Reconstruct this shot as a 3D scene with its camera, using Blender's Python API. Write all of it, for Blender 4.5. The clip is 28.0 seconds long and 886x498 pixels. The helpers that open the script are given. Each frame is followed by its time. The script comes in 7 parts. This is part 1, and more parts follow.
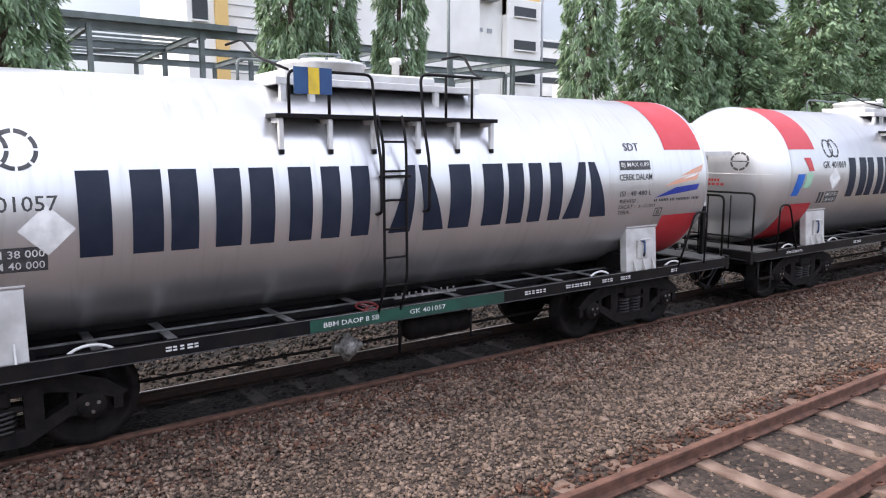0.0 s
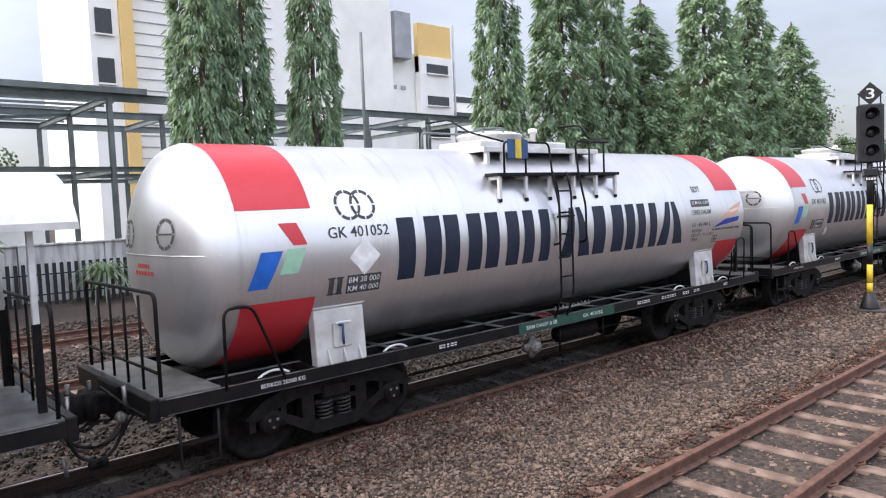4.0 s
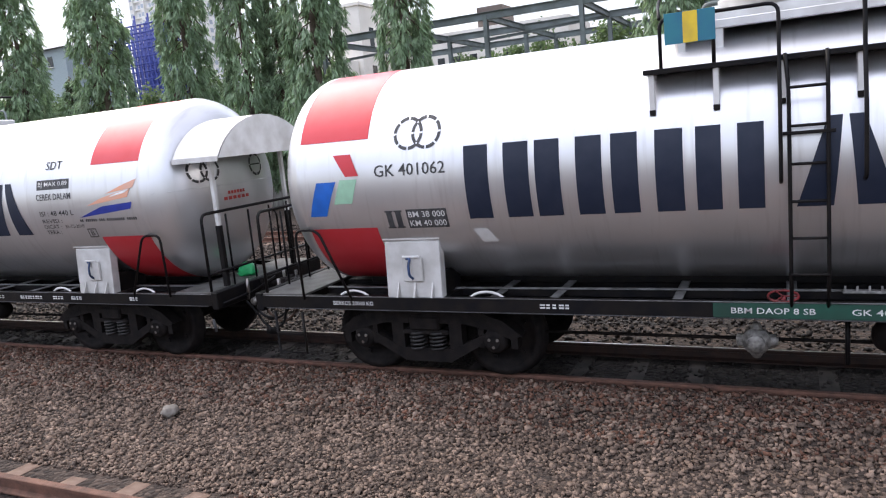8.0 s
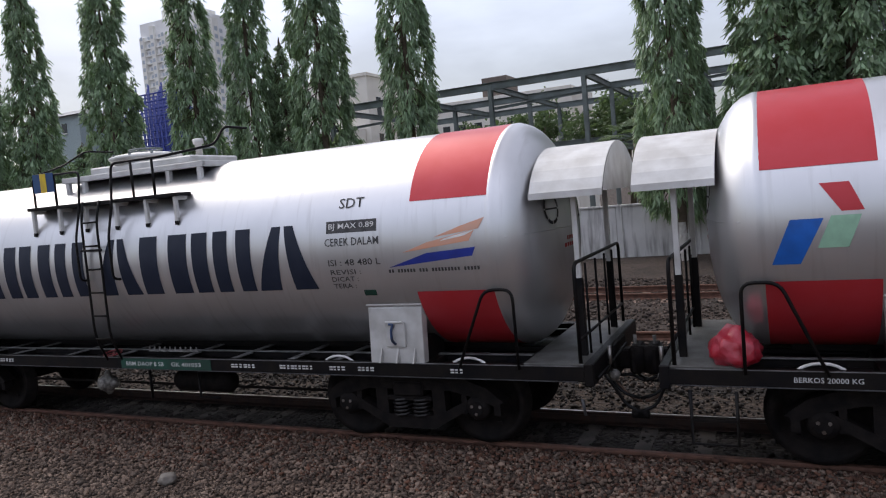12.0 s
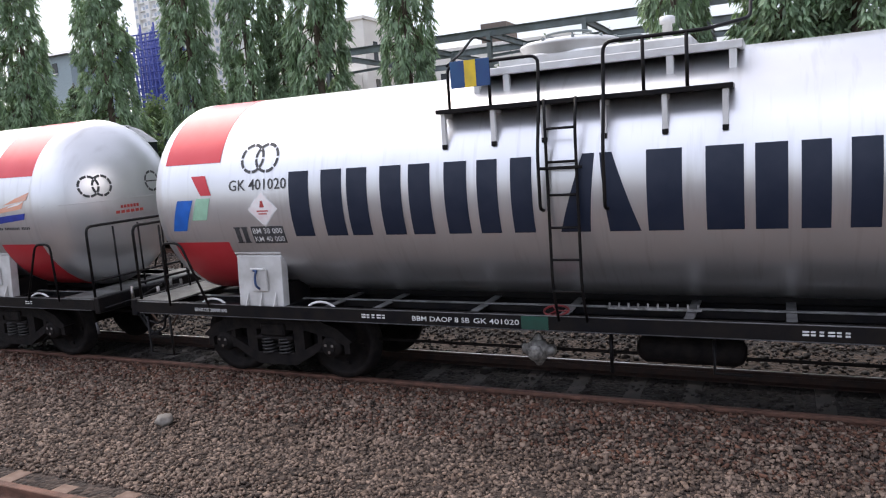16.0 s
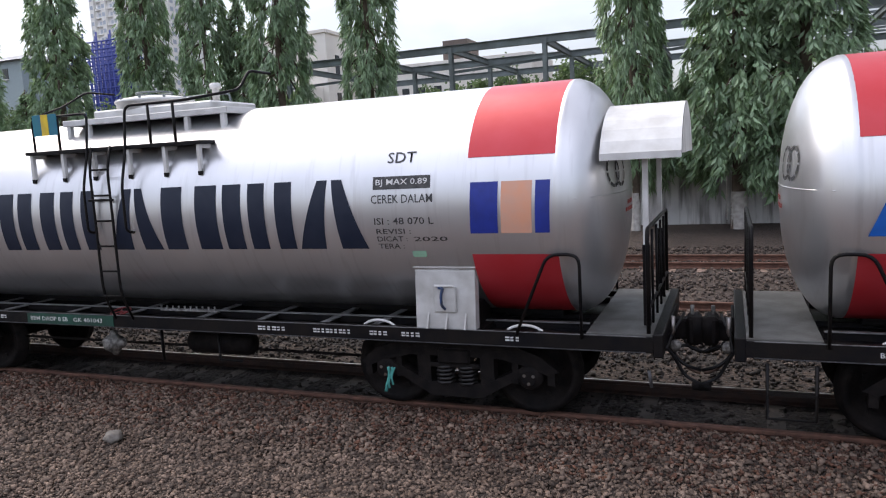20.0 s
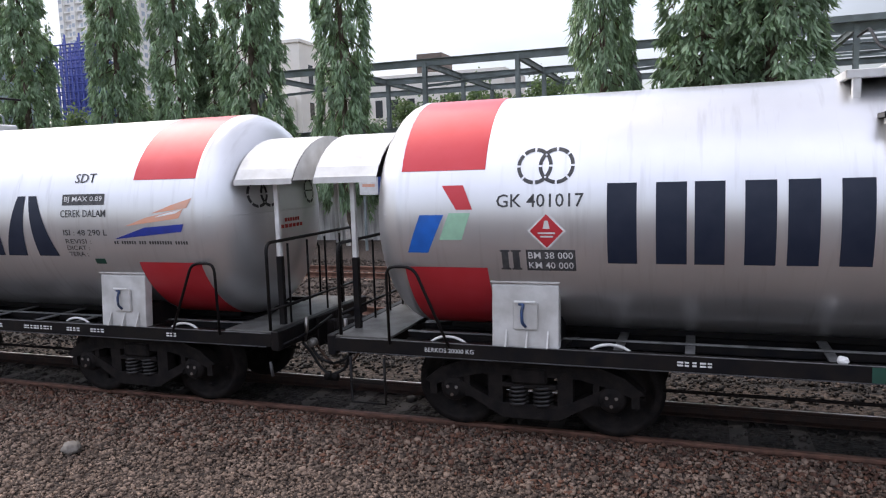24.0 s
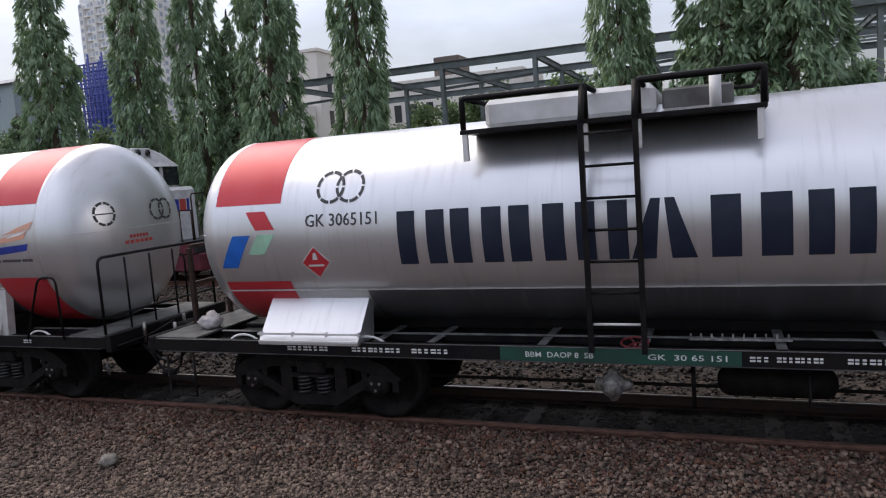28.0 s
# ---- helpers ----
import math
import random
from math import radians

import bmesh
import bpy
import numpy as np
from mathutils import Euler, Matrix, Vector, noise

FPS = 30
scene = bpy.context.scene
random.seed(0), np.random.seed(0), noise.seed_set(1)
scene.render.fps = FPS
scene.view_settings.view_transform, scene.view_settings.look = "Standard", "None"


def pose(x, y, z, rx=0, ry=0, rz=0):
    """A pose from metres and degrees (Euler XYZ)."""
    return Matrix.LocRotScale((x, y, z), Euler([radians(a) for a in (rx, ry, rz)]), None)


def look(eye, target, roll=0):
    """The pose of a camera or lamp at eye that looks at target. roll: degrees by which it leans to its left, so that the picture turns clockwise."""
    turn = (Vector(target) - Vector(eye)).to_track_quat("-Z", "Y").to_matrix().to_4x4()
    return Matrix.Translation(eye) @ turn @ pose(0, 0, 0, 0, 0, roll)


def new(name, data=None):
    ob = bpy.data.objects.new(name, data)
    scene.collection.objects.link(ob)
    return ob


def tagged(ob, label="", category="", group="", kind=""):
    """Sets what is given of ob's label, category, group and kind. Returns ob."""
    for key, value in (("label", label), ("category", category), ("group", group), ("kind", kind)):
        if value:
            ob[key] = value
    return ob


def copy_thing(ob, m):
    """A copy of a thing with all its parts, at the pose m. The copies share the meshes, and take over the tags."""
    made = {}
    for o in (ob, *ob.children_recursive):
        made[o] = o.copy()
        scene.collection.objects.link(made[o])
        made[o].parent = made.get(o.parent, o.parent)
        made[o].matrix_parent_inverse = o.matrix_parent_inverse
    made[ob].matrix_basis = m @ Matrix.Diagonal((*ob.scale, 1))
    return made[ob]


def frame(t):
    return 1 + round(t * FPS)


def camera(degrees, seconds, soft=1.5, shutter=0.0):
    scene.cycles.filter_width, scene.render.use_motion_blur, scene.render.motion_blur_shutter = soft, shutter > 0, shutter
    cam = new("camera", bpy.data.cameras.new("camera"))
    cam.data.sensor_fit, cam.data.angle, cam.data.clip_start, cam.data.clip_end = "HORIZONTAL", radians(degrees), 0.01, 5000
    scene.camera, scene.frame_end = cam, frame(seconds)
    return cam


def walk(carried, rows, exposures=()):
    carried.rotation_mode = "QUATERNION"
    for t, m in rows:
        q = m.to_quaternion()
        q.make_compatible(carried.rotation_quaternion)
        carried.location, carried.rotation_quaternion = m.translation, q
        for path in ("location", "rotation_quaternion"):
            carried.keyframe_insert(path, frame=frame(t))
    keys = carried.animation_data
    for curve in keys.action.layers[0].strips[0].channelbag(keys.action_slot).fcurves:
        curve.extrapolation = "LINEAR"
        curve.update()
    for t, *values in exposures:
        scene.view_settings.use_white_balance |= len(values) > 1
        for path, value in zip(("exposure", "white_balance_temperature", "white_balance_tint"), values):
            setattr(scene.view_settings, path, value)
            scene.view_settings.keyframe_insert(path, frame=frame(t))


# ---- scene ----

# ---- camera and its walk ----
cam = camera(63.28, 28.0, soft=1.15, shutter=0.0)
EYE = (0.0, 0.0, 2.589)
# seconds, yaw, pitch, roll; and how far the train has come along its track
VIEW = [
    (0, -35.63, -7.97, 0.05, 4.06),
    (0.5, -43.69, -6.69, -3.35, 1.69),
    (1, -44.59, -7.31, 0.30, -0.99),
    (1.5, -50.73, -3.07, 0.62, -3.64),
    (2, -51.05, -2.36, 0.00, -6.24),
    (2.5, -47.36, -2.05, 1.58, -8.82),
    (4.5, -40.78, -4.42, 1.76, -19.09),
    (5, -39.46, -5.06, 1.26, -21.58),
    (5.5, -38.55, -4.05, 1.52, -24.02),
    (6, -28.59, -7.01, 2.71, -26.56),
    (6.5, -2.14, -8.56, 3.72, -28.74),
    (7, 18.74, -7.33, 3.94, -31.37),
    (7.5, 24.74, -9.18, 3.57, -33.98),
    (8, 24.58, -9.44, 5.41, -36.38),
    (8.5, 24.76, -9.70, 5.14, -38.94),
    (9, 27.15, -9.27, 5.77, -41.53),
    (9.5, 28.04, -8.02, 5.35, -44.16),
    (10, 27.39, -7.04, 6.15, -46.67),
    (10.5, 27.72, -5.47, 5.19, -49.03),
    (11, 26.80, -5.36, 5.06, -51.55),
    (11.5, 25.84, -4.27, 5.11, -54.07),
    (12, 24.98, -4.20, 5.12, -56.55),
    (12.5, 24.45, -5.92, 5.24, -58.99),
    (14.5, 24.71, -5.85, 4.50, -68.45),
    (15, 25.27, -5.25, 4.84, -70.69),
    (15.5, 24.82, -8.41, 4.47, -72.77),
    (16, 24.70, -8.30, 4.18, -75.13),
    (16.5, 25.66, -8.30, 3.02, -77.33),
    (17, 24.97, -8.12, 3.04, -79.56),
    (17.5, 24.48, -8.25, 2.34, -81.74),
    (18, 25.50, -8.00, 2.44, -83.78),
    (18.5, 24.10, -7.58, 3.31, -85.97),
    (19, 23.16, -7.77, 2.86, -88.15),
    (19.5, 21.71, -7.55, 2.76, -90.22),
    (20, 21.60, -7.31, 3.12, -92.32),
    (20.5, 22.42, -8.88, 2.74, -94.24),
    (22.5, 21.41, -6.65, 2.26, -102.27),
    (23, 19.96, -5.93, 2.74, -104.25),
    (23.5, 19.57, -5.45, 2.33, -106.19),
    (24, 19.37, -6.40, 1.81, -108.13),
    (24.5, 19.32, -8.63, 1.93, -110.15),
    (25, 18.42, -8.44, 4.24, -112.01),
    (25.5, 19.63, -7.70, 3.13, -113.40),
    (26, 18.64, -8.00, 3.70, -115.70),
    (26.5, 21.33, -7.61, 2.88, -117.55),
    (27, 20.57, -6.79, 3.59, -119.43),
    (27.5, 20.07, -5.13, 3.38, -121.20),
    (28, 21.05, -6.12, 4.16, -123.09),
]
PITCH = 12.275      # from wagon to wagon
walk(cam, [(t, pose(*EYE, 90 + p, r, w)) for t, w, p, r, s in VIEW],
     exposures=[(0, 0.98), (2.5, 0.94), (5, 0.91), (6, 0.80), (7, 0.76), (8, 0.90), (9, 1.12), (10, 0.80), (11, 0.46), (12, -0.14), (12.5, 0.30), (15, 0.18), (16, 0.62), (17, 0.80), (18, 0.74), (19, 0.44), (20, 0.40), (23, 0.45), (25, 0.58), (26, 0.32), (27, 0.48), (28, -0.04)])

# ---- sky and sun: a bright, thinly overcast day ----
SKY_LOW, SKY_HIGH = 0.52, 1.75
world = bpy.data.worlds.new("overcast_sky")
scene.world = world
world.use_nodes = True
wn = world.node_tree
bg = wn.nodes["Background"]
sky = wn.nodes.new("ShaderNodeTexSky")
sky.sky_type, sky.sun_disc = "NISHITA", False
sky.sun_elevation, sky.sun_rotation = radians(50), radians(-68)
sky.air_density, sky.dust_density, sky.ozone_density = 1.0, 2.2, 0.6
veil = wn.nodes.new("ShaderNodeMix")
veil.data_type = "RGBA"
veil.inputs["Factor"].default_value = 0.36
veil.inputs[7].default_value = (9.1, 8.75, 9.6, 1)
wn.links.new(sky.outputs["Color"], veil.inputs[6])
# an overcast sky is dimmer towards the horizon, and its cloud sheet is uneven
heaven = wn.nodes.new("ShaderNodeTexCoord")
split = wn.nodes.new("ShaderNodeSeparateXYZ")
wn.links.new(heaven.outputs["Generated"], split.inputs["Vector"])
rise = wn.nodes.new("ShaderNodeMapRange")
rise.inputs["From Min"].default_value, rise.inputs["From Max"].default_value = 0.0, 0.75
rise.inputs["To Min"].default_value, rise.inputs["To Max"].default_value = SKY_LOW, SKY_HIGH
wn.links.new(split.outputs["Z"], rise.inputs["Value"])
flat = wn.nodes.new("ShaderNodeMapping")
flat.inputs["Scale"].default_value = (1.0, 1.0, 2.6)
wn.links.new(heaven.outputs["Generated"], flat.inputs["Vector"])
cloud = wn.nodes.new("ShaderNodeTexNoise")
cloud.inputs["Scale"].default_value, cloud.inputs["Detail"].default_value = 3.4, 5
wn.links.new(flat.outputs["Vector"], cloud.inputs["Vector"])
cover = wn.nodes.new("ShaderNodeMapRange")
cover.inputs["From Min"].default_value, cover.inputs["From Max"].default_value = 0.35, 0.68
cover.inputs["To Min"].default_value, cover.inputs["To Max"].default_value = 0.80, 1.12
wn.links.new(cloud.outputs["Fac"], cover.inputs["Value"])
# the cloud is thinnest, and brightest, on the sun's side
glow = wn.nodes.new("ShaderNodeVectorMath")
glow.operation = "DOT_PRODUCT"
glow.inputs[1].default_value = (-0.60, 0.79, 0.10)
wn.links.new(heaven.outputs["Generated"], glow.inputs[0])
thin = wn.nodes.new("ShaderNodeMapRange")
thin.interpolation_type = "SMOOTHSTEP"
thin.inputs["From Min"].default_value, thin.inputs["From Max"].default_value = 0.5, 1.0
thin.inputs["To Min"].default_value, thin.inputs["To Max"].default_value = 0.68, 1.22
wn.links.new(glow.outputs["Value"], thin.inputs["Value"])
# the open side of the yard, away from the trees
wide = wn.nodes.new("ShaderNodeMapRange")
wide.interpolation_type = "SMOOTHSTEP"
wide.inputs["From Min"].default_value, wide.inputs["From Max"].default_value = -0.75, 0.15
wide.inputs["To Min"].default_value, wide.inputs["To Max"].default_value = 1.75, 1.0
wn.links.new(split.outputs["Y"], wide.inputs["Value"])
side = wn.nodes.new("ShaderNodeMath")
side.operation = "MULTIPLY"
wn.links.new(wide.outputs["Result"], side.inputs[0])
wn.links.new(thin.outputs["Result"], side.inputs[1])
even = wn.nodes.new("ShaderNodeMath")
even.operation = "MULTIPLY"
wn.links.new(rise.outputs["Result"], even.inputs[0])
wn.links.new(side.outputs["Value"], even.inputs[1])
gain = wn.nodes.new("ShaderNodeMath")
gain.operation = "MULTIPLY"
wn.links.new(even.outputs["Value"], gain.inputs[0])
wn.links.new(cover.outputs["Result"], gain.inputs[1])
dim = wn.nodes.new("ShaderNodeVectorMath")
dim.operation = "SCALE"
wn.links.new(veil.outputs[2], dim.inputs[0])
wn.links.new(gain.outputs["Value"], dim.inputs["Scale"])
wn.links.new(dim.outputs["Vector"], bg.inputs["Color"])
bg.inputs["Strength"].default_value = 0.14
sun = new("sun", bpy.data.lights.new("sun", "SUN"))
sun.data.energy, sun.data.angle, sun.data.color = 1.65, radians(55), (1.0, 0.93, 0.84)
sun.matrix_basis = look((-66 * math.sin(radians(68)), 66 * math.cos(radians(68)), 66 * math.tan(radians(50))), (0, 0, 0))

# ---- materials: small helpers ----
def material(name, base, rough=0.6, metal=0.0, second=None, scale=8.0, bump=0.0, bump_scale=40.0, island=0.0, spec=0.5, mix_pow=(0.35, 0.65)):
    """A surface with colour that varies at two scales, and fine relief."""
    m = bpy.data.materials.new(name)
    m.use_nodes = True
    nt = m.node_tree
    b = nt.nodes["Principled BSDF"]
    b.inputs["Roughness"].default_value, b.inputs["Metallic"].default_value = rough, metal
    b.inputs["Specular IOR Level"].default_value = spec
    co = nt.nodes.new("ShaderNodeTexCoord")
    col = None
    n1 = nt.nodes.new("ShaderNodeTexNoise")
    n1.inputs["Scale"].default_value, n1.inputs["Detail"].default_value = scale, 6
    nt.links.new(co.outputs["Object"], n1.inputs["Vector"])
    ramp = nt.nodes.new("ShaderNodeValToRGB")
    ramp.color_ramp.elements[0].position, ramp.color_ramp.elements[1].position = mix_pow
    second = second or tuple(c * 0.75 for c in base)
    ramp.color_ramp.elements[0].color, ramp.color_ramp.elements[1].color = (*second, 1), (*base, 1)
    nt.links.new(n1.outputs["Fac"], ramp.inputs["Fac"])
    col = ramp.outputs["Color"]
    if island:
        g = nt.nodes.new("ShaderNodeNewGeometry")
        hs = nt.nodes.new("ShaderNodeHueSaturation")
        mr = nt.nodes.new("ShaderNodeMapRange")
        mr.inputs["To Min"].default_value, mr.inputs["To Max"].default_value = 1 - island, 1 + island
        nt.links.new(g.outputs["Random Per Island"], mr.inputs["Value"])
        nt.links.new(mr.outputs["Result"], hs.inputs["Value"])
        nt.links.new(col, hs.inputs["Color"])
        col = hs.outputs["Color"]
    nt.links.new(col, b.inputs["Base Color"])
    if bump:
        n2 = nt.nodes.new("ShaderNodeTexNoise")
        n2.inputs["Scale"].default_value, n2.inputs["Detail"].default_value = bump_scale, 8
        nt.links.new(co.outputs["Object"], n2.inputs["Vector"])
        bp = nt.nodes.new("ShaderNodeBump")
        bp.inputs["Strength"].default_value, bp.inputs["Distance"].default_value = bump, 0.01
        nt.links.new(n2.outputs["Fac"], bp.inputs["Height"])
        nt.links.new(bp.outputs["Normal"], b.inputs["Normal"])
    return m


def rain_stained(name, base, dark, amount):
    """Whitewashed concrete with dark run marks of unequal length."""
    m = material(name, base, 0.9, 0.0, tuple(c * 0.8 for c in base), 1.1, 0.3, 25)
    nt = m.node_tree
    b = nt.nodes["Principled BSDF"]
    co, mp, nz = nt.nodes.new("ShaderNodeTexCoord"), nt.nodes.new("ShaderNodeMapping"), nt.nodes.new("ShaderNodeTexNoise")
    mp.inputs["Scale"].default_value = (2.6, 1.0, 0.28)
    nz.inputs["Scale"].default_value, nz.inputs["Detail"].default_value = 2.0, 8
    rp = nt.nodes.new("ShaderNodeValToRGB")
    rp.color_ramp.elements[0].position, rp.color_ramp.elements[1].position = 0.46, 0.68
    rp.color_ramp.elements[0].color, rp.color_ramp.elements[1].color = (0, 0, 0, 1), (amount, amount, amount, 1)
    mx = nt.nodes.new("ShaderNodeMix")
    mx.data_type = "RGBA"
    nt.links.new(co.outputs["Object"], mp.inputs["Vector"])
    nt.links.new(mp.outputs["Vector"], nz.inputs["Vector"])
    nt.links.new(nz.outputs["Fac"], rp.inputs["Fac"])
    nt.links.new(rp.outputs["Color"], mx.inputs["Factor"])
    nt.links.new(b.inputs["Base Color"].links[0].from_socket, mx.inputs[6])
    mx.inputs[7].default_value = (*dark, 1)
    nt.links.new(mx.outputs[2], b.inputs["Base Color"])
    return m


def silver_paint(name, base, streak, rough=0.45, metal=0.86):
    """Aluminium paint with faint run marks down the shell and a slightly dented surface."""
    m = material(name, base, rough, metal, tuple(c * 0.9 for c in base), 1.3, 0.0)
    nt = m.node_tree
    b = nt.nodes["Principled BSDF"]
    co = nt.nodes.new("ShaderNodeTexCoord")
    mp = nt.nodes.new("ShaderNodeMapping")
    mp.inputs["Scale"].default_value = (9, 1.2, 0.7)
    nz = nt.nodes.new("ShaderNodeTexNoise")
    nz.inputs["Scale"].default_value, nz.inputs["Detail"].default_value = 1.6, 7
    nt.links.new(co.outputs["Object"], mp.inputs["Vector"])
    nt.links.new(mp.outputs["Vector"], nz.inputs["Vector"])
    rp = nt.nodes.new("ShaderNodeValToRGB")
    rp.color_ramp.elements[0].position, rp.color_ramp.elements[1].position = 0.55, 0.85
    rp.color_ramp.elements[0].color, rp.color_ramp.elements[1].color = (0, 0, 0, 1), (streak, streak, streak, 1)
    nt.links.new(nz.outputs["Fac"], rp.inputs["Fac"])
    mx = nt.nodes.new("ShaderNodeMix")
    mx.data_type = "RGBA"
    old = b.inputs["Base Color"].links[0].from_socket
    nt.links.new(rp.outputs["Color"], mx.inputs["Factor"])
    nt.links.new(old, mx.inputs[6])
    mx.inputs[7].default_value = (0.33, 0.31, 0.29, 1)
    nt.links.new(mx.outputs[2], b.inputs["Base Color"])
    wob = nt.nodes.new("ShaderNodeTexNoise")
    wob.inputs["Scale"].default_value, wob.inputs["Detail"].default_value = 2.2, 3
    nt.links.new(co.outputs["Object"], wob.inputs["Vector"])
    bp = nt.nodes.new("ShaderNodeBump")
    bp.inputs["Strength"].default_value, bp.inputs["Distance"].default_value = 0.13, 0.012
    nt.links.new(wob.outputs["Fac"], bp.inputs["Height"])
    nt.links.new(bp.outputs["Normal"], b.inputs["Normal"])
    return m


SILVER = silver_paint("silver_paint", (0.72, 0.72, 0.73), 0.42, 0.32, 0.80)
DARKSHELL = silver_paint("grimy_silver_paint", (0.17, 0.17, 0.18), 0.5, 0.36, 0.6)
RED = material("red_paint", (0.55, 0.045, 0.06), 0.36, 0.15, (0.52, 0.03, 0.04), 3)
NAVY = material("navy_paint", (0.010, 0.016, 0.034), 0.5, 0.0, (0.017, 0.023, 0.042), 5, spec=0.3)
STENCIL = material("black_stencil_paint", (0.03, 0.03, 0.035), 0.6, 0.0, (0.07, 0.07, 0.07), 18)
PALE = material("pale_stencil_paint", (0.72, 0.72, 0.7), 0.6, 0.0, (0.5, 0.5, 0.5), 14)
BLUE = material("blue_paint", (0.01, 0.13, 0.55), 0.45)
DEEPBLUE = material("deep_blue_paint", (0.015, 0.035, 0.30), 0.45)
MINT = material("mint_paint", (0.36, 0.62, 0.44), 0.45)
ORANGE = material("orange_paint", (0.74, 0.36, 0.23), 0.45, 0.0, (0.66, 0.38, 0.28), 5)
REDTEXT = material("red_stencil", (0.5, 0.06, 0.05), 0.6)
BLACK = material("black_frame_paint", (0.0055, 0.0055, 0.007), 0.45, 0.0, (0.012, 0.010, 0.009), 6, 0.3, 60, spec=0.14)
GRIME = material("oily_bogie_iron", (0.006, 0.0055, 0.006), 0.7, 0.0, (0.016, 0.013, 0.012), 9, 0.6, 50, spec=0.12)
SPRING = material("dusty_spring_steel", (0.030, 0.028, 0.028), 0.45, 0.3, (0.012, 0.011, 0.011), 12)
STEELWORN = material("worn_bright_steel", (0.35, 0.34, 0.33), 0.35, 0.9, (0.18, 0.15, 0.13), 12)
RUSTIRON = material("rusty_cast_iron", (0.11, 0.065, 0.045), 0.7, 0.2, (0.05, 0.032, 0.026), 14, 0.5, 60)
VALVE = material("dusty_cast_valve", (0.27, 0.26, 0.24), 0.6, 0.3, (0.08, 0.075, 0.07), 22, 0.6, 60)
DECK = material("grey_deck_plate", (0.13, 0.13, 0.125), 0.55, 0.1, (0.07, 0.066, 0.06), 5, 0.3, 60)
SADDLEWHITE = material("weathered_white_plate", (0.56, 0.555, 0.54), 0.5, 0.05, (0.42, 0.41, 0.39), 5, 0.15, 30)
CABWHITE = material("white_plate_paint", (0.72, 0.72, 0.71), 0.5, 0.05, (0.55, 0.54, 0.52), 4, 0.1, 30)
GREEN = material("green_panel_paint", (0.008, 0.066, 0.044), 0.5, 0.0, (0.009, 0.04, 0.028), 4)
# dusty flange tops, made paler to hold the sky's sheen
DUSTSHEEN = material("dusty_flange_top", (0.20, 0.20, 0.20), 0.55, 0.1, (0.09, 0.088, 0.085), 7)
FRAMEGREY = material("dusty_frame_paint", (0.075, 0.075, 0.08), 0.5, 0.1, (0.03, 0.03, 0.032), 5)
WHEELRED = material("dull_red_wheel_paint", (0.20, 0.018, 0.02), 0.5, 0.0, (0.07, 0.012, 0.012), 12)
RACK = material("dusty_rack_steel", (0.34, 0.33, 0.32), 0.6, 0.2, (0.12, 0.115, 0.11), 16)
YELLOW = material("yellow_paint", (0.78, 0.56, 0.03), 0.5, 0.0, (0.6, 0.42, 0.04), 7)
RAILBAR = material("brown_black_railing_paint", (0.022, 0.014, 0.011), 0.55, 0.0, (0.045, 0.024, 0.018), 9, spec=0.25)
RUBBER = material("black_hose_rubber", (0.009, 0.009, 0.01), 0.55, spec=0.25)
RAILRUST = material("rusty_rail_steel", (0.155, 0.075, 0.05), 0.8, 0.1, (0.085, 0.042, 0.029), 9, 0.5, 60)
# far rail under the train: near-black sides carry the train's shade
RAILDARK = material("oily_rail_steel", (0.022, 0.013, 0.011), 0.75, 0.1, (0.045, 0.021, 0.014), 9, 0.5, 60)
# near rail's head: browner and rougher than the far one
RAILBROWN = material("brown_filmed_rail_head", (0.17, 0.085, 0.06), 0.55, 0.4, (0.10, 0.045, 0.032), 9)
RAILTOP = material("polished_rail_head", (0.56, 0.53, 0.51), 0.33, 0.95, (0.40, 0.33, 0.29), 9)
SLEEPER = material("dusty_concrete_sleeper", (0.25, 0.178, 0.140), 0.9, 0.0, (0.13, 0.082, 0.060), 5, 0.5, 40)
# sleepers under the train: oil, deepened further for its shade
DARKSLEEPER = material("oil_stained_sleeper", (0.075, 0.062, 0.055), 0.85, 0.0, (0.035, 0.03, 0.027), 5, 0.4, 40)
STONES = material("ballast_stone", (0.180, 0.129, 0.098), 0.8, 0.0, (0.108, 0.073, 0.053), 3, 0.3, 60, island=0.66)
# stones under the train: oil, and the train's shade put into the colour
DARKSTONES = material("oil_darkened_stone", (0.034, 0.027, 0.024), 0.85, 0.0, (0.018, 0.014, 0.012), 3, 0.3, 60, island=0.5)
# a darker stone colour for the ground behind the train
MIDSTONES = material("sooty_ballast_stone", (0.086, 0.064, 0.052), 0.9, 0.0, (0.044, 0.032, 0.026), 3, 0.3, 60, island=0.7)
RUSTSTONES = material("rust_stained_stone", (0.125, 0.060, 0.037), 0.9, 0.0, (0.066, 0.030, 0.019), 3, 0.3, 60, island=0.5)
CONCRETE = rain_stained("stained_concrete", (0.66, 0.65, 0.63), (0.16, 0.15, 0.14), 0.85)
WHITEWALL = material("white_facade", (0.90, 0.89, 0.84), 0.8, 0.0, (0.82, 0.81, 0.76), 0.4)
GREYWALL = material("grey_facade", (0.42, 0.43, 0.45), 0.8, 0.0, (0.30, 0.31, 0.33), 0.4)
CREAMWALL = material("cream_facade", (0.80, 0.77, 0.70), 0.8, 0.0, (0.72, 0.68, 0.61), 0.4)
YELLOWWALL = material("yellow_facade", (0.80, 0.56, 0.22), 0.8, 0.0, (0.74, 0.50, 0.20), 0.4)
TEALWALL = material("pale_teal_facade", (0.38, 0.46, 0.47), 0.8)
DARKWIN = material("dark_window", (0.03, 0.035, 0.04), 0.15)
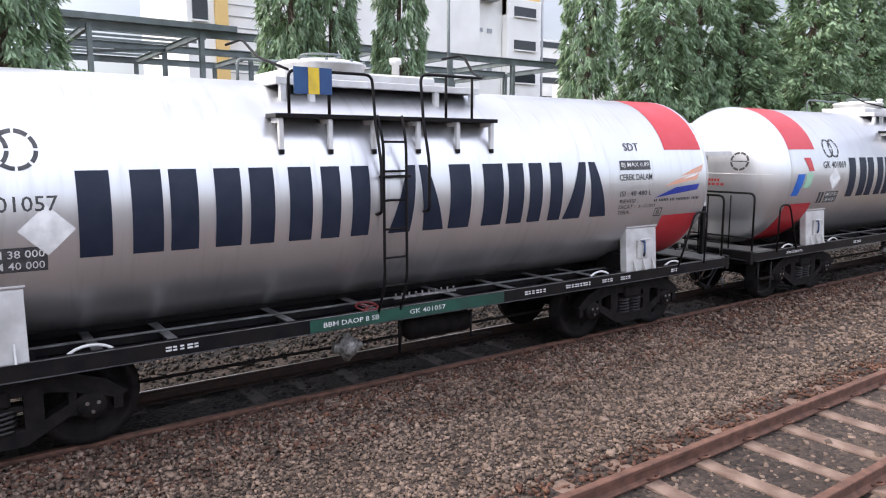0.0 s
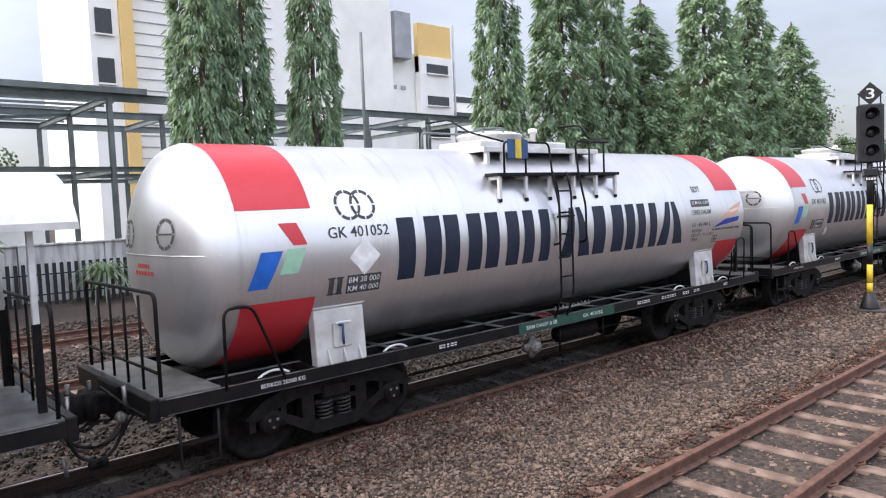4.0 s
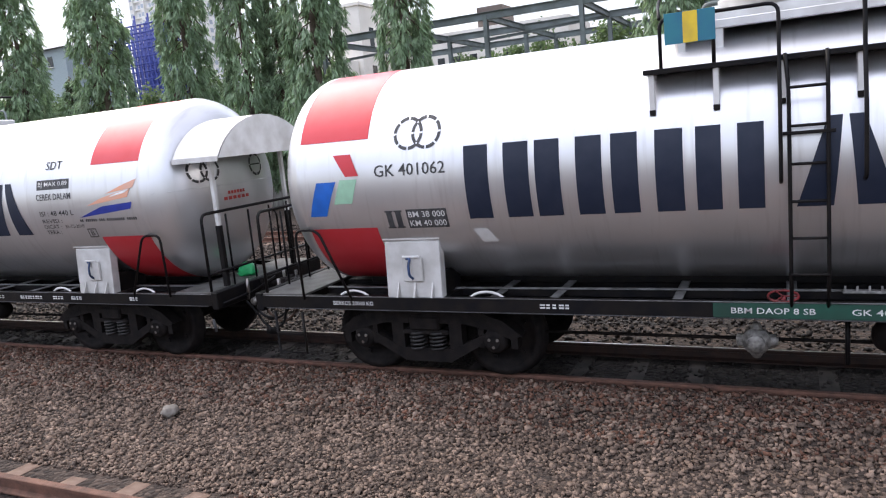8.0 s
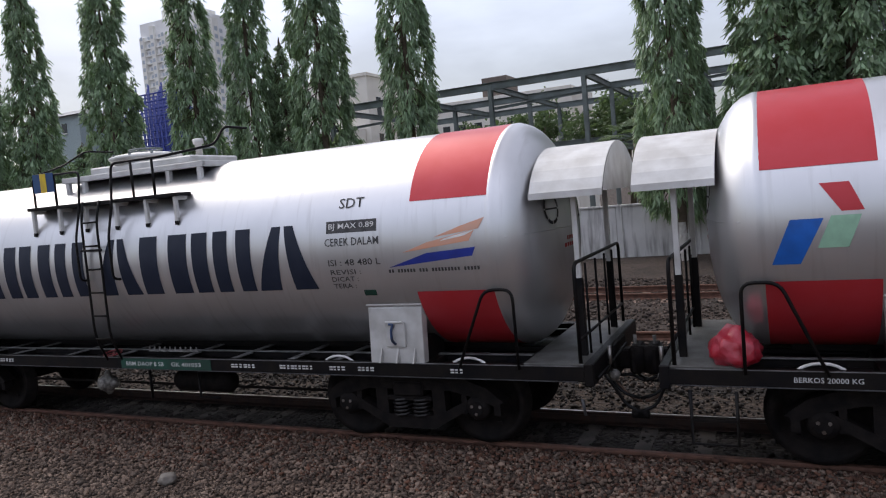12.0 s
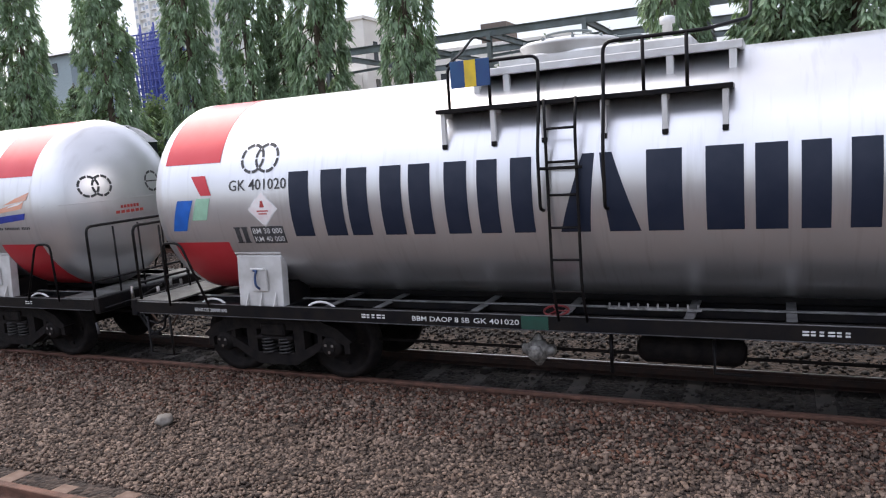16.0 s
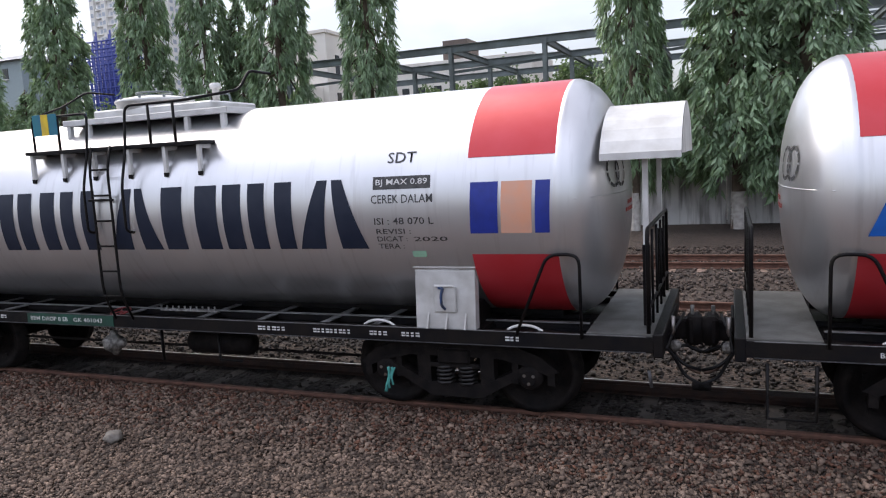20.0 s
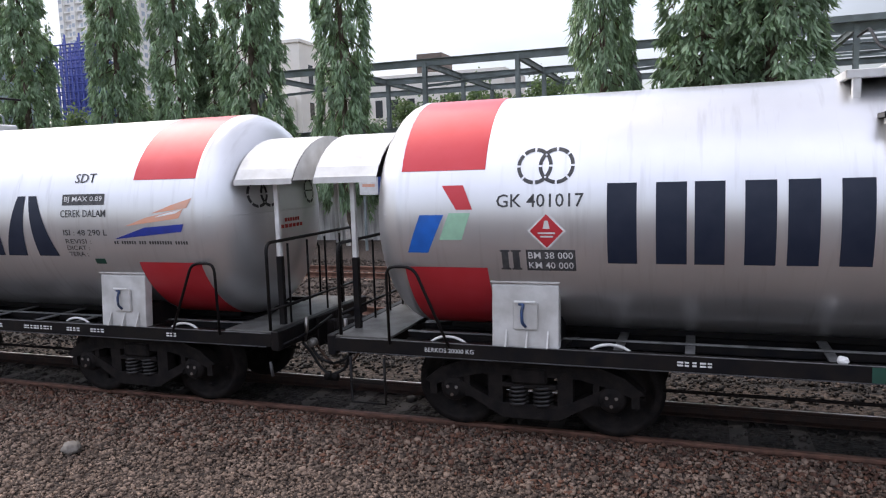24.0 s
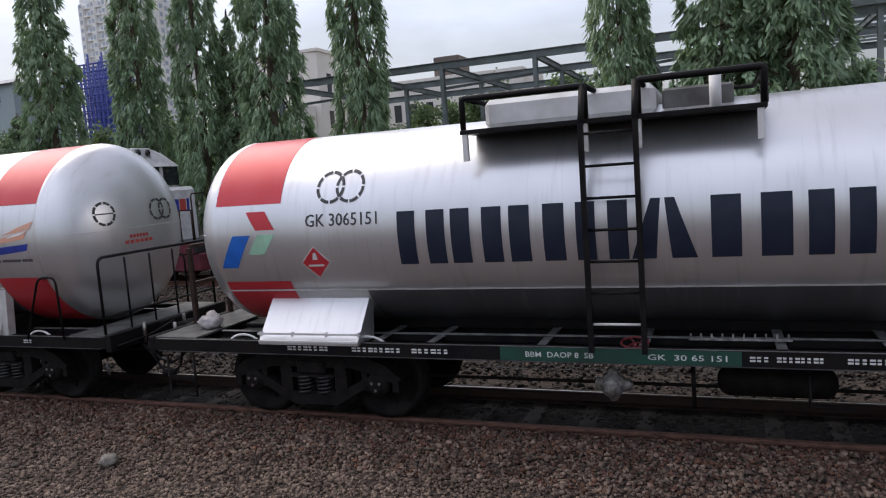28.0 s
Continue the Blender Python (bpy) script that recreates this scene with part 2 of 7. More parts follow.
STEELGREEN = material("primed_structural_steel", (0.19, 0.225, 0.225), 0.55, 0.1, (0.13, 0.15, 0.145), 1.5)
BLUESTEEL = material("blue_scaffold_steel", (0.035, 0.06, 0.30), 0.5)
BARK = material("grey_bark", (0.16, 0.12, 0.09), 0.9, 0.0, (0.09, 0.07, 0.05), 6, 0.7, 20)
LIMEWASH = material("limewashed_trunk", (0.55, 0.53, 0.49), 0.9, 0.0, (0.36, 0.33, 0.3), 7, 0.5, 20)
LEAF = material("ashoka_leaf", (0.30, 0.405, 0.26), 0.36, 0.0, (0.135, 0.20, 0.125), 0.9, 0, island=0.7, spec=0.35)
def leafy(m, amount, col):
    """Lets some daylight through the leaves."""
    nt = m.node_tree
    out, b = nt.nodes["Material Output"], nt.nodes["Principled BSDF"]
    tr, mx = nt.nodes.new("ShaderNodeBsdfTranslucent"), nt.nodes.new("ShaderNodeMixShader")
    tr.inputs["Color"].default_value = (*col, 1)
    mx.inputs["Fac"].default_value = amount
    nt.links.new(b.outputs[0], mx.inputs[1])
    nt.links.new(tr.outputs[0], mx.inputs[2])
    nt.links.new(mx.outputs[0], out.inputs["Surface"])


leafy(LEAF, 0.36, (0.37, 0.52, 0.25))
LEAFDARK = material("dark_leaf", (0.13, 0.18, 0.095), 0.55, 0.0, (0.065, 0.10, 0.05), 0.7, 0, island=0.4, spec=0.3)
leafy(LEAFDARK, 0.3, (0.20, 0.30, 0.11))
SIGNBLUE = material("station_sign_blue", (0.015, 0.05, 0.22), 0.4)
SIGNALBLACK = material("signal_black_paint", (0.012, 0.012, 0.014), 0.5)
GLASS = material("cab_glass", (0.02, 0.022, 0.025), 0.08)
LOCOWHITE = material("loco_white_paint", (0.62, 0.62, 0.62), 0.45)
MAROON = material("loco_maroon_paint", (0.12, 0.015, 0.03), 0.5)


# ---- mesh helpers ----
def part(name, bm, mat, parent=None, label="", smooth=False, m=None):
    """Links a bmesh as ONE mesh object under a thing or a part."""
    me = bpy.data.meshes.new(name)
    bm.normal_update()
    bm.to_mesh(me)
    bm.free()
    for mm in (mat if isinstance(mat, (list, tuple)) else (mat,)):
        me.materials.append(mm)
    if smooth:
        for p in me.polygons:
            p.use_smooth = True
    ob = new(name, me)
    if parent:
        ob.parent = parent
    if m is not None:
        ob.matrix_basis = m
    if label:
        tagged(ob, label)
    return ob


def again(ob, m, parent=None):
    """Another object on the same mesh."""
    o = new(ob.name.split(".")[0], ob.data)
    o.parent = parent or ob.parent
    o.matrix_basis = m
    return o


def box(x0, x1, y0, y1, z0, z1, bm=None, ch=0.0, mat=0):
    own = bm is None
    b = bmesh.new()
    vs = [b.verts.new((x, y, z)) for x in (x0, x1) for y in (y0, y1) for z in (z0, z1)]
    for f in ((0, 1, 3, 2), (4, 6, 7, 5), (0, 4, 5, 1), (2, 3, 7, 6), (0, 2, 6, 4), (1, 5, 7, 3)):
        b.faces.new([vs[i] for i in f]).material_index = mat
    if ch:
        bmesh.ops.bevel(b, geom=b.edges[:], offset=ch, segments=1, affect="EDGES")
    return b if own else join(bm, b)


def join(bm, b):
    t = bpy.data.meshes.new("t")
    b.to_mesh(t)
    b.free()
    bm.from_mesh(t)
    bpy.data.meshes.remove(t)
    return bm


def tube(pts, r, bm=None, seg=8, mat=0):
    """A round bar along a line of points, with mitred bends and closed ends."""
    bm = bm or bmesh.new()
    pts = [Vector(p) for p in pts]
    rings = []
    up = None
    for i, p in enumerate(pts):
        d = (pts[min(i + 1, len(pts) - 1)] - pts[max(i - 1, 0)]).normalized()
        if up is None:
            up = d.orthogonal().normalized()
        up = (up - d * up.dot(d)).normalized()
        s = d.cross(up)
        rings.append([bm.verts.new(p + (up * math.cos(a) + s * math.sin(a)) * r) for a in (k * math.tau / seg for k in range(seg))])
    for a, b in zip(rings, rings[1:]):
        for k in range(seg):
            f = bm.faces.new((a[k], b[k], b[(k + 1) % seg], a[(k + 1) % seg]))
            f.smooth, f.material_index = True, mat
    for ring in (rings[0], rings[-1][::-1]):
        bm.faces.new(ring).material_index = mat
    return bm


def bend(pts, r=0.08, n=4):
    """Rounds the corners of a line of points."""
    pts = [Vector(p) for p in pts]
    out = [pts[0]]
    for a, b, c in zip(pts, pts[1:], pts[2:]):
        u, v = (a - b), (c - b)
        k = min(r, u.length * 0.45, v.length * 0.45)
        p, q = b + u.normalized() * k, b + v.normalized() * k
        for i in range(n + 1):
            t = i / n
            out.append(p * (1 - t) ** 2 + b * 2 * t * (1 - t) + q * t * t)
    return out + [pts[-1]]


def lathe(profile, axis="x", seg=48, bm=None, mat=0, caps=True):
    """profile: (along, radius) pairs turned about an axis through the origin."""
    bm = bm or bmesh.new()
    def put(s, r, a):
        c, d = r * math.cos(a), r * math.sin(a)
        return {"x": (s, c, d), "y": (c, s, d), "z": (c, d, s)}[axis]
    rings = [[bm.verts.new(put(s, max(r, 1e-4), k * math.tau / seg)) for k in range(seg)] for s, r in profile]
    for a, b in zip(rings, rings[1:]):
        for k in range(seg):
            f = bm.faces.new((a[k], a[(k + 1) % seg], b[(k + 1) % seg], b[k]))
            f.smooth, f.material_index = True, mat
    if caps:
        bm.faces.new(rings[0]), bm.faces.new(rings[-1])
    bmesh.ops.recalc_face_normals(bm, faces=bm.faces[:])
    return bm


def raw(name, verts, faces, mat, parent=None, label="", smooth=False):
    """A mesh from arrays of generated corners and faces."""
    me = bpy.data.meshes.new(name)
    verts, faces = np.asarray(verts, np.float32), np.asarray(faces, np.int32)
    me.vertices.add(len(verts)), me.loops.add(faces.size), me.polygons.add(len(faces))
    me.vertices.foreach_set("co", verts.ravel())
    me.loops.foreach_set("vertex_index", faces.ravel())
    n = faces.shape[1]
    me.polygons.foreach_set("loop_start", np.arange(0, faces.size, n, dtype=np.int32))
    me.update(calc_edges=True)
    me.materials.append(mat)
    ob = new(name, me)
    ob.parent = parent
    if label:
        tagged(ob, label)
    return ob


def empty(name, m=None):
    e = new(name)
    if m is not None:
        e.matrix_basis = m
    return e


def lettering(text, wide, high, put):
    """A mesh of flat letters stretched to wide x high, each corner placed by put(u, v)."""
    c = bpy.data.curves.new("t", "FONT")
    c.body = text
    c.resolution_u = 2
    c.offset = 0.006
    o = new("t", c)
    me = bpy.data.meshes.new_from_object(o)
    bpy.data.objects.remove(o)
    bpy.data.curves.remove(c)
    bm = bmesh.new()
    bm.from_mesh(me)
    bpy.data.meshes.remove(me)
    xs, ys = [v.co.x for v in bm.verts], [v.co.y for v in bm.verts]
    x0, x1, y0, y1 = min(xs), max(xs), min(ys), max(ys)
    for v in bm.verts:
        v.co = put((v.co.x - x0) / (x1 - x0) * wide, (v.co.y - y0) / (y1 - y0) * high)
    return bm


# ---- ground, tracks ----
def ground_sheet():
    """One sheet to the horizon: ballast between the tracks, bare earth beyond, finely relieved."""
    xs = np.concatenate([[-900, -300, -120], np.arange(-60, 121, 3), [200, 400, 900]])
    ys = np.concatenate([[-600, -60, -6, 0, 1.2, 1.9, 2.3, 2.31, 3.79, 3.8, 4.2, 5.4, 5.9, 6.1, 6.3, 6.45, 6.735, 6.76, 8.06, 8.08, 8.4, 9.6, 10.6, 10.97, 10.99, 12.47, 12.49, 13.0, 14.5, 16.29, 16.31, 17.79, 17.81, 18.6, 20, 22, 24, 26, 30, 40, 80, 300, 900]])
    def hgt(x, y):
        z = -0.17
        for c in (3.05, 7.36, 11.73, 17.05):
            z = max(z, (-0.185 if abs(y - c) < 0.75 else -0.14) - max(0, abs(y - c) - 1.0) * 0.03)
        if 6.0 < y < 6.75:
            z = max(z, -0.055 - max(0.0, 6.45 - y) * 0.17)
        if 6.76 <= y < 8.07:
            z = -0.175
        if y > 20:
            z = -0.17 + min(0.12, (y - 20) * 0.03)
        return z
    v = [(x, y, hgt(x, y)) for y in ys for x in xs]
    n = len(xs)
    f = [(j * n + i, j * n + i + 1, (j + 1) * n + i + 1, (j + 1) * n + i) for j in range(len(ys) - 1) for i in range(n - 1)]
    return raw("ground", v, f, BALLAST)


def ballast_material():
    # base colour kept dark, as painted shade in the gaps between loose stones
    m = material("ballast_ground", (0.062, 0.044, 0.034), 0.95, 0.0, (0.036, 0.025, 0.019), 0.5)
    nt = m.node_tree
    b = nt.nodes["Principled BSDF"]
    co = nt.nodes.new("ShaderNodeTexCoord")
    vo = nt.nodes.new("ShaderNodeTexVoronoi")
    vo.inputs["Scale"].default_value = 21
    nt.links.new(co.outputs["Object"], vo.inputs["Vector"])
    hs = nt.nodes.new("ShaderNodeHueSaturation")
    sep = nt.nodes.new("ShaderNodeSeparateColor")
    nt.links.new(vo.outputs["Color"], sep.inputs[0])
    mr = nt.nodes.new("ShaderNodeMapRange")
    mr.inputs["To Min"].default_value, mr.inputs["To Max"].default_value = 0.45, 1.5
    nt.links.new(sep.outputs[0], mr.inputs["Value"])
    nt.links.new(mr.outputs["Result"], hs.inputs["Value"])
    old = b.inputs["Base Color"].links[0].from_socket
    nt.links.new(old, hs.inputs["Color"])
    nt.links.new(hs.outputs["Color"], b.inputs["Base Color"])
    bp = nt.nodes.new("ShaderNodeBump")
    bp.inputs["Strength"].default_value, bp.inputs["Distance"].default_value = 1.0, 0.03
    bp.invert = True
    nt.links.new(vo.outputs["Distance"], bp.inputs["Height"])
    nt.links.new(bp.outputs["Normal"], b.inputs["Normal"])
    return m


BALLAST = ballast_material()
ground = tagged(ground_sheet(), "grey-brown crushed stone ballast and bare earth", "ground", kind="structure")


def dark_bed():
    """Oil-darkened ballast under and behind the train, with the train's shade in its colour."""
    xs = np.arange(-150, 200, 5.0)
    ys = (6.85, 7.36, 7.9, 8.6, 9.5, 10.45)
    zs = (-0.160, -0.160, -0.160, -0.158, -0.163, -0.150)
    v = [(x, y, z) for y, z in zip(ys, zs) for x in xs]
    n = len(xs)
    f = [(j * n + i, j * n + i + 1, (j + 1) * n + i + 1, (j + 1) * n + i) for j in range(len(ys) - 1) for i in range(n - 1)]
    return tagged(raw("ballast_bed", v, f, DARKBED), "oily ballast under the train, darkened further for its shade", "ballast", kind="structure")


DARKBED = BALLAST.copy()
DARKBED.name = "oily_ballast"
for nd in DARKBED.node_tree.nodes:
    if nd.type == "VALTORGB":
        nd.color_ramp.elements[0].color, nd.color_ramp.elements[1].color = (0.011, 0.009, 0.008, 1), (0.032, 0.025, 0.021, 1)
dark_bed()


def rail_mesh(y, x0=-150.0, x1=260.0):
    """Flat-bottomed rail, rusty sides and a worn running surface."""
    bm = bmesh.new()
    prof = [(-0.055, -0.14), (-0.055, -0.128), (-0.012, -0.108), (-0.010, -0.045), (-0.034, -0.034), (-0.036, -0.006), (-0.030, 0), (-0.011, 0.0012), (0.011, 0.0012), (0.030, 0), (0.036, -0.006), (0.034, -0.034), (0.010, -0.045), (0.012, -0.108), (0.055, -0.128), (0.055, -0.14)]
    a = [bm.verts.new((x0, y + p, z)) for p, z in prof]
    b = [bm.verts.new((x1, y + p, z)) for p, z in prof]
    for i in range(len(prof)):
        k = (i + 1) % len(prof)
        f = bm.faces.new((a[i], b[i], b[k], a[k]))
        f.material_index = 1 if i == 7 else 0
    bmesh.ops.recalc_face_normals(bm, faces=bm.faces[:])
    return bm


def track(name, y, spacing, x0, x1, heads, sleeper_mat):
    e = empty(name)
    for s, top in zip((-1, 1), heads):
        part("rail", rail_mesh(y + s * 0.566), (RAILDARK if y > 4 and top is RAILTOP else RAILRUST, top), e)
    bm = bmesh.new()
    prof = [(-0.12, -0.30), (-0.095, -0.128), (0.095, -0.128), (0.12, -0.30)]
    ys = (-1.0, -0.72, -0.35, 0.35, 0.72, 1.0)
    dz = (-0.012, 0.0, -0.028, -0.028, 0.0, -0.012)
    rings = [[bm.verts.new((px * (0.88 if abs(yy) < 0.5 else 1), yy, pz + d)) for px, pz in prof] for yy, d in zip(ys, dz)]
    for a, b in zip(rings, rings[1:]):
        for i in range(3):
            bm.faces.new((a[i], a[i + 1], b[i + 1], b[i]))
    bm.faces.new(rings[0]), bm.faces.new(rings[-1])
    bmesh.ops.recalc_face_normals(bm, faces=bm.faces[:])
    first = part("sleeper", bm, sleeper_mat, e, m=pose(x0, y, 0))
    n = int((x1 - x0) / spacing)
    rng = random.Random(int(y * 10))
    for k in range(1, n):
        again(first, pose(x0 + k * spacing + rng.uniform(-0.02, 0.02), y + rng.uniform(-0.02, 0.02), rng.uniform(-0.006, 0.004), 0, 0, rng.uniform(-1.2, 1.2)))
    # spring clips at the rail feet
    clip = bend([(-0.05, 0, 0), (-0.05, 0.05, 0.028), (0.0, 0.075, 0.03), (0.05, 0.05, 0.028), (0.05, 0.0, 0.0)], 0.03, 2)
    cb = tube(clip, 0.010, None, 5)
    cm = bpy.data.meshes.new("rail_clip")
    cb.to_mesh(cm)
    cb.free()
    cm.materials.append(RAILRUST)
    return e, cm


def clips(e, cm, y, spacing, x0, xa, xb):
    for k in range(int((xb - x0) / spacing)):
        x = x0 + k * spacing
        if x < xa:
            continue
        for s in (-1, 1):
            for q in (-1, 1):
                o = new("rail_clip", cm)
                o.parent = e
                o.matrix_basis = pose(x, y + s * 0.566 + q * 0.035, -0.12, 0, 0, 0 if q > 0 else 180)


front_track, clip_mesh = track("track_front", 3.05, 0.69, -14.63, 110, (RAILRUST, RAILRUST), SLEEPER)
tagged(front_track, "rusty disused-looking track on dusty concrete sleepers", "railway track", kind="structure")
clips(front_track, clip_mesh, 3.05, 0.69, -14.63, 1.0, 24.0)
train_track, _ = track("track_train", 7.36, 0.6, -26, 70, (RAILBROWN, RAILTOP), DARKSLEEPER)
tagged(train_track, "rusty-sided track with bright rail heads under the train", "railway track", kind="structure")
third_track, _ = track("track_third", 11.73, 0.6, -30, 24, (RAILRUST, RAILRUST), SLEEPER)
tagged(third_track, "rusty track behind the train", "railway track", kind="structure")
fourth_track, _ = track("track_fourth", 17.05, 0.6, -36, 24, (RAILRUST, RAILRUST), SLEEPER)
tagged(fourth_track, "rusty track near the wall", "railway track", kind="structure")


# ---- loose ballast stones ----
CHIP = [(x, y, z) for x in (-0.66, 0.66) for y in (-0.66, 0.66) for z in (-0.66, 0.66)]
CHIPF = [(0, 1, 3), (0, 3, 2), (4, 6, 7), (4, 7, 5), (0, 4, 5), (0, 5, 1), (2, 3, 7), (2, 7, 6), (0, 2, 6), (0, 6, 4), (1, 5, 7), (1, 7, 3)]


def stones(name, count, xr, yr, size, mat, seed, z, label, clear=()):
    """Crushed stones strewn over a strip, each its own lump."""
    rng = np.random.default_rng(seed)
    x, y = rng.uniform(*xr, count), rng.uniform(*yr, count)
    if clear:
        keep = np.ones(count, bool)
        for c, w in clear:
            keep &= abs(y - c) > w
        x, y = x[keep], y[keep]
    n = len(x)
    s = size * rng.lognormal(0, 0.28, n)
    v = np.array(CHIP)[None] * rng.uniform(0.45, 1.35, (n, 8, 3))
    v = v * np.stack([rng.uniform(0.8, 1.35, n), rng.uniform(0.75, 1.1, n), rng.uniform(0.55, 0.85, n)], -1)[:, None]
    a = rng.uniform(0, math.tau, n)
    t = rng.normal(0, 0.7, n)
    ca, sa, ct, st = np.cos(a), np.sin(a), np.cos(t), np.sin(t)
    X, Y, Z = v[..., 0], v[..., 1], v[..., 2]
    Y, Z = Y * ct[:, None] - Z * st[:, None], Y * st[:, None] + Z * ct[:, None]
    X, Y = X * ca[:, None] - Y * sa[:, None], X * sa[:, None] + Y * ca[:, None]
    zz = z(y) + s * 0.25 + rng.uniform(-0.012, 0.016, n)
    v = np.stack([X * s[:, None] + x[:, None], Y * s[:, None] + y[:, None], Z * s[:, None] + zz[:, None]], -1)
    f = np.array(CHIPF)[None] + (np.arange(n) * 8)[:, None, None]
    ob = raw(name, v.reshape(-1, 3), f.reshape(-1, 3), mat)
    return tagged(ob, label, "ballast", kind="stuff")


def bed(c):
    return lambda y: np.maximum(-0.17, -0.14 - np.maximum(0, abs(y - c) - 1.0) * 0.03)


def side_bed(y):
    """Ballast heaped up against the near rail of the train's track."""
    return np.maximum(np.maximum(bed(3.05)(y), bed(7.36)(y)), np.where(y > 5.9, -0.055 - np.maximum(0.0, 6.45 - y) * 0.17, -1))


stones("ballast_stones", 64000, (-11, 9), (4.05, 6.72), 0.0188, STONES, 1, side_bed, "loose grey-brown crushed stone between the tracks")
stones("ballast_stones", 19000, (9, 34), (4.05, 6.72), 0.027, STONES, 2, side_bed, "loose grey-brown crushed stone between the tracks")
stones("rust_stones", 8500, (-12, 30), (5.7, 6.3), 0.018, RUSTSTONES, 13, lambda y: side_bed(y) + 0.006, "rust-tinged stone beside the track")
stones("rust_stones", 4500, (-4, 26), (3.68, 4.15), 0.020, RUSTSTONES, 14, lambda y: bed(3.05)(y) + 0.004, "rust-stained stone along the rail")
stones("rust_stones", 13000, (-12, 30), (6.28, 6.74), 0.019, RUSTSTONES, 3, lambda y: side_bed(y) + 0.008, "rust-stained stone along the rail")
stones("ballast_stones", 12000, (8, 40), (-7.0, 1.95), 0.032, STONES, 17, bed(3.05), "loose crushed stone beside the disused track")
stones("track_stones", 17000, (-8, 26), (1.9, 4.1), 0.021, STONES, 4, lambda y: bed(3.05)(y) - 0.050, "dusty stone between the sleepers of the track", clear=((2.484, 0.06), (3.616, 0.06)))
stones("track_stones", 13000, (-14, 22), (6.85, 9.4), 0.025, DARKSTONES, 5, lambda y: -0.172 + 0.03 * (y > 8.1), "oily stone under the train, with its shade in the colour", clear=((7.926, 0.06),))
stones("track_stones", 9000, (-20, 14), (9.35, 10.95), 0.028, MIDSTONES, 16, lambda y: -0.15 + 0 * y, "darker stone between the tracks")
stones("track_stones", 24000, (-20, 12), (10.9, 20.0), 0.034, MIDSTONES, 6, lambda y: -0.15 + 0 * y, "crushed stone of the tracks behind", clear=((11.164, 0.08), (12.296, 0.08), (16.484, 0.08), (17.616, 0.08)))


# ---- boundary wall ----
def boundary_wall():
    e = empty("wall_boundary")
    x = -70.0
    while x < 9.6:
        part("wall_panel", box(x, x + 2.38, 24.80, 24.92, -0.25, 1.69, None, 0.008), CONCRETE, e)
        part("wall_post", box(x - 0.10, x + 0.10, 24.75, 24.97, -0.25, 1.73, None, 0.012), CONCRETE, e)
        x += 2.5
    part("wall_cap", box(-70, 10.1, 24.73, 24.99, 1.695, 1.76, None, 0.01), CONCRETE, e)
    return tagged(e, "weathered white concrete boundary wall with dark rain stains", "wall", kind="structure")


boundary_wall()


# ---- the tank wagons ----
RAD, MID, SEAM = 1.1436, 2.076, 4.90      # shell radius, height of its axis, end of the straight shell
TRACK_Y = 7.36
STRETCH = 1.0187                        # drawn to a slightly short rule: full size along and up
NARROW = 0.945                          # and the fittings' width
WHEEL = 0.43 * STRETCH


def on_shell(x, z, lift=0.004):
    """The near side of the shell at height z."""
    s = max(-0.999, min(0.999, (z - MID) / RAD))
    a = math.asin(s)
    return Vector((x, -(RAD + lift) * math.cos(a), MID + (RAD + lift) * math.sin(a)))


def on_head(side, y, z, lift=0.005):
    """A point of the dished end, at that y and height."""
    q = min(0.995, math.hypot(y, z - MID) / RAD)
    return Vector((side * (SEAM + lift + 0.46 * math.sqrt(1 - q ** 2.3)), y, z))


def patch(left, right, z0, z1, rows=8, cols=1, lift=0.004, bm=None):
    """A painted field on the shell between two edges that are functions of the height, 0 to 1."""
    bm = bm or bmesh.new()
    grid = []
    for i in range(rows + 1):
        v = i / rows
        a, b = left(v), right(v)
        row = []
        for j in range(cols + 1):
            p = on_shell(a + (b - a) * j / cols, z0 + (z1 - z0) * v, lift)
            row.append(bm.verts.new(p))
        grid.append(row)
    for a, b in zip(grid, grid[1:]):
        for j in range(cols):
            bm.faces.new((a[j], a[j + 1], b[j + 1], b[j])).smooth = True
    return bm


def band(x0, x1, a0, a1, lift=0.004, n=24):
    """A painted band round the shell from angle a0 to a1, in degrees up from the near side."""
    bm = bmesh.new()
    rows = []
    for i in range(n + 1):
        a = radians(a0 + (a1 - a0) * i / n)
        y, z = -(RAD + lift) * math.cos(a), MID + (RAD + lift) * math.sin(a)
        rows.append((bm.verts.new((x0, y, z)), bm.verts.new((x1, y, z))))
    for a, b in zip(rows, rows[1:]):
        bm.faces.new((a[0], a[1], b[1], b[0])).smooth = True
    return bm


def quad(pts, lift=0.004, n=6):
    """A four-cornered painted shape on the shell: (x, z) bottom left, bottom right, top right, top left."""
    (ax, az), (bx, bz), (cx, cz), (dx, dz) = pts
    bm = bmesh.new()
    grid = []
    for i in range(n + 1):
        v = i / n
        row = []
        for j in range(n + 1):
            u = j / n
            x = (ax * (1 - u) + bx * u) * (1 - v) + (dx * (1 - u) + cx * u) * v
            z = (az * (1 - u) + bz * u) * (1 - v) + (dz * (1 - u) + cz * u) * v
            row.append(bm.verts.new(on_shell(x, z, lift)))
        grid.append(row)
    for a, b in zip(grid, grid[1:]):
        for j in range(n):
            bm.faces.new((a[j], a[j + 1], b[j + 1], b[j])).smooth = True
    return bm


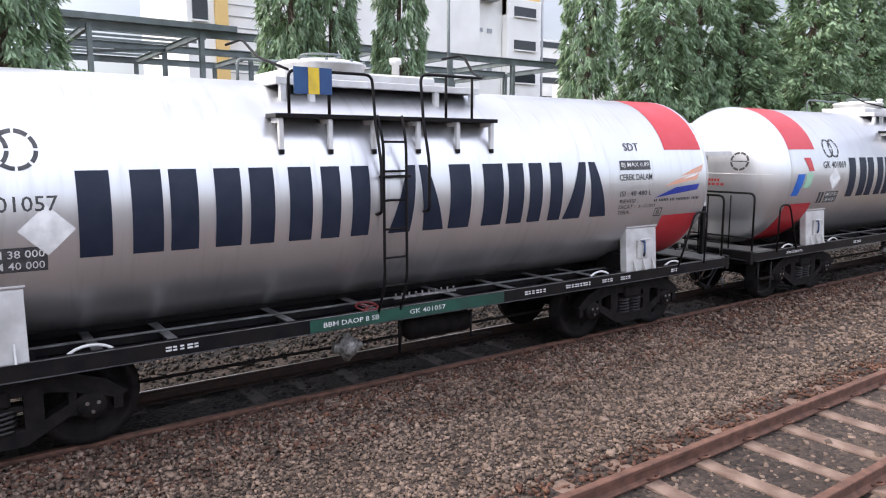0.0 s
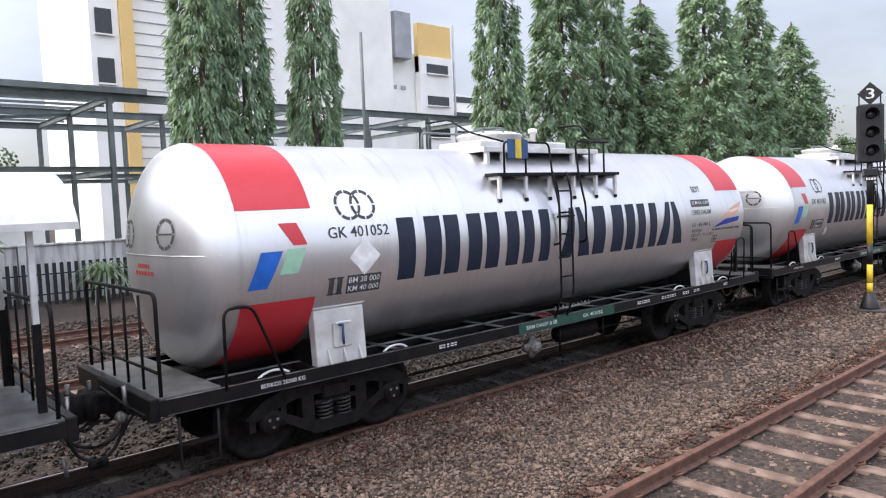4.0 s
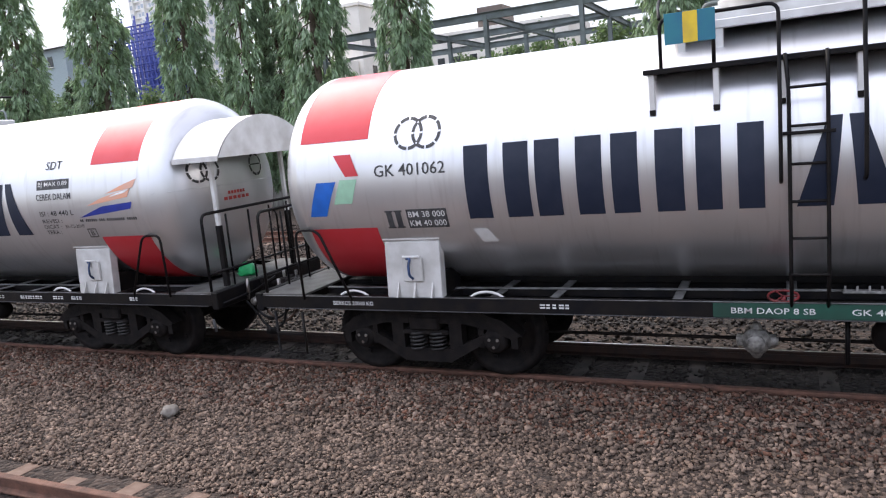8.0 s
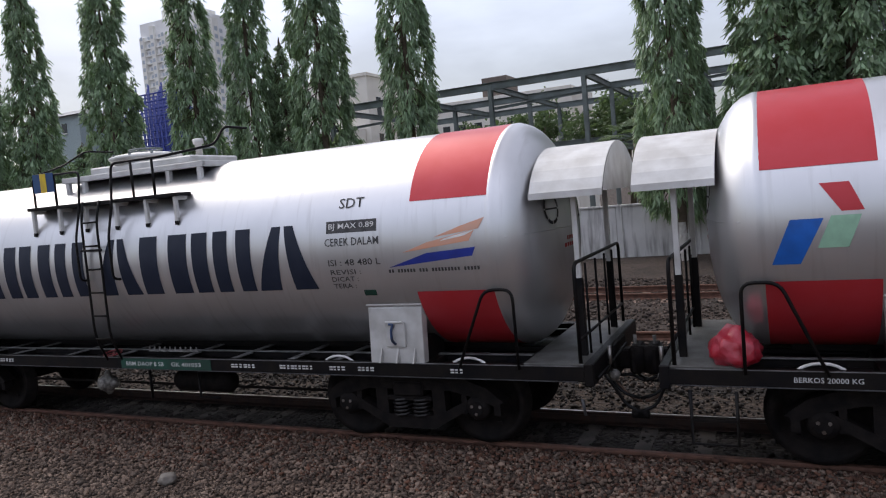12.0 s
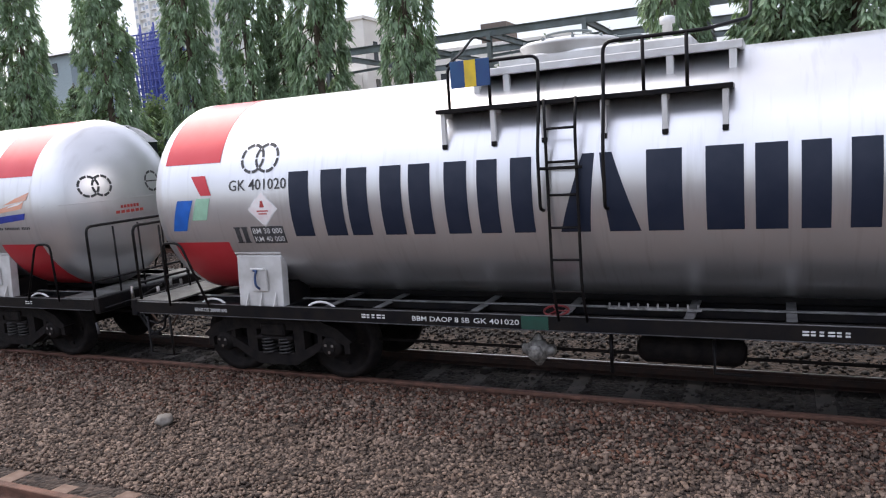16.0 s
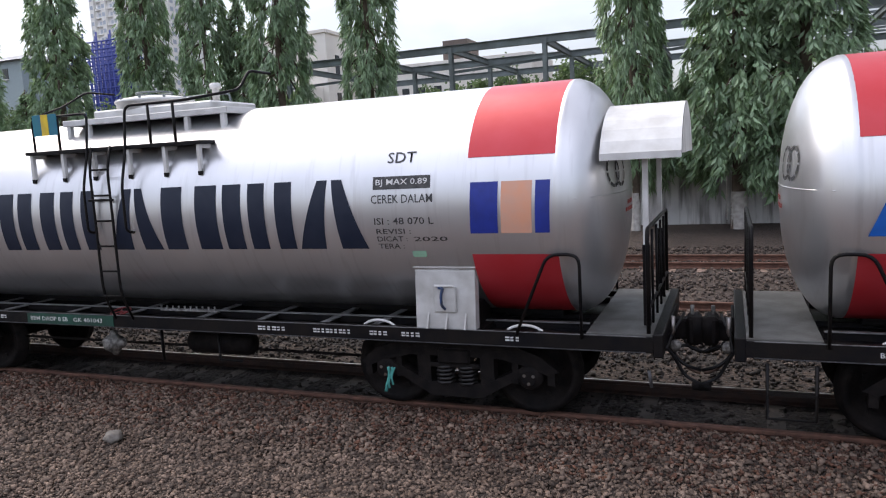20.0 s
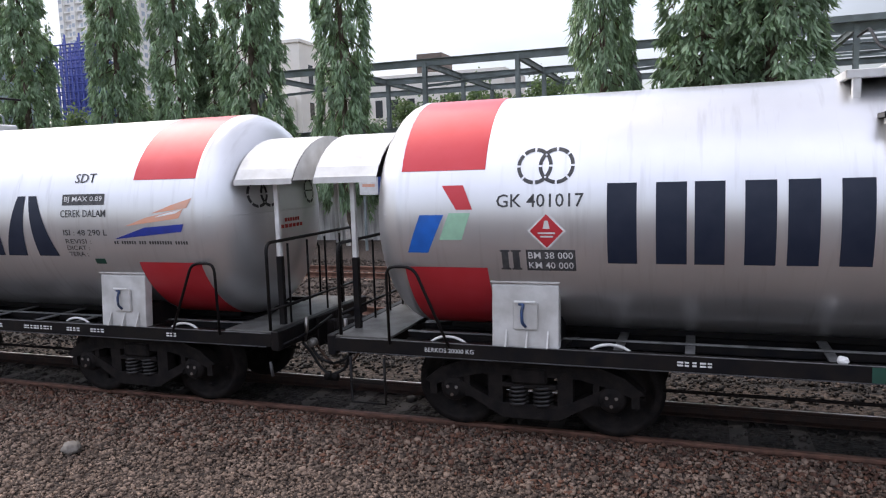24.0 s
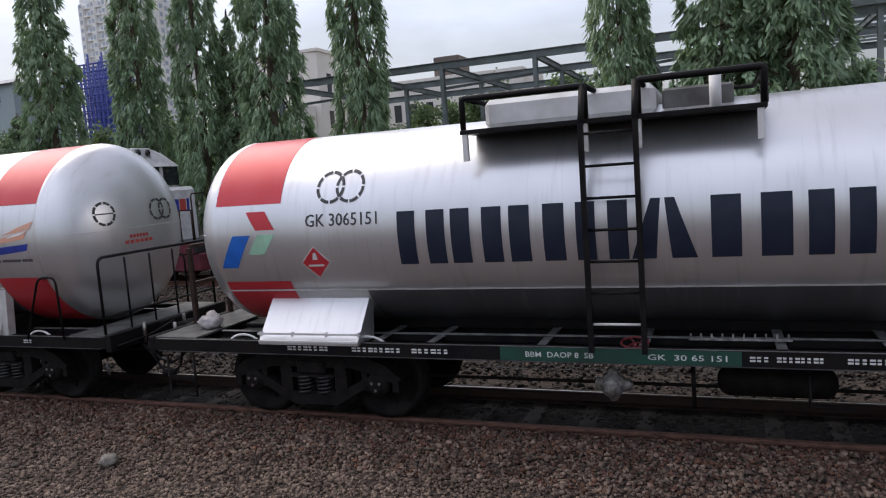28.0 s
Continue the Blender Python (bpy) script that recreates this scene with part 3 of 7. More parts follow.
def ring(name, put, cu, cv, r, parent, w=0.016, dashes=8, gap=0.16):
    """A stencilled ring of dashes; put(u, v) gives the place on the surface."""
    for d in range(dashes):
        a0 = (d + gap / 2) / dashes * math.tau
        a1 = (d + 1 - gap / 2) / dashes * math.tau
        bm = bmesh.new()
        prev = None
        for i in range(6):
            a = a0 + (a1 - a0) * i / 5
            q = [bm.verts.new(put(cu + k * math.cos(a), cv + k * math.sin(a))) for k in (r - w, r + w)]
            if prev:
                bm.faces.new((prev[0], prev[1], q[1], q[0]))
            prev = q
        part(name, bm, STENCIL, parent)


def words(text, x0, x1, z0, z1, mat, parent, name="stencil_text", label="", lift=0.005):
    return part(name, lettering(text, x1 - x0, z1 - z0, lambda u, v: on_shell(x0 + u, z0 + v, lift)), mat, parent, label)


def sill_words(text, x0, x1, z0, z1, mat, parent, y=-1.135):
    return part("sill_text", lettering(text, x1 - x0, z1 - z0, lambda u, v: Vector((x0 + u, y, z0 + v))), mat, parent)


def cast(bm, upper, under, y, w):
    """A thick cast bar between two lines of the same number of points."""
    rows = [[bm.verts.new((x, y + k, z)) for x, z in line for k in (-w, w)] for line in (upper, under)]
    n = len(upper)
    for i in range(n - 1):
        u, v = rows[0], rows[1]
        a, b = 2 * i, 2 * i + 2
        bm.faces.new((u[a], u[b], u[b + 1], u[a + 1]))
        bm.faces.new((v[a], v[a + 1], v[b + 1], v[b]))
        bm.faces.new((u[a], v[a], v[b], u[b]))
        bm.faces.new((u[a + 1], u[b + 1], v[b + 1], v[a + 1]))
    for i in (0, n - 1):
        a = 2 * i
        bm.faces.new((rows[0][a], rows[0][a + 1], rows[1][a + 1], rows[1][a]))
    bmesh.ops.recalc_face_normals(bm, faces=bm.faces[:])


def bogie(parent, cx):
    """Three-piece freight bogie: side frames with coil springs, two wheelsets."""
    e = empty("bogie", pose(cx, 0, 0))
    e.parent = parent
    for s in (-1, 1):
        y = s * 0.84
        # cast side frame: arched top member, dipped lower member, jaws over the axles, columns beside the springs
        bm = bmesh.new()
        upper = [(-1.04, 0.50), (-0.86, 0.64), (-0.52, 0.76), (0.52, 0.76), (0.86, 0.64), (1.04, 0.50)]
        under = [(-0.93, 0.46), (-0.76, 0.53), (-0.46, 0.60), (0.46, 0.60), (0.76, 0.53), (0.93, 0.46)]
        cast(bm, upper, under, y, 0.085)
        cast(bm, [(-0.70, 0.53), (-0.30, 0.33), (0.30, 0.33), (0.70, 0.53)], [(-0.60, 0.38), (-0.26, 0.19), (0.26, 0.19), (0.60, 0.38)], y, 0.075)
        for k in (-1, 1):
            xa, xb = sorted((k * 0.26, k * 0.40))
            box(xa, xb, y - 0.07, y + 0.07, 0.30, 0.62, bm)
            xa, xb = sorted((k * 0.58, k * 0.64))
            box(xa, xb, y - 0.065, y + 0.065, 0.36, 0.56, bm)
            xa, xb = sorted((k * 0.92, k * 0.99))
            box(xa, xb, y - 0.065, y + 0.065, 0.36, 0.52, bm)
        part("side_frame", bm, GRIME, e)
        for wx in (-0.75, 0.75):
            b = lathe([(0, 0.02), (0, 0.105), (0.05, 0.13), (0.2, 0.135), (0.2, 0.02)], "y", 16)
            for v in b.verts:
                v.co = Vector((wx + v.co.x, y + s * (0.11 - v.co.y) - s * 0.02, 0.43 + v.co.z))
            part("axle_box", b, GRIME, e)
            for k in range(3):
                a = k * math.tau / 3 + 0.5
                part("axle_bolt", tube([(wx + 0.05 * math.cos(a), y + s * 0.08, 0.43 + 0.05 * math.sin(a)), (wx + 0.05 * math.cos(a), y + s * 0.118, 0.43 + 0.05 * math.sin(a))], 0.017, None, 6), STEELWORN, e)
        for sx in (-0.115, 0.115):
            pts = [(sx + 0.085 * math.cos(k * 0.9), y + s * 0.02 + 0.085 * math.sin(k * 0.9), 0.30 + 0.20 * k / 35) for k in range(36)]
            part("coil_spring", tube(pts, 0.017, None, 6), SPRING, e)
        part("spring_seat", box(-0.26, 0.26, y - 0.09, y + 0.09, 0.48, 0.53, None, 0.01), GRIME, e)
    part("bolster", box(-0.17, 0.17, -0.96, 0.96, 0.53, 0.68, None, 0.02), GRIME, e)
    part("brake_beam", box(-0.05, 0.05, -0.75, 0.75, 0.28, 0.36, None, 0.01), GRIME, e)
    for wx in (-0.75, 0.75):
        bm = tube([(0, -0.9, 0), (0, 0.9, 0)], 0.07, None, 12)
        for s in (-1, 1):
            prof = [(-0.075, 0.10), (-0.075, 0.17), (-0.03, 0.19), (-0.03, 0.335), (-0.07, 0.35), (-0.07, 0.422), (0.045, 0.43), (0.05, 0.455), (0.075, 0.45), (0.08, 0.35), (0.03, 0.34), (0.03, 0.19), (0.08, 0.17), (0.08, 0.10)]
            b = lathe([(s * (0.566 - a), r) for a, r in prof], "y", 32, caps=False)
            for k in range(5):
                a = k * math.tau / 5
                box(-0.02 + 0.26 * math.cos(a), 0.02 + 0.26 * math.cos(a), s * 0.605 - 0.012, s * 0.605 + 0.012, 0.26 * math.sin(a) - 0.02, 0.26 * math.sin(a) + 0.02, b)
            join(bm, b)
        part("wheelset", bm, GRIME, e, m=pose(wx, 0, 0.43))
    return e


def saddle(parent, side, cx):
    """White painted support plate between sill and shell, with three gussets and a latch plate."""
    w = 0.305
    bm = bmesh.new()
    prof = [(-1.10, 0.88), (-1.06, 1.47), (-1.04, 1.50), (-0.98, 1.50), (-0.95, 1.36), (-0.985, 0.88)]
    rings = [[bm.verts.new((cx + k * w, (y if side < 0 else -y), z)) for y, z in prof] for k in (-1, 1)]
    n = len(prof)
    for i in range(n):
        bm.faces.new((rings[0][i], rings[0][(i + 1) % n], rings[1][(i + 1) % n], rings[1][i]))
    bm.faces.new(rings[0]), bm.faces.new(rings[1][::-1])
    bmesh.ops.recalc_face_normals(bm, faces=bm.faces[:])
    bmesh.ops.bevel(bm, geom=bm.edges[:], offset=0.006, segments=1, affect="EDGES")
    o = part("saddle_plate", bm, SADDLEWHITE, parent, "white painted support plate at the sill")
    part("saddle_leg", box(cx - w + 0.03, cx + w - 0.03, min(side * 0.50, side * 0.96), max(side * 0.50, side * 0.96), 0.86, 1.10, None, 0.01), BLACK, parent)
    if side < 0:
        for k in (-0.17, 0.02, 0.21):
            b = bmesh.new()
            q = [(-1.165, 0.885), (-1.10, 0.885), (-1.09, 1.03)]
            f = [[b.verts.new((cx + k + t, y, z)) for y, z in q] for t in (-0.008, 0.008)]
            b.faces.new(f[0]), b.faces.new(f[1][::-1])
            for i in range(3):
                b.faces.new((f[0][i], f[1][i], f[1][(i + 1) % 3], f[0][(i + 1) % 3]))
            part("gusset", b, SADDLEWHITE, o)
        part("latch_plate", box(cx - 0.10, cx + 0.12, -1.115, -1.08, 1.08, 1.33, None, 0.008), SADDLEWHITE, o)
        part("latch", tube(bend([(cx - 0.045, -1.122, 1.315), (cx + 0.0, -1.13, 1.315), (cx - 0.015, -1.15, 1.25), (cx - 0.012, -1.15, 1.15), (cx + 0.012, -1.118, 1.11)], 0.03), 0.014, None, 8), LATCHBLUE, o, "blue latch handle")
        part("latch_bar", box(cx - 0.085, cx + 0.105, -1.135, -1.11, 1.325, 1.345, None, 0.004), CABWHITE, o)
        part("rim", box(cx - w - 0.012, cx + w + 0.012, -1.075, -1.03, 1.495, 1.515, None, 0.004), SADDLEWHITE, o)
    return o


def underframe(e):
    part("side_sill", sill(-1), BLACK, e)
    part("side_sill", sill(1), BLACK, e)
    part("centre_sill", box(-5.68, 5.68, -0.17, 0.17, 0.62, 0.90, None, 0.01), BLACK, e)
    part("tank_cradle", box(-4.72, 4.72, -0.22, 0.22, 0.885, MID - RAD + 0.03, None, 0.01), BLACK, e)
    for x in (-2.95, -2.35, -1.25, -0.35, 0.75, 1.55, 2.35, 2.95):
        c = box(x - 0.012, x + 0.012, -1.08, 1.08, 0.76, 0.855)
        part("cross_web", c, BLACK, e)
        part("cross_member", box(x - 0.042, x + 0.042, -1.05, 1.05, 0.855, 0.868, None, 0.003), DUSTSHEEN, e)
    # added black plate that blocks light from below and keeps the frame dark
    part("frame_floor", box(-3.36, 3.36, -1.06, 1.06, 0.752, 0.760), BLACK, e)
    for y in (-0.66, 0.66):
        part("inner_rail", box(-5.05, 5.05, y - 0.012, y + 0.012, 0.80, 0.872, None, 0.003), BLACK, e)
        part("inner_flange", box(-5.05, 5.05, y - 0.028, y + 0.028, 0.872, 0.884, None, 0.003), DUSTSHEEN, e)
    # pale strips along the sill's edges, painted as light catching them
    for y in (-1.125, 1.125):
        part("sill_edge", box(-5.6, 5.6, y - 0.004, y + 0.012, 0.876, 0.881), DUSTSHEEN, e)
        part("sill_edge", box(-5.6, 5.6, min(y * 1.001, y * 1.012), max(y * 1.001, y * 1.012), 0.738, 0.746), FRAMEGREY, e)
    for s in (-1, 1):
        part("bolster_plate", box(s * 3.76 - 0.36, s * 3.76 + 0.36, -1.08, 1.08, 0.735, 0.872, None, 0.01), BLACK, e)
        part("end_beam", box(s * 5.70 - 0.045, s * 5.70 + 0.045, -1.13, 1.13, 0.70, 0.905, None, 0.01), BLACK, e)
        if s < 0:
            st = part("corner_step", tube([(-5.14, -1.12, 0.74), (-5.14, -1.12, 0.28), (-5.50, -1.12, 0.28), (-5.50, -1.12, 0.74)], 0.016, None, 6), BLACK, e, "hanging step at the wagon's corner")
            part("tread", box(-5.50, -5.14, -1.16, -1.08, 0.485, 0.505), BLACK, st)
        else:
            part("corner_lug", tube([(5.62, -1.10, 0.62), (5.64, -1.10, 0.47)], 0.016, None, 6), FRAMEGREY, e)
        # deck plate between the dished end and the end beam
        part("end_deck", box(s * 5.40 - 0.31, s * 5.40 + 0.31, -1.10, 1.10, 0.872, 0.897, None, 0.004), DECK, e, "worn grey end platform plate")
        part("inner_plate", box(s * 4.55 - 0.5, s * 4.55 + 0.5, -1.07, 1.07, 0.79, 0.81, None), BLACK, e)
        coupler(e, s)
        for k in (-1, 1):
            cx = s * 3.76 + k * 0.75
            pts = [(cx + 0.20 * math.cos(a), -1.02, 0.80 + 0.12 * math.sin(a)) for a in [math.pi * i / 10 for i in range(11)]]
            part("wheel_guard", tube(pts, 0.014, None, 6), CABWHITE, e)
    # brake rigging below the middle
    c = lathe([(-0.48, 0.0), (-0.475, 0.06), (-0.44, 0.11), (-0.39, 0.135), (0.39, 0.135), (0.44, 0.11), (0.475, 0.06), (0.48, 0.0)], "x", 20)
    for v in c.verts:
        v.co += Vector((0.72, -0.58, 0.52))
    part("air_reservoir", c, GRIME, e)
    # brake valve: a lumpy casting of several bosses, dusty and bright
    c = lathe([(-0.13, 0.02), (-0.13, 0.07), (-0.07, 0.075), (-0.06, 0.11), (0.02, 0.115), (0.03, 0.07), (0.11, 0.06), (0.12, 0.02)], "y", 14)
    join(c, lathe([(-0.16, 0.02), (-0.15, 0.055), (0.14, 0.06), (0.17, 0.03)], "x", 10))
    join(c, lathe([(-0.15, 0.03), (-0.10, 0.06), (0.12, 0.05), (0.16, 0.02)], "z", 10))
    for v in c.verts:
        v.co += Vector((-0.63, -0.92, 0.54))
    part("brake_valve", c, VALVE, e, "dusty bright brake valve")
    part("brake_rod", tube([(-2.6, -0.55, 0.45), (2.6, -0.55, 0.45)], 0.018, None, 6), GRIME, e)
    part("brake_hanger", tube([(0.05, -0.85, 0.72), (0.05, -0.85, 0.34)], 0.02, None, 6), BLACK, e)
    part("brake_lever", tube([(0.95, -0.95, 0.72), (0.95, -0.95, 0.42), (1.25, -0.95, 0.42)], 0.016, None, 6), BLACK, e)
    part("air_pipe", tube(bend([(-5.6, -0.45, 0.62), (-3, -0.6, 0.68), (3, -0.6, 0.68), (5.6, -0.45, 0.62)], 0.2), 0.02, None, 6), GRIME, e)
    # red handbrake wheel lying on the frame
    w = tube([(0.115 * math.cos(k * math.tau / 20), 0.115 * math.sin(k * math.tau / 20), 0) for k in range(21)], 0.011, None, 6)
    for k in range(3):
        a = k * math.tau / 3
        tube([(0, 0, 0), (0.115 * math.cos(a), 0.115 * math.sin(a), 0)], 0.008, w, 5)
    tube([(0, 0, 0), (0, 0, -0.16)], 0.02, w, 6)
    part("brake_wheel", w, WHEELRED, e, "dull red handbrake wheel", m=pose(-0.42, -0.98, 0.94, 12, 0, 0))
    # toothed rack foot under the ladder
    b = box(0.02, 0.84, -0.80, -0.785, 0.885, 0.905)
    for k in range(10):
        box(0.03 + k * 0.086, 0.045 + k * 0.086, -0.80, -0.785, 0.905, 0.945, b)
    part("step_grating", b, RACK, e)


def sill(s):
    """A channel-section side sill."""
    bm = bmesh.new()
    prof = [(1.13, 0.745), (1.13, 0.875), (1.03, 0.875), (1.03, 0.862), (1.116, 0.862), (1.116, 0.758), (1.03, 0.758), (1.03, 0.745)]
    a = [bm.verts.new((-5.66, s * y, z)) for y, z in prof]
    b = [bm.verts.new((5.66, s * y, z)) for y, z in prof]
    n = len(prof)
    for i in range(n):
        bm.faces.new((a[i], a[(i + 1) % n], b[(i + 1) % n], b[i]))
    bm.faces.new(a), bm.faces.new(b)
    bmesh.ops.recalc_face_normals(bm, faces=bm.faces[:])
    return bm


def coupler(e, s):
    bm = box(min(s * 5.74, s * 5.95), max(s * 5.74, s * 5.95), -0.09, 0.09, 0.66, 0.86, None, 0.02)
    box(min(s * 5.88, s * 6.01), max(s * 5.88, s * 6.01), -0.16, 0.14, 0.62, 0.90, bm, 0.03)
    part("coupler", bm, GRIME, e)
    for y, low, lean in ((-0.58, 0.36, 0.10), (-0.44, 0.47, -0.06), (-0.20, 0.56, 0.12), (0.5, 0.40, -0.08)):
        x0, x1 = s * 5.72, s * 6.02
        part("brake_hose", tube(bend([(x0, y, 0.72), (x0 + s * 0.07, y + lean * 0.5, 0.60), (x0 + s * 0.16, y + lean, low + 0.05), (x1, y + lean * 0.4, low)], 0.12), 0.016, None, 7), RUBBER, e)
    part("angle_cock", tube([(s * 5.73, -0.55, 0.74), (s * 5.79, -0.60, 0.86), (s * 5.79, -0.60, 1.0)], 0.022, None, 6), STEELWORN, e)
    part("angle_cock", lathe([(-0.05, 0.02), (-0.04, 0.05), (0.04, 0.05), (0.05, 0.02)], "y", 10), VALVE, e, m=pose(s * 5.80, -0.50, 0.70))
    part("knuckle", lathe([(-0.13, 0.02), (-0.12, 0.07), (0.12, 0.07), (0.13, 0.02)], "z", 10), GRIME, e, m=pose(s * 5.97, -0.10, 0.77))
    part("lock_pin", tube([(s * 5.93, -0.02, 0.86), (s * 5.93, -0.02, 0.99)], 0.02, None, 6), VALVE, e)
    part("hose_coupling", lathe([(-0.06, 0.02), (-0.05, 0.045), (0.05, 0.045), (0.06, 0.02)], "x", 8), GRIME, e, m=pose(s * 6.0, -0.52, 0.335))
    part("safety_chain", tube([(s * (5.72 + 0.29 * k / 8), -0.30, 0.66 - 0.26 * math.sin(math.pi * k / 16)) for k in range(9)], 0.016, None, 5), RUSTIRON, e)
    part("earth_cable", tube([(s * (5.70 + 0.32 * k / 8), 0.25, 0.74 - 0.2 * math.sin(math.pi * k / 16)) for k in range(9)], 0.012, None, 5), RUBBER, e)
    part("buffer_plate", box(min(s * 5.746, s * 5.775), max(s * 5.746, s * 5.775), -0.30, 0.30, 0.60, 0.94, None, 0.008), GRIME, e)
    part("uncoupling_lever", tube(bend([(s * 5.76, -1.05, 0.80), (s * 5.78, -0.5, 0.82), (s * 5.86, -0.12, 0.93)], 0.08), 0.014, None, 6), BLACK, e)


def end_rails(e, s):
    """Railing across one end platform, and the slanting grab rail at its corner."""
    x = s * 5.62
    part("rail_frame", tube(bend([(x, -1.06, 0.89), (x, -1.06, 1.80), (x, 1.06, 1.80), (x, 1.06, 0.89)], 0.10), 0.018, None, 7), BLACK, e)
    part("rail_lower", tube([(x, -1.06, 1.10), (x, 1.06, 1.10)], 0.015, None, 6), BLACK, e)
    for y in (-0.62, -0.18, 0.26, 0.66):
        part("rail_post", tube([(x, y, 0.89), (x, y, 1.80)], 0.013, None, 6), BLACK, e)
    part("grab_rail", tube(bend([(s * 4.46, -1.16, 0.85), (s * 4.78, -1.18, 1.60), (s * 5.06, -1.18, 1.60), (s * 5.06, -1.16, 0.85)], 0.10), 0.015, None, 7), BLACK, e)
    part("grab_rail", tube(bend([(s * 5.06, 1.16, 0.85), (s * 5.06, 1.18, 1.60), (s * 4.78, 1.18, 1.60), (s * 4.46, 1.16, 0.85)], 0.10), 0.015, None, 7), BLACK, e)


def canopy(e, s):
    """Barrel roof of white sheet over one end platform, on two posts."""
    x0, x1 = s * 5.22, s * 5.90
    bm = bmesh.new()
    n = 14
    rr = []
    for i in range(n + 1):
        a = math.pi * (0.13 + 0.74 * i / n)
        y, z = -0.95 * math.cos(a) / math.cos(math.pi * 0.13), 2.18 + 0.76 * math.sin(a)
        rr.append([bm.verts.new((x, y, z + d)) for x in (x0, x1) for d in (0, -0.02)])
    for a, b in zip(rr, rr[1:]):
        bm.faces.new((a[0], b[0], b[2], a[2]))
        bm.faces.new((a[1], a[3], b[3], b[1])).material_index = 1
        bm.faces.new((a[0], a[1], b[1], b[0])), bm.faces.new((a[2], b[2], b[3], a[3]))
    for r in (rr[0], rr[-1]):
        bm.faces.new((r[0], r[2], r[3], r[1]))
    bmesh.ops.recalc_face_normals(bm, faces=bm.faces[:])
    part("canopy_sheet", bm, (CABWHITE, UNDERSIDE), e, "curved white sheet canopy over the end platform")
    zr = 2.18 + 0.76 * math.sin(math.pi * 0.13)
    part("canopy_edge", box(min(x0, x1), max(x0, x1), -0.965, -0.945, zr - 0.05, zr + 0.01), CABWHITE, e)
    # half-moon end sheet
    b = bmesh.new()
    for xx in (x1 - s * 0.012, x1 + s * 0.004):
        vs = []
        for i in range(n + 1):
            a = math.pi * (0.13 + 0.74 * i / n)
            vs.append(b.verts.new((xx, -0.94 * math.cos(a) / math.cos(math.pi * 0.13), 2.165 + 0.76 * math.sin(a))))
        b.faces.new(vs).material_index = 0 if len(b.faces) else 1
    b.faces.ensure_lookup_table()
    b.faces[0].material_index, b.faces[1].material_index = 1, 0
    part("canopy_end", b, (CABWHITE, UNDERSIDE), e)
    for y in (-0.72, 0.72):
        part("canopy_post", box(s * 5.58 - 0.025, s * 5.58 + 0.025, y - 0.025, y + 0.025, 1.62, 2.60, None, 0.004), CABWHITE, e)
        part("post_foot", box(s * 5.58 - 0.032, s * 5.58 + 0.032, y - 0.032, y + 0.032, 0.89, 1.63, None, 0.004), BLACK, e)
    for y in (-0.3, 0.3):
        part("canopy_bracket", tube([(s * 5.2, y, 2.66), (s * 5.40, y, 2.84)], 0.02, None, 6), BLACK, e)


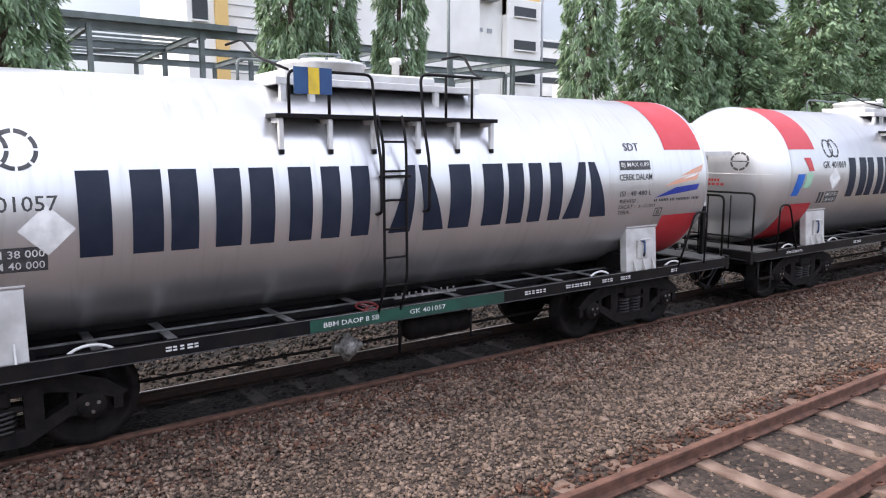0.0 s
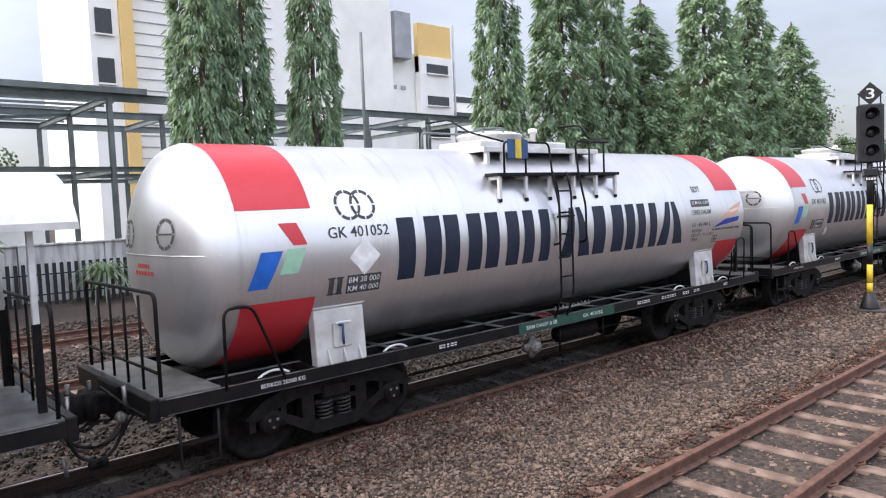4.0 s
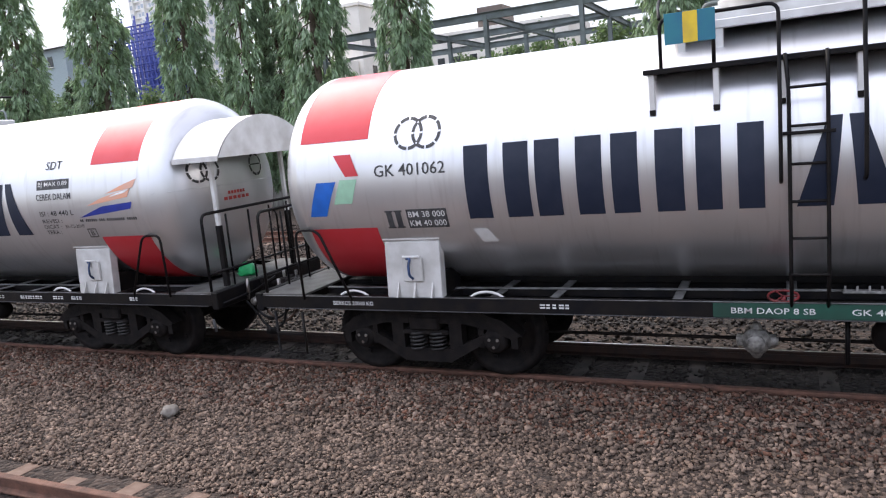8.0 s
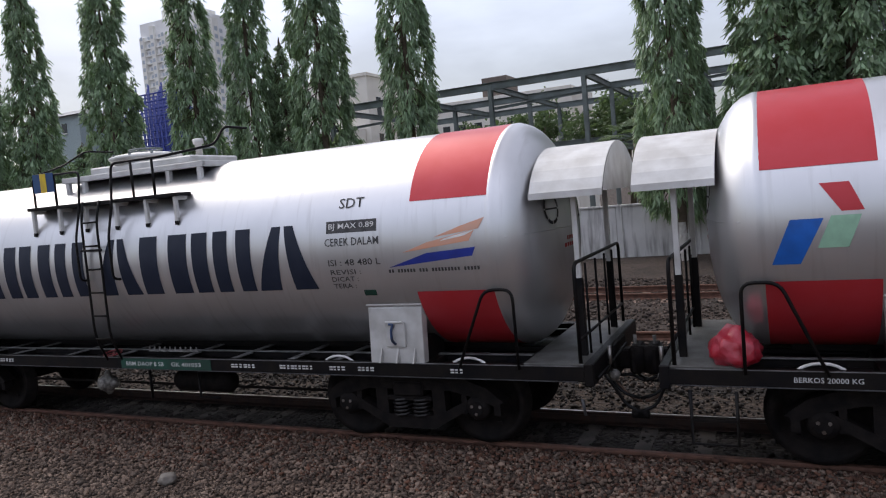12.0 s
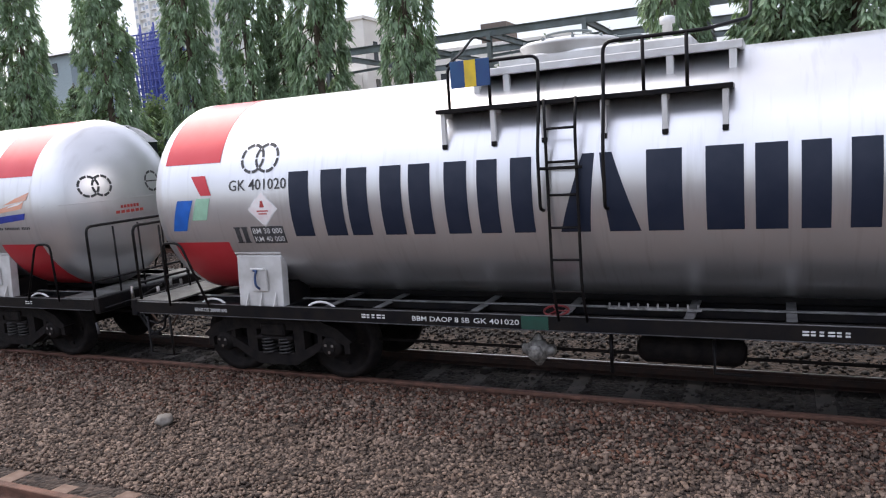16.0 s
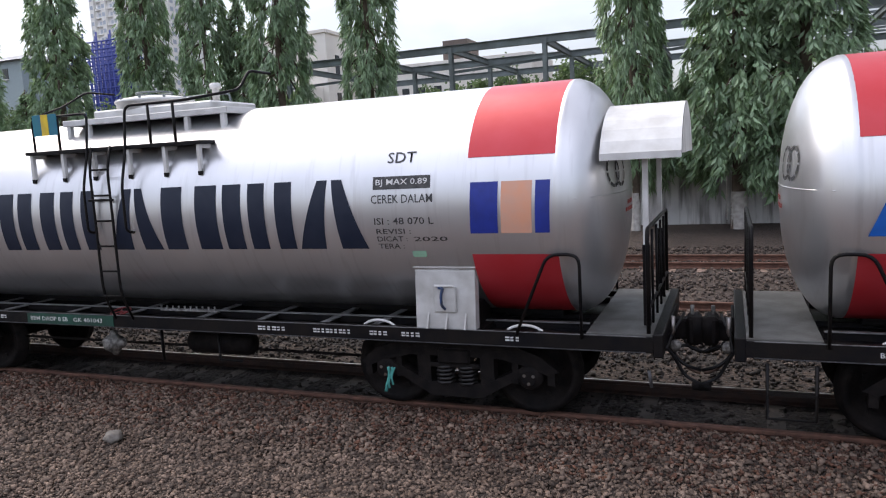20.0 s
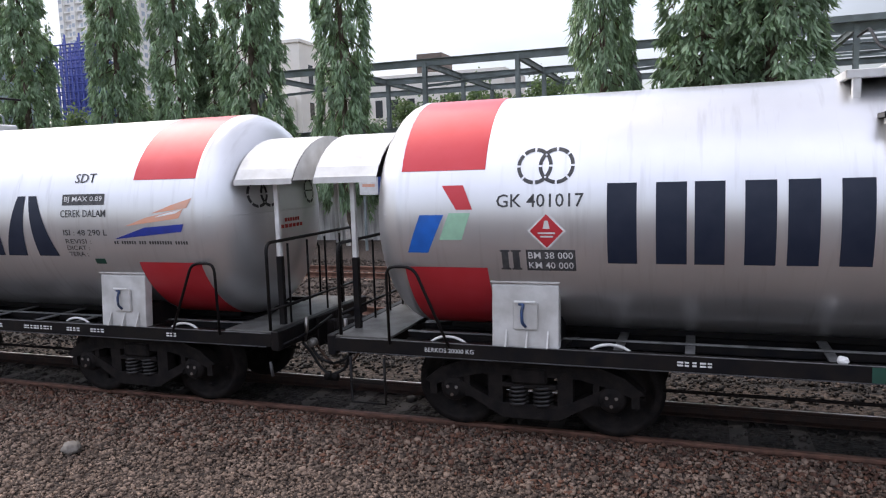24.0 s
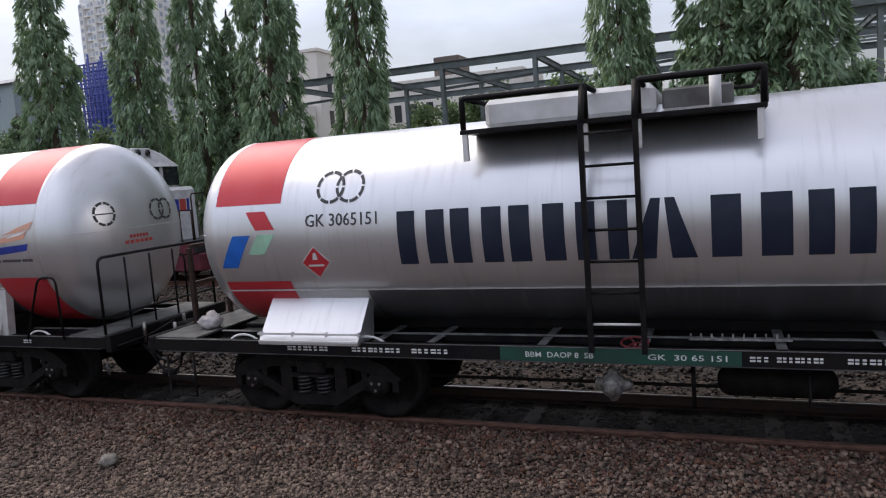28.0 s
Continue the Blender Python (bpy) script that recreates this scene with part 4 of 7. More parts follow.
def dome_and_walkway(e):
    """Walkway on brackets, pipe railing, ladder, raised deck, manhole lid and valve."""
    part("walkway_plate", box(-1.42, 1.14, -1.19, -0.93, 2.815, 2.855, None, 0.004), BLACK, e, "narrow black walkway plate along the shell")
    for x in (-1.36, -0.87, -0.40, 0.12, 0.62, 1.08):
        b = bmesh.new()
        box(x - 0.022, x + 0.022, -1.165, -1.115, 2.53, 2.815, b, 0.004)
        box(x - 0.022, x + 0.022, -1.16, -1.06, 2.52, 2.57, b, 0.004)
        box(x - 0.02, x + 0.02, -1.15, -0.95, 2.77, 2.814, b)
        o = part("walkway_bracket", b, CABWHITE, e)
        part("bracket_foot", box(x - 0.024, x + 0.024, -1.168, -1.11, 2.49, 2.535, None, 0.004), BLACK, o)
    Y = -1.16
    rl = part("railing", tube(bend([(-1.28, Y, 2.85), (-1.28, Y, 3.24), (-0.42, Y, 3.24), (-0.42, Y - 0.06, 2.80), (-0.42, Y - 0.17, 2.40), (-0.42, Y - 0.17, 1.92), (-0.42, Y - 0.06, 1.90)], 0.08), 0.015, None, 7), BLACK, e, "black pipe railing above the walkway")
    part("rail_post", tube([(-0.88, Y, 2.85), (-0.88, Y, 3.24)], 0.016, None, 6), BLACK, rl)
    part("rail", tube(bend([(0.14, Y - 0.06, 1.90), (0.14, Y - 0.17, 1.92), (0.14, Y - 0.17, 2.40), (0.14, Y - 0.06, 2.80), (0.14, Y, 3.28), (0.95, Y, 3.28), (1.25, -0.55, 3.40), (1.25, -0.35, 3.62), (1.25, 0.1, 3.62)], 0.09), 0.016, None, 7), BLACK, rl)
    for x in (0.46, 0.80):
        part("rail_post", tube([(x, Y, 2.85), (x, Y, 3.28)], 0.016, None, 6), BLACK, rl)
    part("rail", tube(bend([(-1.28, Y, 3.24), (-1.36, -0.6, 3.40), (-1.36, -0.2, 3.60), (-1.36, 0.3, 3.60)], 0.09), 0.013, None, 7), BLACK, rl)
    part("rail", tube(bend([(-1.28, 1.1, 2.85), (-1.28, 1.1, 3.3), (1.1, 1.1, 3.3), (1.1, 1.1, 2.85)], 0.09), 0.019, None, 7), BLACK, rl)
    # blue and yellow plate hung on the rail
    fl = part("flag_plate", box(-1.34, -0.96, Y - 0.032, Y - 0.022, 3.03, 3.27, None, 0.002), FLAGBLUE, e, "blue plate with a yellow upright stripe")
    part("stripe", box(-1.20, -1.09, Y - 0.036, Y - 0.0325, 3.032, 3.268), YELLOW, fl)
    # raised deck round the manhole
    for s in (-1, 1):
        part("deck_beam", box(-1.22, 1.20, s * 0.72 - 0.03, s * 0.72 + 0.03, 3.145, 3.215, None, 0.006), CABWHITE, e)
        for x in (-1.16, -0.86, 0.62, 1.12):
            part("deck_leg", box(x - 0.03, x + 0.03, s * 0.71 - 0.03, s * 0.71 + 0.03, 2.93, 3.15, None, 0.004), CABWHITE, e)
    for x in (-1.22, 1.18):
        part("deck_cross", box(x - 0.02, x + 0.02, -0.75, 0.75, 3.146, 3.217, None, 0.006), CABWHITE, e)
    part("deck_plate", box(-1.20, 1.17, -0.69, 0.69, 3.17, 3.20, None, 0.004), DECK, e)
    part("manhole_coaming", box(-1.02, 0.78, -0.46, 0.46, 3.195, 3.33, None, 0.02), CABWHITE, e)
    b = lathe([(3.32, 0.47), (3.40, 0.47), (3.405, 0.49), (3.43, 0.49), (3.45, 0.45), (3.475, 0.30), (3.48, 0.0)], "z", 32)
    for v in b.verts:
        v.co.x -= 0.42
    lid = part("manhole_lid", b, CABWHITE, e, "round dished manhole lid")
    b = bmesh.new()
    tube([(-0.42 + 0.22 * math.cos(k * math.tau / 18), 0.22 * math.sin(k * math.tau / 18), 3.525) for k in range(19)], 0.012, b, 6)
    for k in range(4):
        a = k * math.tau / 4 + 0.4
        tube([(-0.42 + 0.22 * math.cos(a), 0.22 * math.sin(a), 3.46), (-0.42 + 0.22 * math.cos(a), 0.22 * math.sin(a), 3.525)], 0.010, b, 5)
    part("lid_rim", b, STEELGREEN, lid)
    for k in range(10):
        a = k * math.tau / 10
        part("lid_bolt", tube([(-0.42 + 0.46 * math.cos(a), 0.46 * math.sin(a), 3.42), (-0.42 + 0.46 * math.cos(a), 0.46 * math.sin(a), 3.465)], 0.018, None, 6), STEELGREEN, lid)
    b = lathe([(3.32, 0.045), (3.50, 0.045), (3.50, 0.07), (3.56, 0.07), (3.57, 0.045)], "z", 14)
    for v in b.verts:
        v.co.x += 0.52
    part("relief_valve", b, CABWHITE, e)
    part("deck_rail", tube(bend([(-1.1, 0.74, 3.2), (-1.1, 0.74, 3.52), (0.2, 0.74, 3.52), (0.2, 0.74, 3.2)], 0.08), 0.017, None, 6), STEELGREEN, e)
    # ladder
    Yl = -1.27
    ld = part("ladder", tube(bend([(-0.38, -1.19, 2.86), (-0.36, Yl, 2.6), (-0.36, Yl, 1.2), (-0.36, -1.12, 0.88)], 0.15), 0.015, None, 6), BLACK, e, "black steel ladder up to the walkway")
    part("ladder_rail", tube(bend([(-0.10, -1.19, 2.86), (-0.10, Yl, 2.6), (-0.10, Yl, 1.2), (-0.10, -1.12, 0.88)], 0.15), 0.015, None, 6), BLACK, ld)
    for k in range(6):
        z = 1.18 + k * 0.285
        part("rung", tube([(-0.36, Yl, z), (-0.10, Yl, z)], 0.012, None, 6), BLACK, ld)
    part("ladder_pad", box(-0.42, -0.05, Yl - 0.02, Yl, 2.255, 2.282, None, 0.004), BLACK, ld)


WHITEPLATE = material("bright_white_plate", (0.90, 0.90, 0.88), 0.5)
FLAGBLUE = material("flag_blue_paint", (0.018, 0.045, 0.17), 0.5, 0.0, (0.02, 0.08, 0.20), 4)
FLAGTEAL = material("faded_flag_paint", (0.014, 0.125, 0.23), 0.5, 0.0, (0.02, 0.18, 0.23), 4)


PINKISH = material("faded_placard_print", (0.78, 0.66, 0.65), 0.5, 0.0, (0.85, 0.82, 0.80), 9)
LATCHBLUE = material("faded_blue_latch", (0.03, 0.085, 0.24), 0.5, 0.0, (0.02, 0.03, 0.06), 9)
# dark colour for the white canopy's underside and its end sheet's inner face
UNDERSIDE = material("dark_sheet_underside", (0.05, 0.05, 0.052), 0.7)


def shell(e):
    prof = [(-SEAM - 0.46 * math.sqrt(1 - q ** 2.3), q * RAD) for q in (0, .2, .4, .55, .68, .79, .87, .93, .97, .99)]
    prof += [(-SEAM - 0.03, RAD), (-SEAM - 0.02, RAD + 0.006), (-SEAM + 0.02, RAD + 0.006), (-SEAM + 0.03, RAD)]
    prof += [(-SEAM + 0.05, RAD), (-SEAM + 0.12, RAD)]
    full = prof + [(x, RAD) for x in np.linspace(-4.2, 4.2, 9)] + [(-x, r) for x, r in prof[::-1]]
    for x in (-2.45, 0.0, 2.45):
        part("weld_seam", band(x - 0.009, x + 0.009, -80, 260, 0.0022, 60), SILVER, e)
    b = lathe(full, "x", 96, caps=False)
    bmesh.ops.remove_doubles(b, verts=b.verts[:], dist=0.0005)
    for v in b.verts:
        v.co.z += MID
    return part("tank", b, SILVER, e, "silver painted cylindrical tank with dished ends", smooth=True)


BLOCKS = ((-3.09, -2.45), (-2.39, -1.78), (-1.70, -1.10), (-1.00, -0.48), (-0.25, 0.44), (0.50, 1.24), (1.32, 1.55), (1.64, 2.17), (2.22, 2.99))


def name_bars(e, spans, z0, z1):
    """The painted name as plain dark uprights, two for each wide place and one for a narrow one."""
    for i, (x0, x1) in enumerate(spans):
        w = x1 - x0
        if w < 0.3:
            cuts = ((0.0, 1.0, 0.0, 0.0),)
        elif i in (4, 8):
            cuts = ((0.0, 0.38, 0.32, 0.09), (0.62, 1.0, -0.09, -0.32))
        else:
            cuts = ((0.0, 0.38, 0.0, 0.0), (0.62, 1.0, 0.0, 0.0))
        for a, b, la, lb in cuts:
            le, ri = (lambda v, a=a, k=la: x0 + w * (a + k * v)), (lambda v, b=b, k=lb: x0 + w * (b + k * v))
            part("name_block", patch(le, ri, z0, z1), NAVY, e, "dark navy painted block")


def livery(e):
    """Stripes, dark name blocks and plain logo shapes that all wagons share."""
    for s in (-1, 1):
        a, b = sorted((s * 4.075, s * 4.895))
        part("red_stripe", band(a, b, 22.8, 157.2), RED, e, "red painted band over the shell")
        part("red_stripe", band(a, b, -22.3, -75, n=14), RED, e)
    part("logo_piece", quad([(-4.33, 2.17), (-4.18, 2.17), (-4.27, 2.385), (-4.47, 2.385)]), RED, e)
    part("logo_piece", quad([(-4.82, 1.78), (-4.62, 1.78), (-4.45, 2.125), (-4.68, 2.125)]), BLUE, e)
    part("logo_piece", quad([(-4.50, 1.90), (-4.29, 1.90), (-4.20, 2.14), (-4.40, 2.14)]), MINT, e)
    sh = lambda u, v: on_shell(u, v)
    ring("ring_mark", sh, -3.44, 2.535, 0.14, e)
    ring("ring_mark", sh, -3.63, 2.535, 0.14, e)


def head_marks(e, left_disc=True, right_disc=False):
    """Ring and disc marks, red writing and the weld on the dished ends; which mark is on the near side differs."""
    for s in (-1, 1):
        hd = lambda u, v, s=s: on_head(s, u, v)
        near, far = (-0.50, 0.45)
        if left_disc if s < 0 else right_disc:
            ring("disc_mark", hd, near, 2.33, 0.135, e)
            part("disc_mark_bar", bar_on(hd, near - 0.12, near + 0.12, 2.322, 2.338), STENCIL, e)
            ring("ring_mark", hd, far - 0.09, 2.33, 0.13, e)
            ring("ring_mark", hd, far + 0.09, 2.33, 0.13, e)
        else:
            ring("ring_mark", hd, near - 0.09, 2.33, 0.13, e)
            ring("ring_mark", hd, near + 0.09, 2.33, 0.13, e)
            ring("disc_mark", hd, far, 2.33, 0.135, e)
            part("disc_mark_bar", bar_on(hd, far - 0.12, far + 0.12, 2.322, 2.338), STENCIL, e)
        for z, w in ((2.02, 0.16), (1.95, 0.24)):
            n = 6
            for k in range(n):
                y0 = -0.02 - w + 2 * w * k / n
                part("red_text_bar", bar_on(hd, y0, y0 + 2 * w / n * 0.75, z - 0.02, z + 0.02), REDTEXT, e)
        for z in (2.153,):
            part("weld_seam", tube([on_head(s, y, MID + 0.05, 0.002) for y in np.linspace(-1.1, 1.1, 15)], 0.005, None, 5), SILVER, e)


def bar_on(put, u0, u1, v0, v1):
    bm = bmesh.new()
    n = 4
    row = [(bm.verts.new(put(u0 + (u1 - u0) * i / n, v0)), bm.verts.new(put(u0 + (u1 - u0) * i / n, v1))) for i in range(n + 1)]
    for a, b in zip(row, row[1:]):
        bm.faces.new((a[0], b[0], b[1], a[1]))
    return bm


def swoosh(e):
    """Arrow-like emblem in orange over deep blue, above a line of small writing."""
    for x0, z0, x1, z1 in ((4.00, 2.035, 4.76, 2.215), (4.34, 2.165, 4.86, 2.32)):
        part("emblem_piece", quad([(x0, z0), (x1 - 0.06, z1 - 0.10), (x1, z1), (x0 + 0.26, z0 + 0.085)]), ORANGE, e)
    part("emblem_arrow", quad([(4.40, 2.125), (4.66, 2.165), (4.77, 2.215), (4.46, 2.150)], 0.006, 2), WHITEPLATE, e)
    part("emblem_piece", quad([(3.83, 1.895), (4.72, 1.975), (4.76, 2.055), (4.25, 2.02)]), DEEPBLUE, e)
    for k in range(29):
        x = 3.82 + k * 0.0335
        if k not in (2, 9, 13, 23):
            part("text_bar", quad([(x, 1.842), (x + 0.021, 1.842), (x + 0.021, 1.876), (x, 1.876)], n=1), STENCIL, e)


def block_emblem(e):
    """The large emblem of one wagon, as plain slanted blocks in blue and orange."""
    for x0, x1, c in ((4.09, 4.35, DEEPBLUE), (4.38, 4.66, ORANGE), (4.69, 4.82, DEEPBLUE)):
        part("emblem_piece", quad([(x0, 1.84), (x1, 1.84), (x1 + 0.02, 2.30), (x0 + 0.02, 2.30)]), c, e)


def tank_wagon(canopy_end):
    e = empty("tank_wagon")
    shell(e)
    livery(e)
    underframe(e)
    for s in (-1, 1):
        for y in (-1, 1):
            saddle(e, y, s * 3.755)
        bogie(e, s * 3.76)
        end_rails(e, s)
    dome_and_walkway(e)
    canopy(e, canopy_end)
    return e


def stencils(e, number, volume, placard, date="", g0=-1.2, g1=0.6, a0=-1.05, b0=-0.15):
    """Writing that differs from wagon to wagon."""
    n0, n1, dx, dz, px, pz = PAINTED[number]
    k = (n1 - n0) / (BLOCKS[-1][1] - BLOCKS[0][0])
    name_bars(e, [(n0 + (a - BLOCKS[0][0]) * k, n0 + (b - BLOCKS[0][0]) * k) for a, b in BLOCKS], 1.70, 2.375)
    words("GK " + number, -3.93 + dx, -3.17 + dx, 2.205 + dz, 2.32 + dz, STENCIL, e)
    part("class_bar", quad([(-3.93, 1.63), (-3.87, 1.63), (-3.87, 1.81), (-3.93, 1.81)]), STENCIL, e)
    part("class_bar", quad([(-3.83, 1.63), (-3.77, 1.63), (-3.77, 1.81), (-3.83, 1.81)]), STENCIL, e)
    for x in (-3.90, -3.80):
        for z in (1.63, 1.795):
            part("class_bar", quad([(x - 0.045, z), (x + 0.045, z), (x + 0.045, z + 0.016), (x - 0.045, z + 0.016)], 0.0045, 1), STENCIL, e)
    part("stencil_field", quad([(-3.71, 1.625), (-3.28, 1.625), (-3.28, 1.815), (-3.71, 1.815)], 0.003), STENCIL, e)
    words("BM 38 000", -3.69, -3.30, 1.735, 1.795, PALE, e)
    words("KM 40 000", -3.69, -3.30, 1.645, 1.705, PALE, e)
    if placard:
        col = {"red": RED, "white": WHITEPLATE}[placard[0]]
        k = 0.165 if placard[0] == "red" else 0.195
        cx, cz = -3.50 + px, 2.0 + pz
        d = part("hazard_placard", quad([(cx, cz - k), (cx + k, cz), (cx, cz + k), (cx - k, cz)], 0.004), WHITEPLATE, e, placard[1])
        if placard[2]:
            part("placard_field", quad([(cx, cz + 0.020 - k), (cx - 0.020 + k, cz), (cx, cz - 0.020 + k), (cx + 0.020 - k, cz)], 0.006), col if placard[0] == "red" else PINKISH, d)
            ink = CABWHITE if placard[0] == "red" else REDTEXT
            for z, w in ((cz - 0.025, 0.075), (cz - 0.055, 0.055)):
                part("placard_bar", quad([(cx - w, z), (cx + w, z), (cx + w, z + 0.014), (cx - w, z + 0.014)], 0.008, 1), ink, d)
            part("placard_flame", quad([(cx - 0.03, cz + 0.02), (cx + 0.03, cz + 0.02), (cx + 0.015, cz + 0.09), (cx - 0.015, cz + 0.09)], 0.008, 2), ink, d)
    else:
        part("sticker", quad([(-2.98, 1.46), (-2.82, 1.46), (-2.90, 1.60), (-3.05, 1.60)], 0.004), CABWHITE, e, "torn white paper sticker")
    words("SDT", 3.27, 3.56, 2.505, 2.605, STENCIL, e)
    part("stencil_field", quad([(3.13, 2.265), (3.72, 2.265), (3.72, 2.385), (3.13, 2.385)], 0.003), STENCIL, e)
    words("BJ MAX 0.89", 3.16, 3.69, 2.29, 2.36, PALE, e)
    words("CEREK DALAM", 3.11, 3.74, 2.135, 2.215, STENCIL, e)
    words("ISI : " + volume + " L", 3.13, 3.74, 1.935, 2.0, STENCIL, e)
    for w, z in (("REVISI :", 1.845), ("DICAT :", 1.772), ("TERA :", 1.70)):
        words(w, 3.14, 3.14 + 0.045 * len(w), z, z + 0.05, STENCIL, e)
    if date:
        words(date, 3.52, 3.86, 1.772, 1.815, STENCIL, e)
        if len(date) > 4:
            words("B", 3.925, 3.985, 1.665, 1.73, STENCIL, e)
            for q in (((3.88, 1.64), (4.03, 1.64), (4.03, 1.652), (3.88, 1.652)), ((3.88, 1.743), (4.03, 1.743), (4.03, 1.755), (3.88, 1.755)), ((3.88, 1.652), (3.892, 1.652), (3.892, 1.743), (3.88, 1.743)), ((4.018, 1.652), (4.03, 1.652), (4.03, 1.743), (4.018, 1.743))):
                part("stencil_frame", quad(q, 0.004, 1), STENCIL, e)
    if number in ("401053", "401018", "401043", "401062"):
        part("sticker", quad([(3.48, 1.615), (3.62, 1.615), (3.62, 1.675), (3.48, 1.675)], 0.004, 2), MINT if number in ("401043", "401062") else GREEN, e, "small green paper label")
    part("green_panel", box(g0, g1, -1.1365, -1.1305, 0.749, 0.871), GREEN, e, "green painted stretch of the sill")
    sill_words("BERKOS 20000 KG", -4.71, -4.23, 0.79, 0.832, PALE, e, -1.136)
    sill_words("BBM DAOP 8 SB", a0, a0 + 0.62, 0.785, 0.835, PALE, e, -1.138)
    sill_words("GK " + number, b0, b0 + 0.46, 0.785, 0.835, PALE, e, -1.138)
    for x0, x1, n in ((1.62, 1.98, 6), (2.3, 2.75, 9), (2.95, 3.15, 4), (3.3, 3.5, 4), (4.35, 4.5, 3), (-2.45, -2.15, 5)):
        for k in range(n):
            w = (x1 - x0) / n
            for z in (0.792, 0.818):
                part("sill_text_bar", box(x0 + k * w, x0 + k * w + w * (0.55 if k % 3 else 0.8), -1.1335, -1.131, z, z + 0.015), PALE, e)


ON_SHELL = ("tank", "red_stripe", "name_block", "logo_piece", "ring_mark", "disc_mark", "red_text", "weld_seam", "stencil", "class_bar", "hazard", "placard", "emblem", "text_bar", "sticker", "shell_line", "shell_grime")
RAISED = ("side_sill", "sill_edge", "inner_rail", "inner_flange", "cross_member", "cross_web", "frame_floor", "saddle_leg", "bolster_plate", "end_deck", "inner_plate", "green_panel", "sill_text", "wheel_guard", "step_grating", "gusset", "foot_lip", "foot_rib", "grab_rail", "rail_frame", "rail_lower", "rail_middle", "post_foot", "end_beam")
SIZED = set()


def full_size(e):
    """Brings a wagon's pieces to full size: round things stay round, wheels keep the gauge."""
    for o in e.children_recursive:
        if o.data and o.data.name not in SIZED:
            SIZED.add(o.data.name)
            ky = STRETCH if o.name.startswith(ON_SHELL) else 1.0 if o.name.startswith("wheelset") else NARROW
            if o.name.startswith(RAISED):
                o.data.transform(Matrix.Translation((0, 0, 0.042)))
            o.data.transform(Matrix.Diagonal((STRETCH, ky, STRETCH, 1)))
        if o.name.startswith(("bogie", "wheelset", "brake_wheel", "angle_cock", "knuckle", "hose_coupling")):
            m = o.matrix_basis.copy()
            m.translation = Vector((m.translation.x * STRETCH, m.translation.y * NARROW, m.translation.z * STRETCH))
            o.matrix_basis = m


RIGHT = tank_wagon(1)
LEFT = tank_wagon(-1)


def turned(e):
    """A wagon that runs the other way round: top fittings mirrored, walkway and brake gear on the other half."""
    for o in e.children_recursive:
        if o.name.startswith(("deck_", "manhole", "lid_", "relief")):
            o.data.transform(Matrix.Diagonal((-1, 1, 1, 1)))
            o.data.flip_normals()
        for names, dx in ((("walkway", "bracket_foot", "railing", "rail."), 0.41), (("ladder", "rung"), 0.45), (("flag", "stripe"), 0.56), (("brake_valve",), 1.19), (("step_grating",), -0.3)):
            if o.name == "rail" and dx == 0.41 or o.name.startswith(names):
                o.data.transform(Matrix.Translation((dx, 0, 0)))
        if o.name.startswith("brake_wheel"):
            o.matrix_basis = pose(0.66, -0.98, 0.94, 12, 0, 0)
        if o.name.startswith("rail_post") and o.parent.name.startswith("railing"):
            o.data.transform(Matrix.Translation((0.41, 0, 0)))


turned(LEFT)
for o in RIGHT.children_recursive:
    if o.name.startswith(("flag", "stripe")):
        o.data.transform(Matrix.Translation((0.10, 0, 0)))
full_size(RIGHT), full_size(LEFT)
RED_PLAC = ("red", "red hazard diamond with white marks", True)
WHITE_PLAC = ("white", "white hazard diamond with faint red marks", True)
BLANK = ("white", "blank white diamond plate", False)


def full_text(e):
    for o in e.children_recursive:
        if o.data and o.data.name not in SIZED:
            SIZED.add(o.data.name)
            if o.name.startswith(RAISED):
                o.data.transform(Matrix.Translation((0, 0, 0.042)))
            o.data.transform(Matrix.Diagonal((STRETCH, STRETCH if o.name.startswith(ON_SHELL) else NARROW, STRETCH, 1)))


FLEET = [  # number, contents, placard, canopy end, date
    ("401057", "48 480", BLANK, 1, "31-12-2019"), ("401069", "48 460", BLANK, 1, ""), ("401052", "48 440", BLANK, 1, "31-12-2019"),
    ("401062", "48 440", None, 1, "31-12-2019"), ("401053", "48 480", WHITE_PLAC, 1, ""), ("401070", "48 830", RED_PLAC, -1, ""),
    ("401020", "48 820", WHITE_PLAC, 1, ""), ("401043", "48 070", RED_PLAC, 1, "2020"), ("401018", "48 290", WHITE_PLAC, 1, ""), ("401017", "48 490", RED_PLAC, -1, "")]
PAINTED = {  # name from and to, number shifted by, diamond shifted by
    "401057": (-3.06, 2.92, -0.02, -0.125, 0.225, -0.065), "401069": (-3.00, 2.94, 0.05, 0.0, 0.0, 0.03), "401052": (-3.05, 2.86, 0.0, 0.0, 0.0, 0.0),
    "401062": (-3.05, 2.81, -0.07, -0.06, 0.0, 0.0), "401053": (-3.03, 2.95, 0.03, 0.0, 0.01, 0.02), "401070": (-3.00, 2.95, 0.0, 0.01, 0.0, 0.02),
    "401020": (-3.14, 2.97, 0.0, 0.0, 0.0, 0.0), "401043": (-3.00, 3.03, 0.06, 0.0, -0.03, -0.02), "401018": (-3.11, 2.99, 0.0, 0.0, 0.0, 0.0), "401017": (-3.01, 2.98, -0.03, -0.02, -0.02, -0.02)}
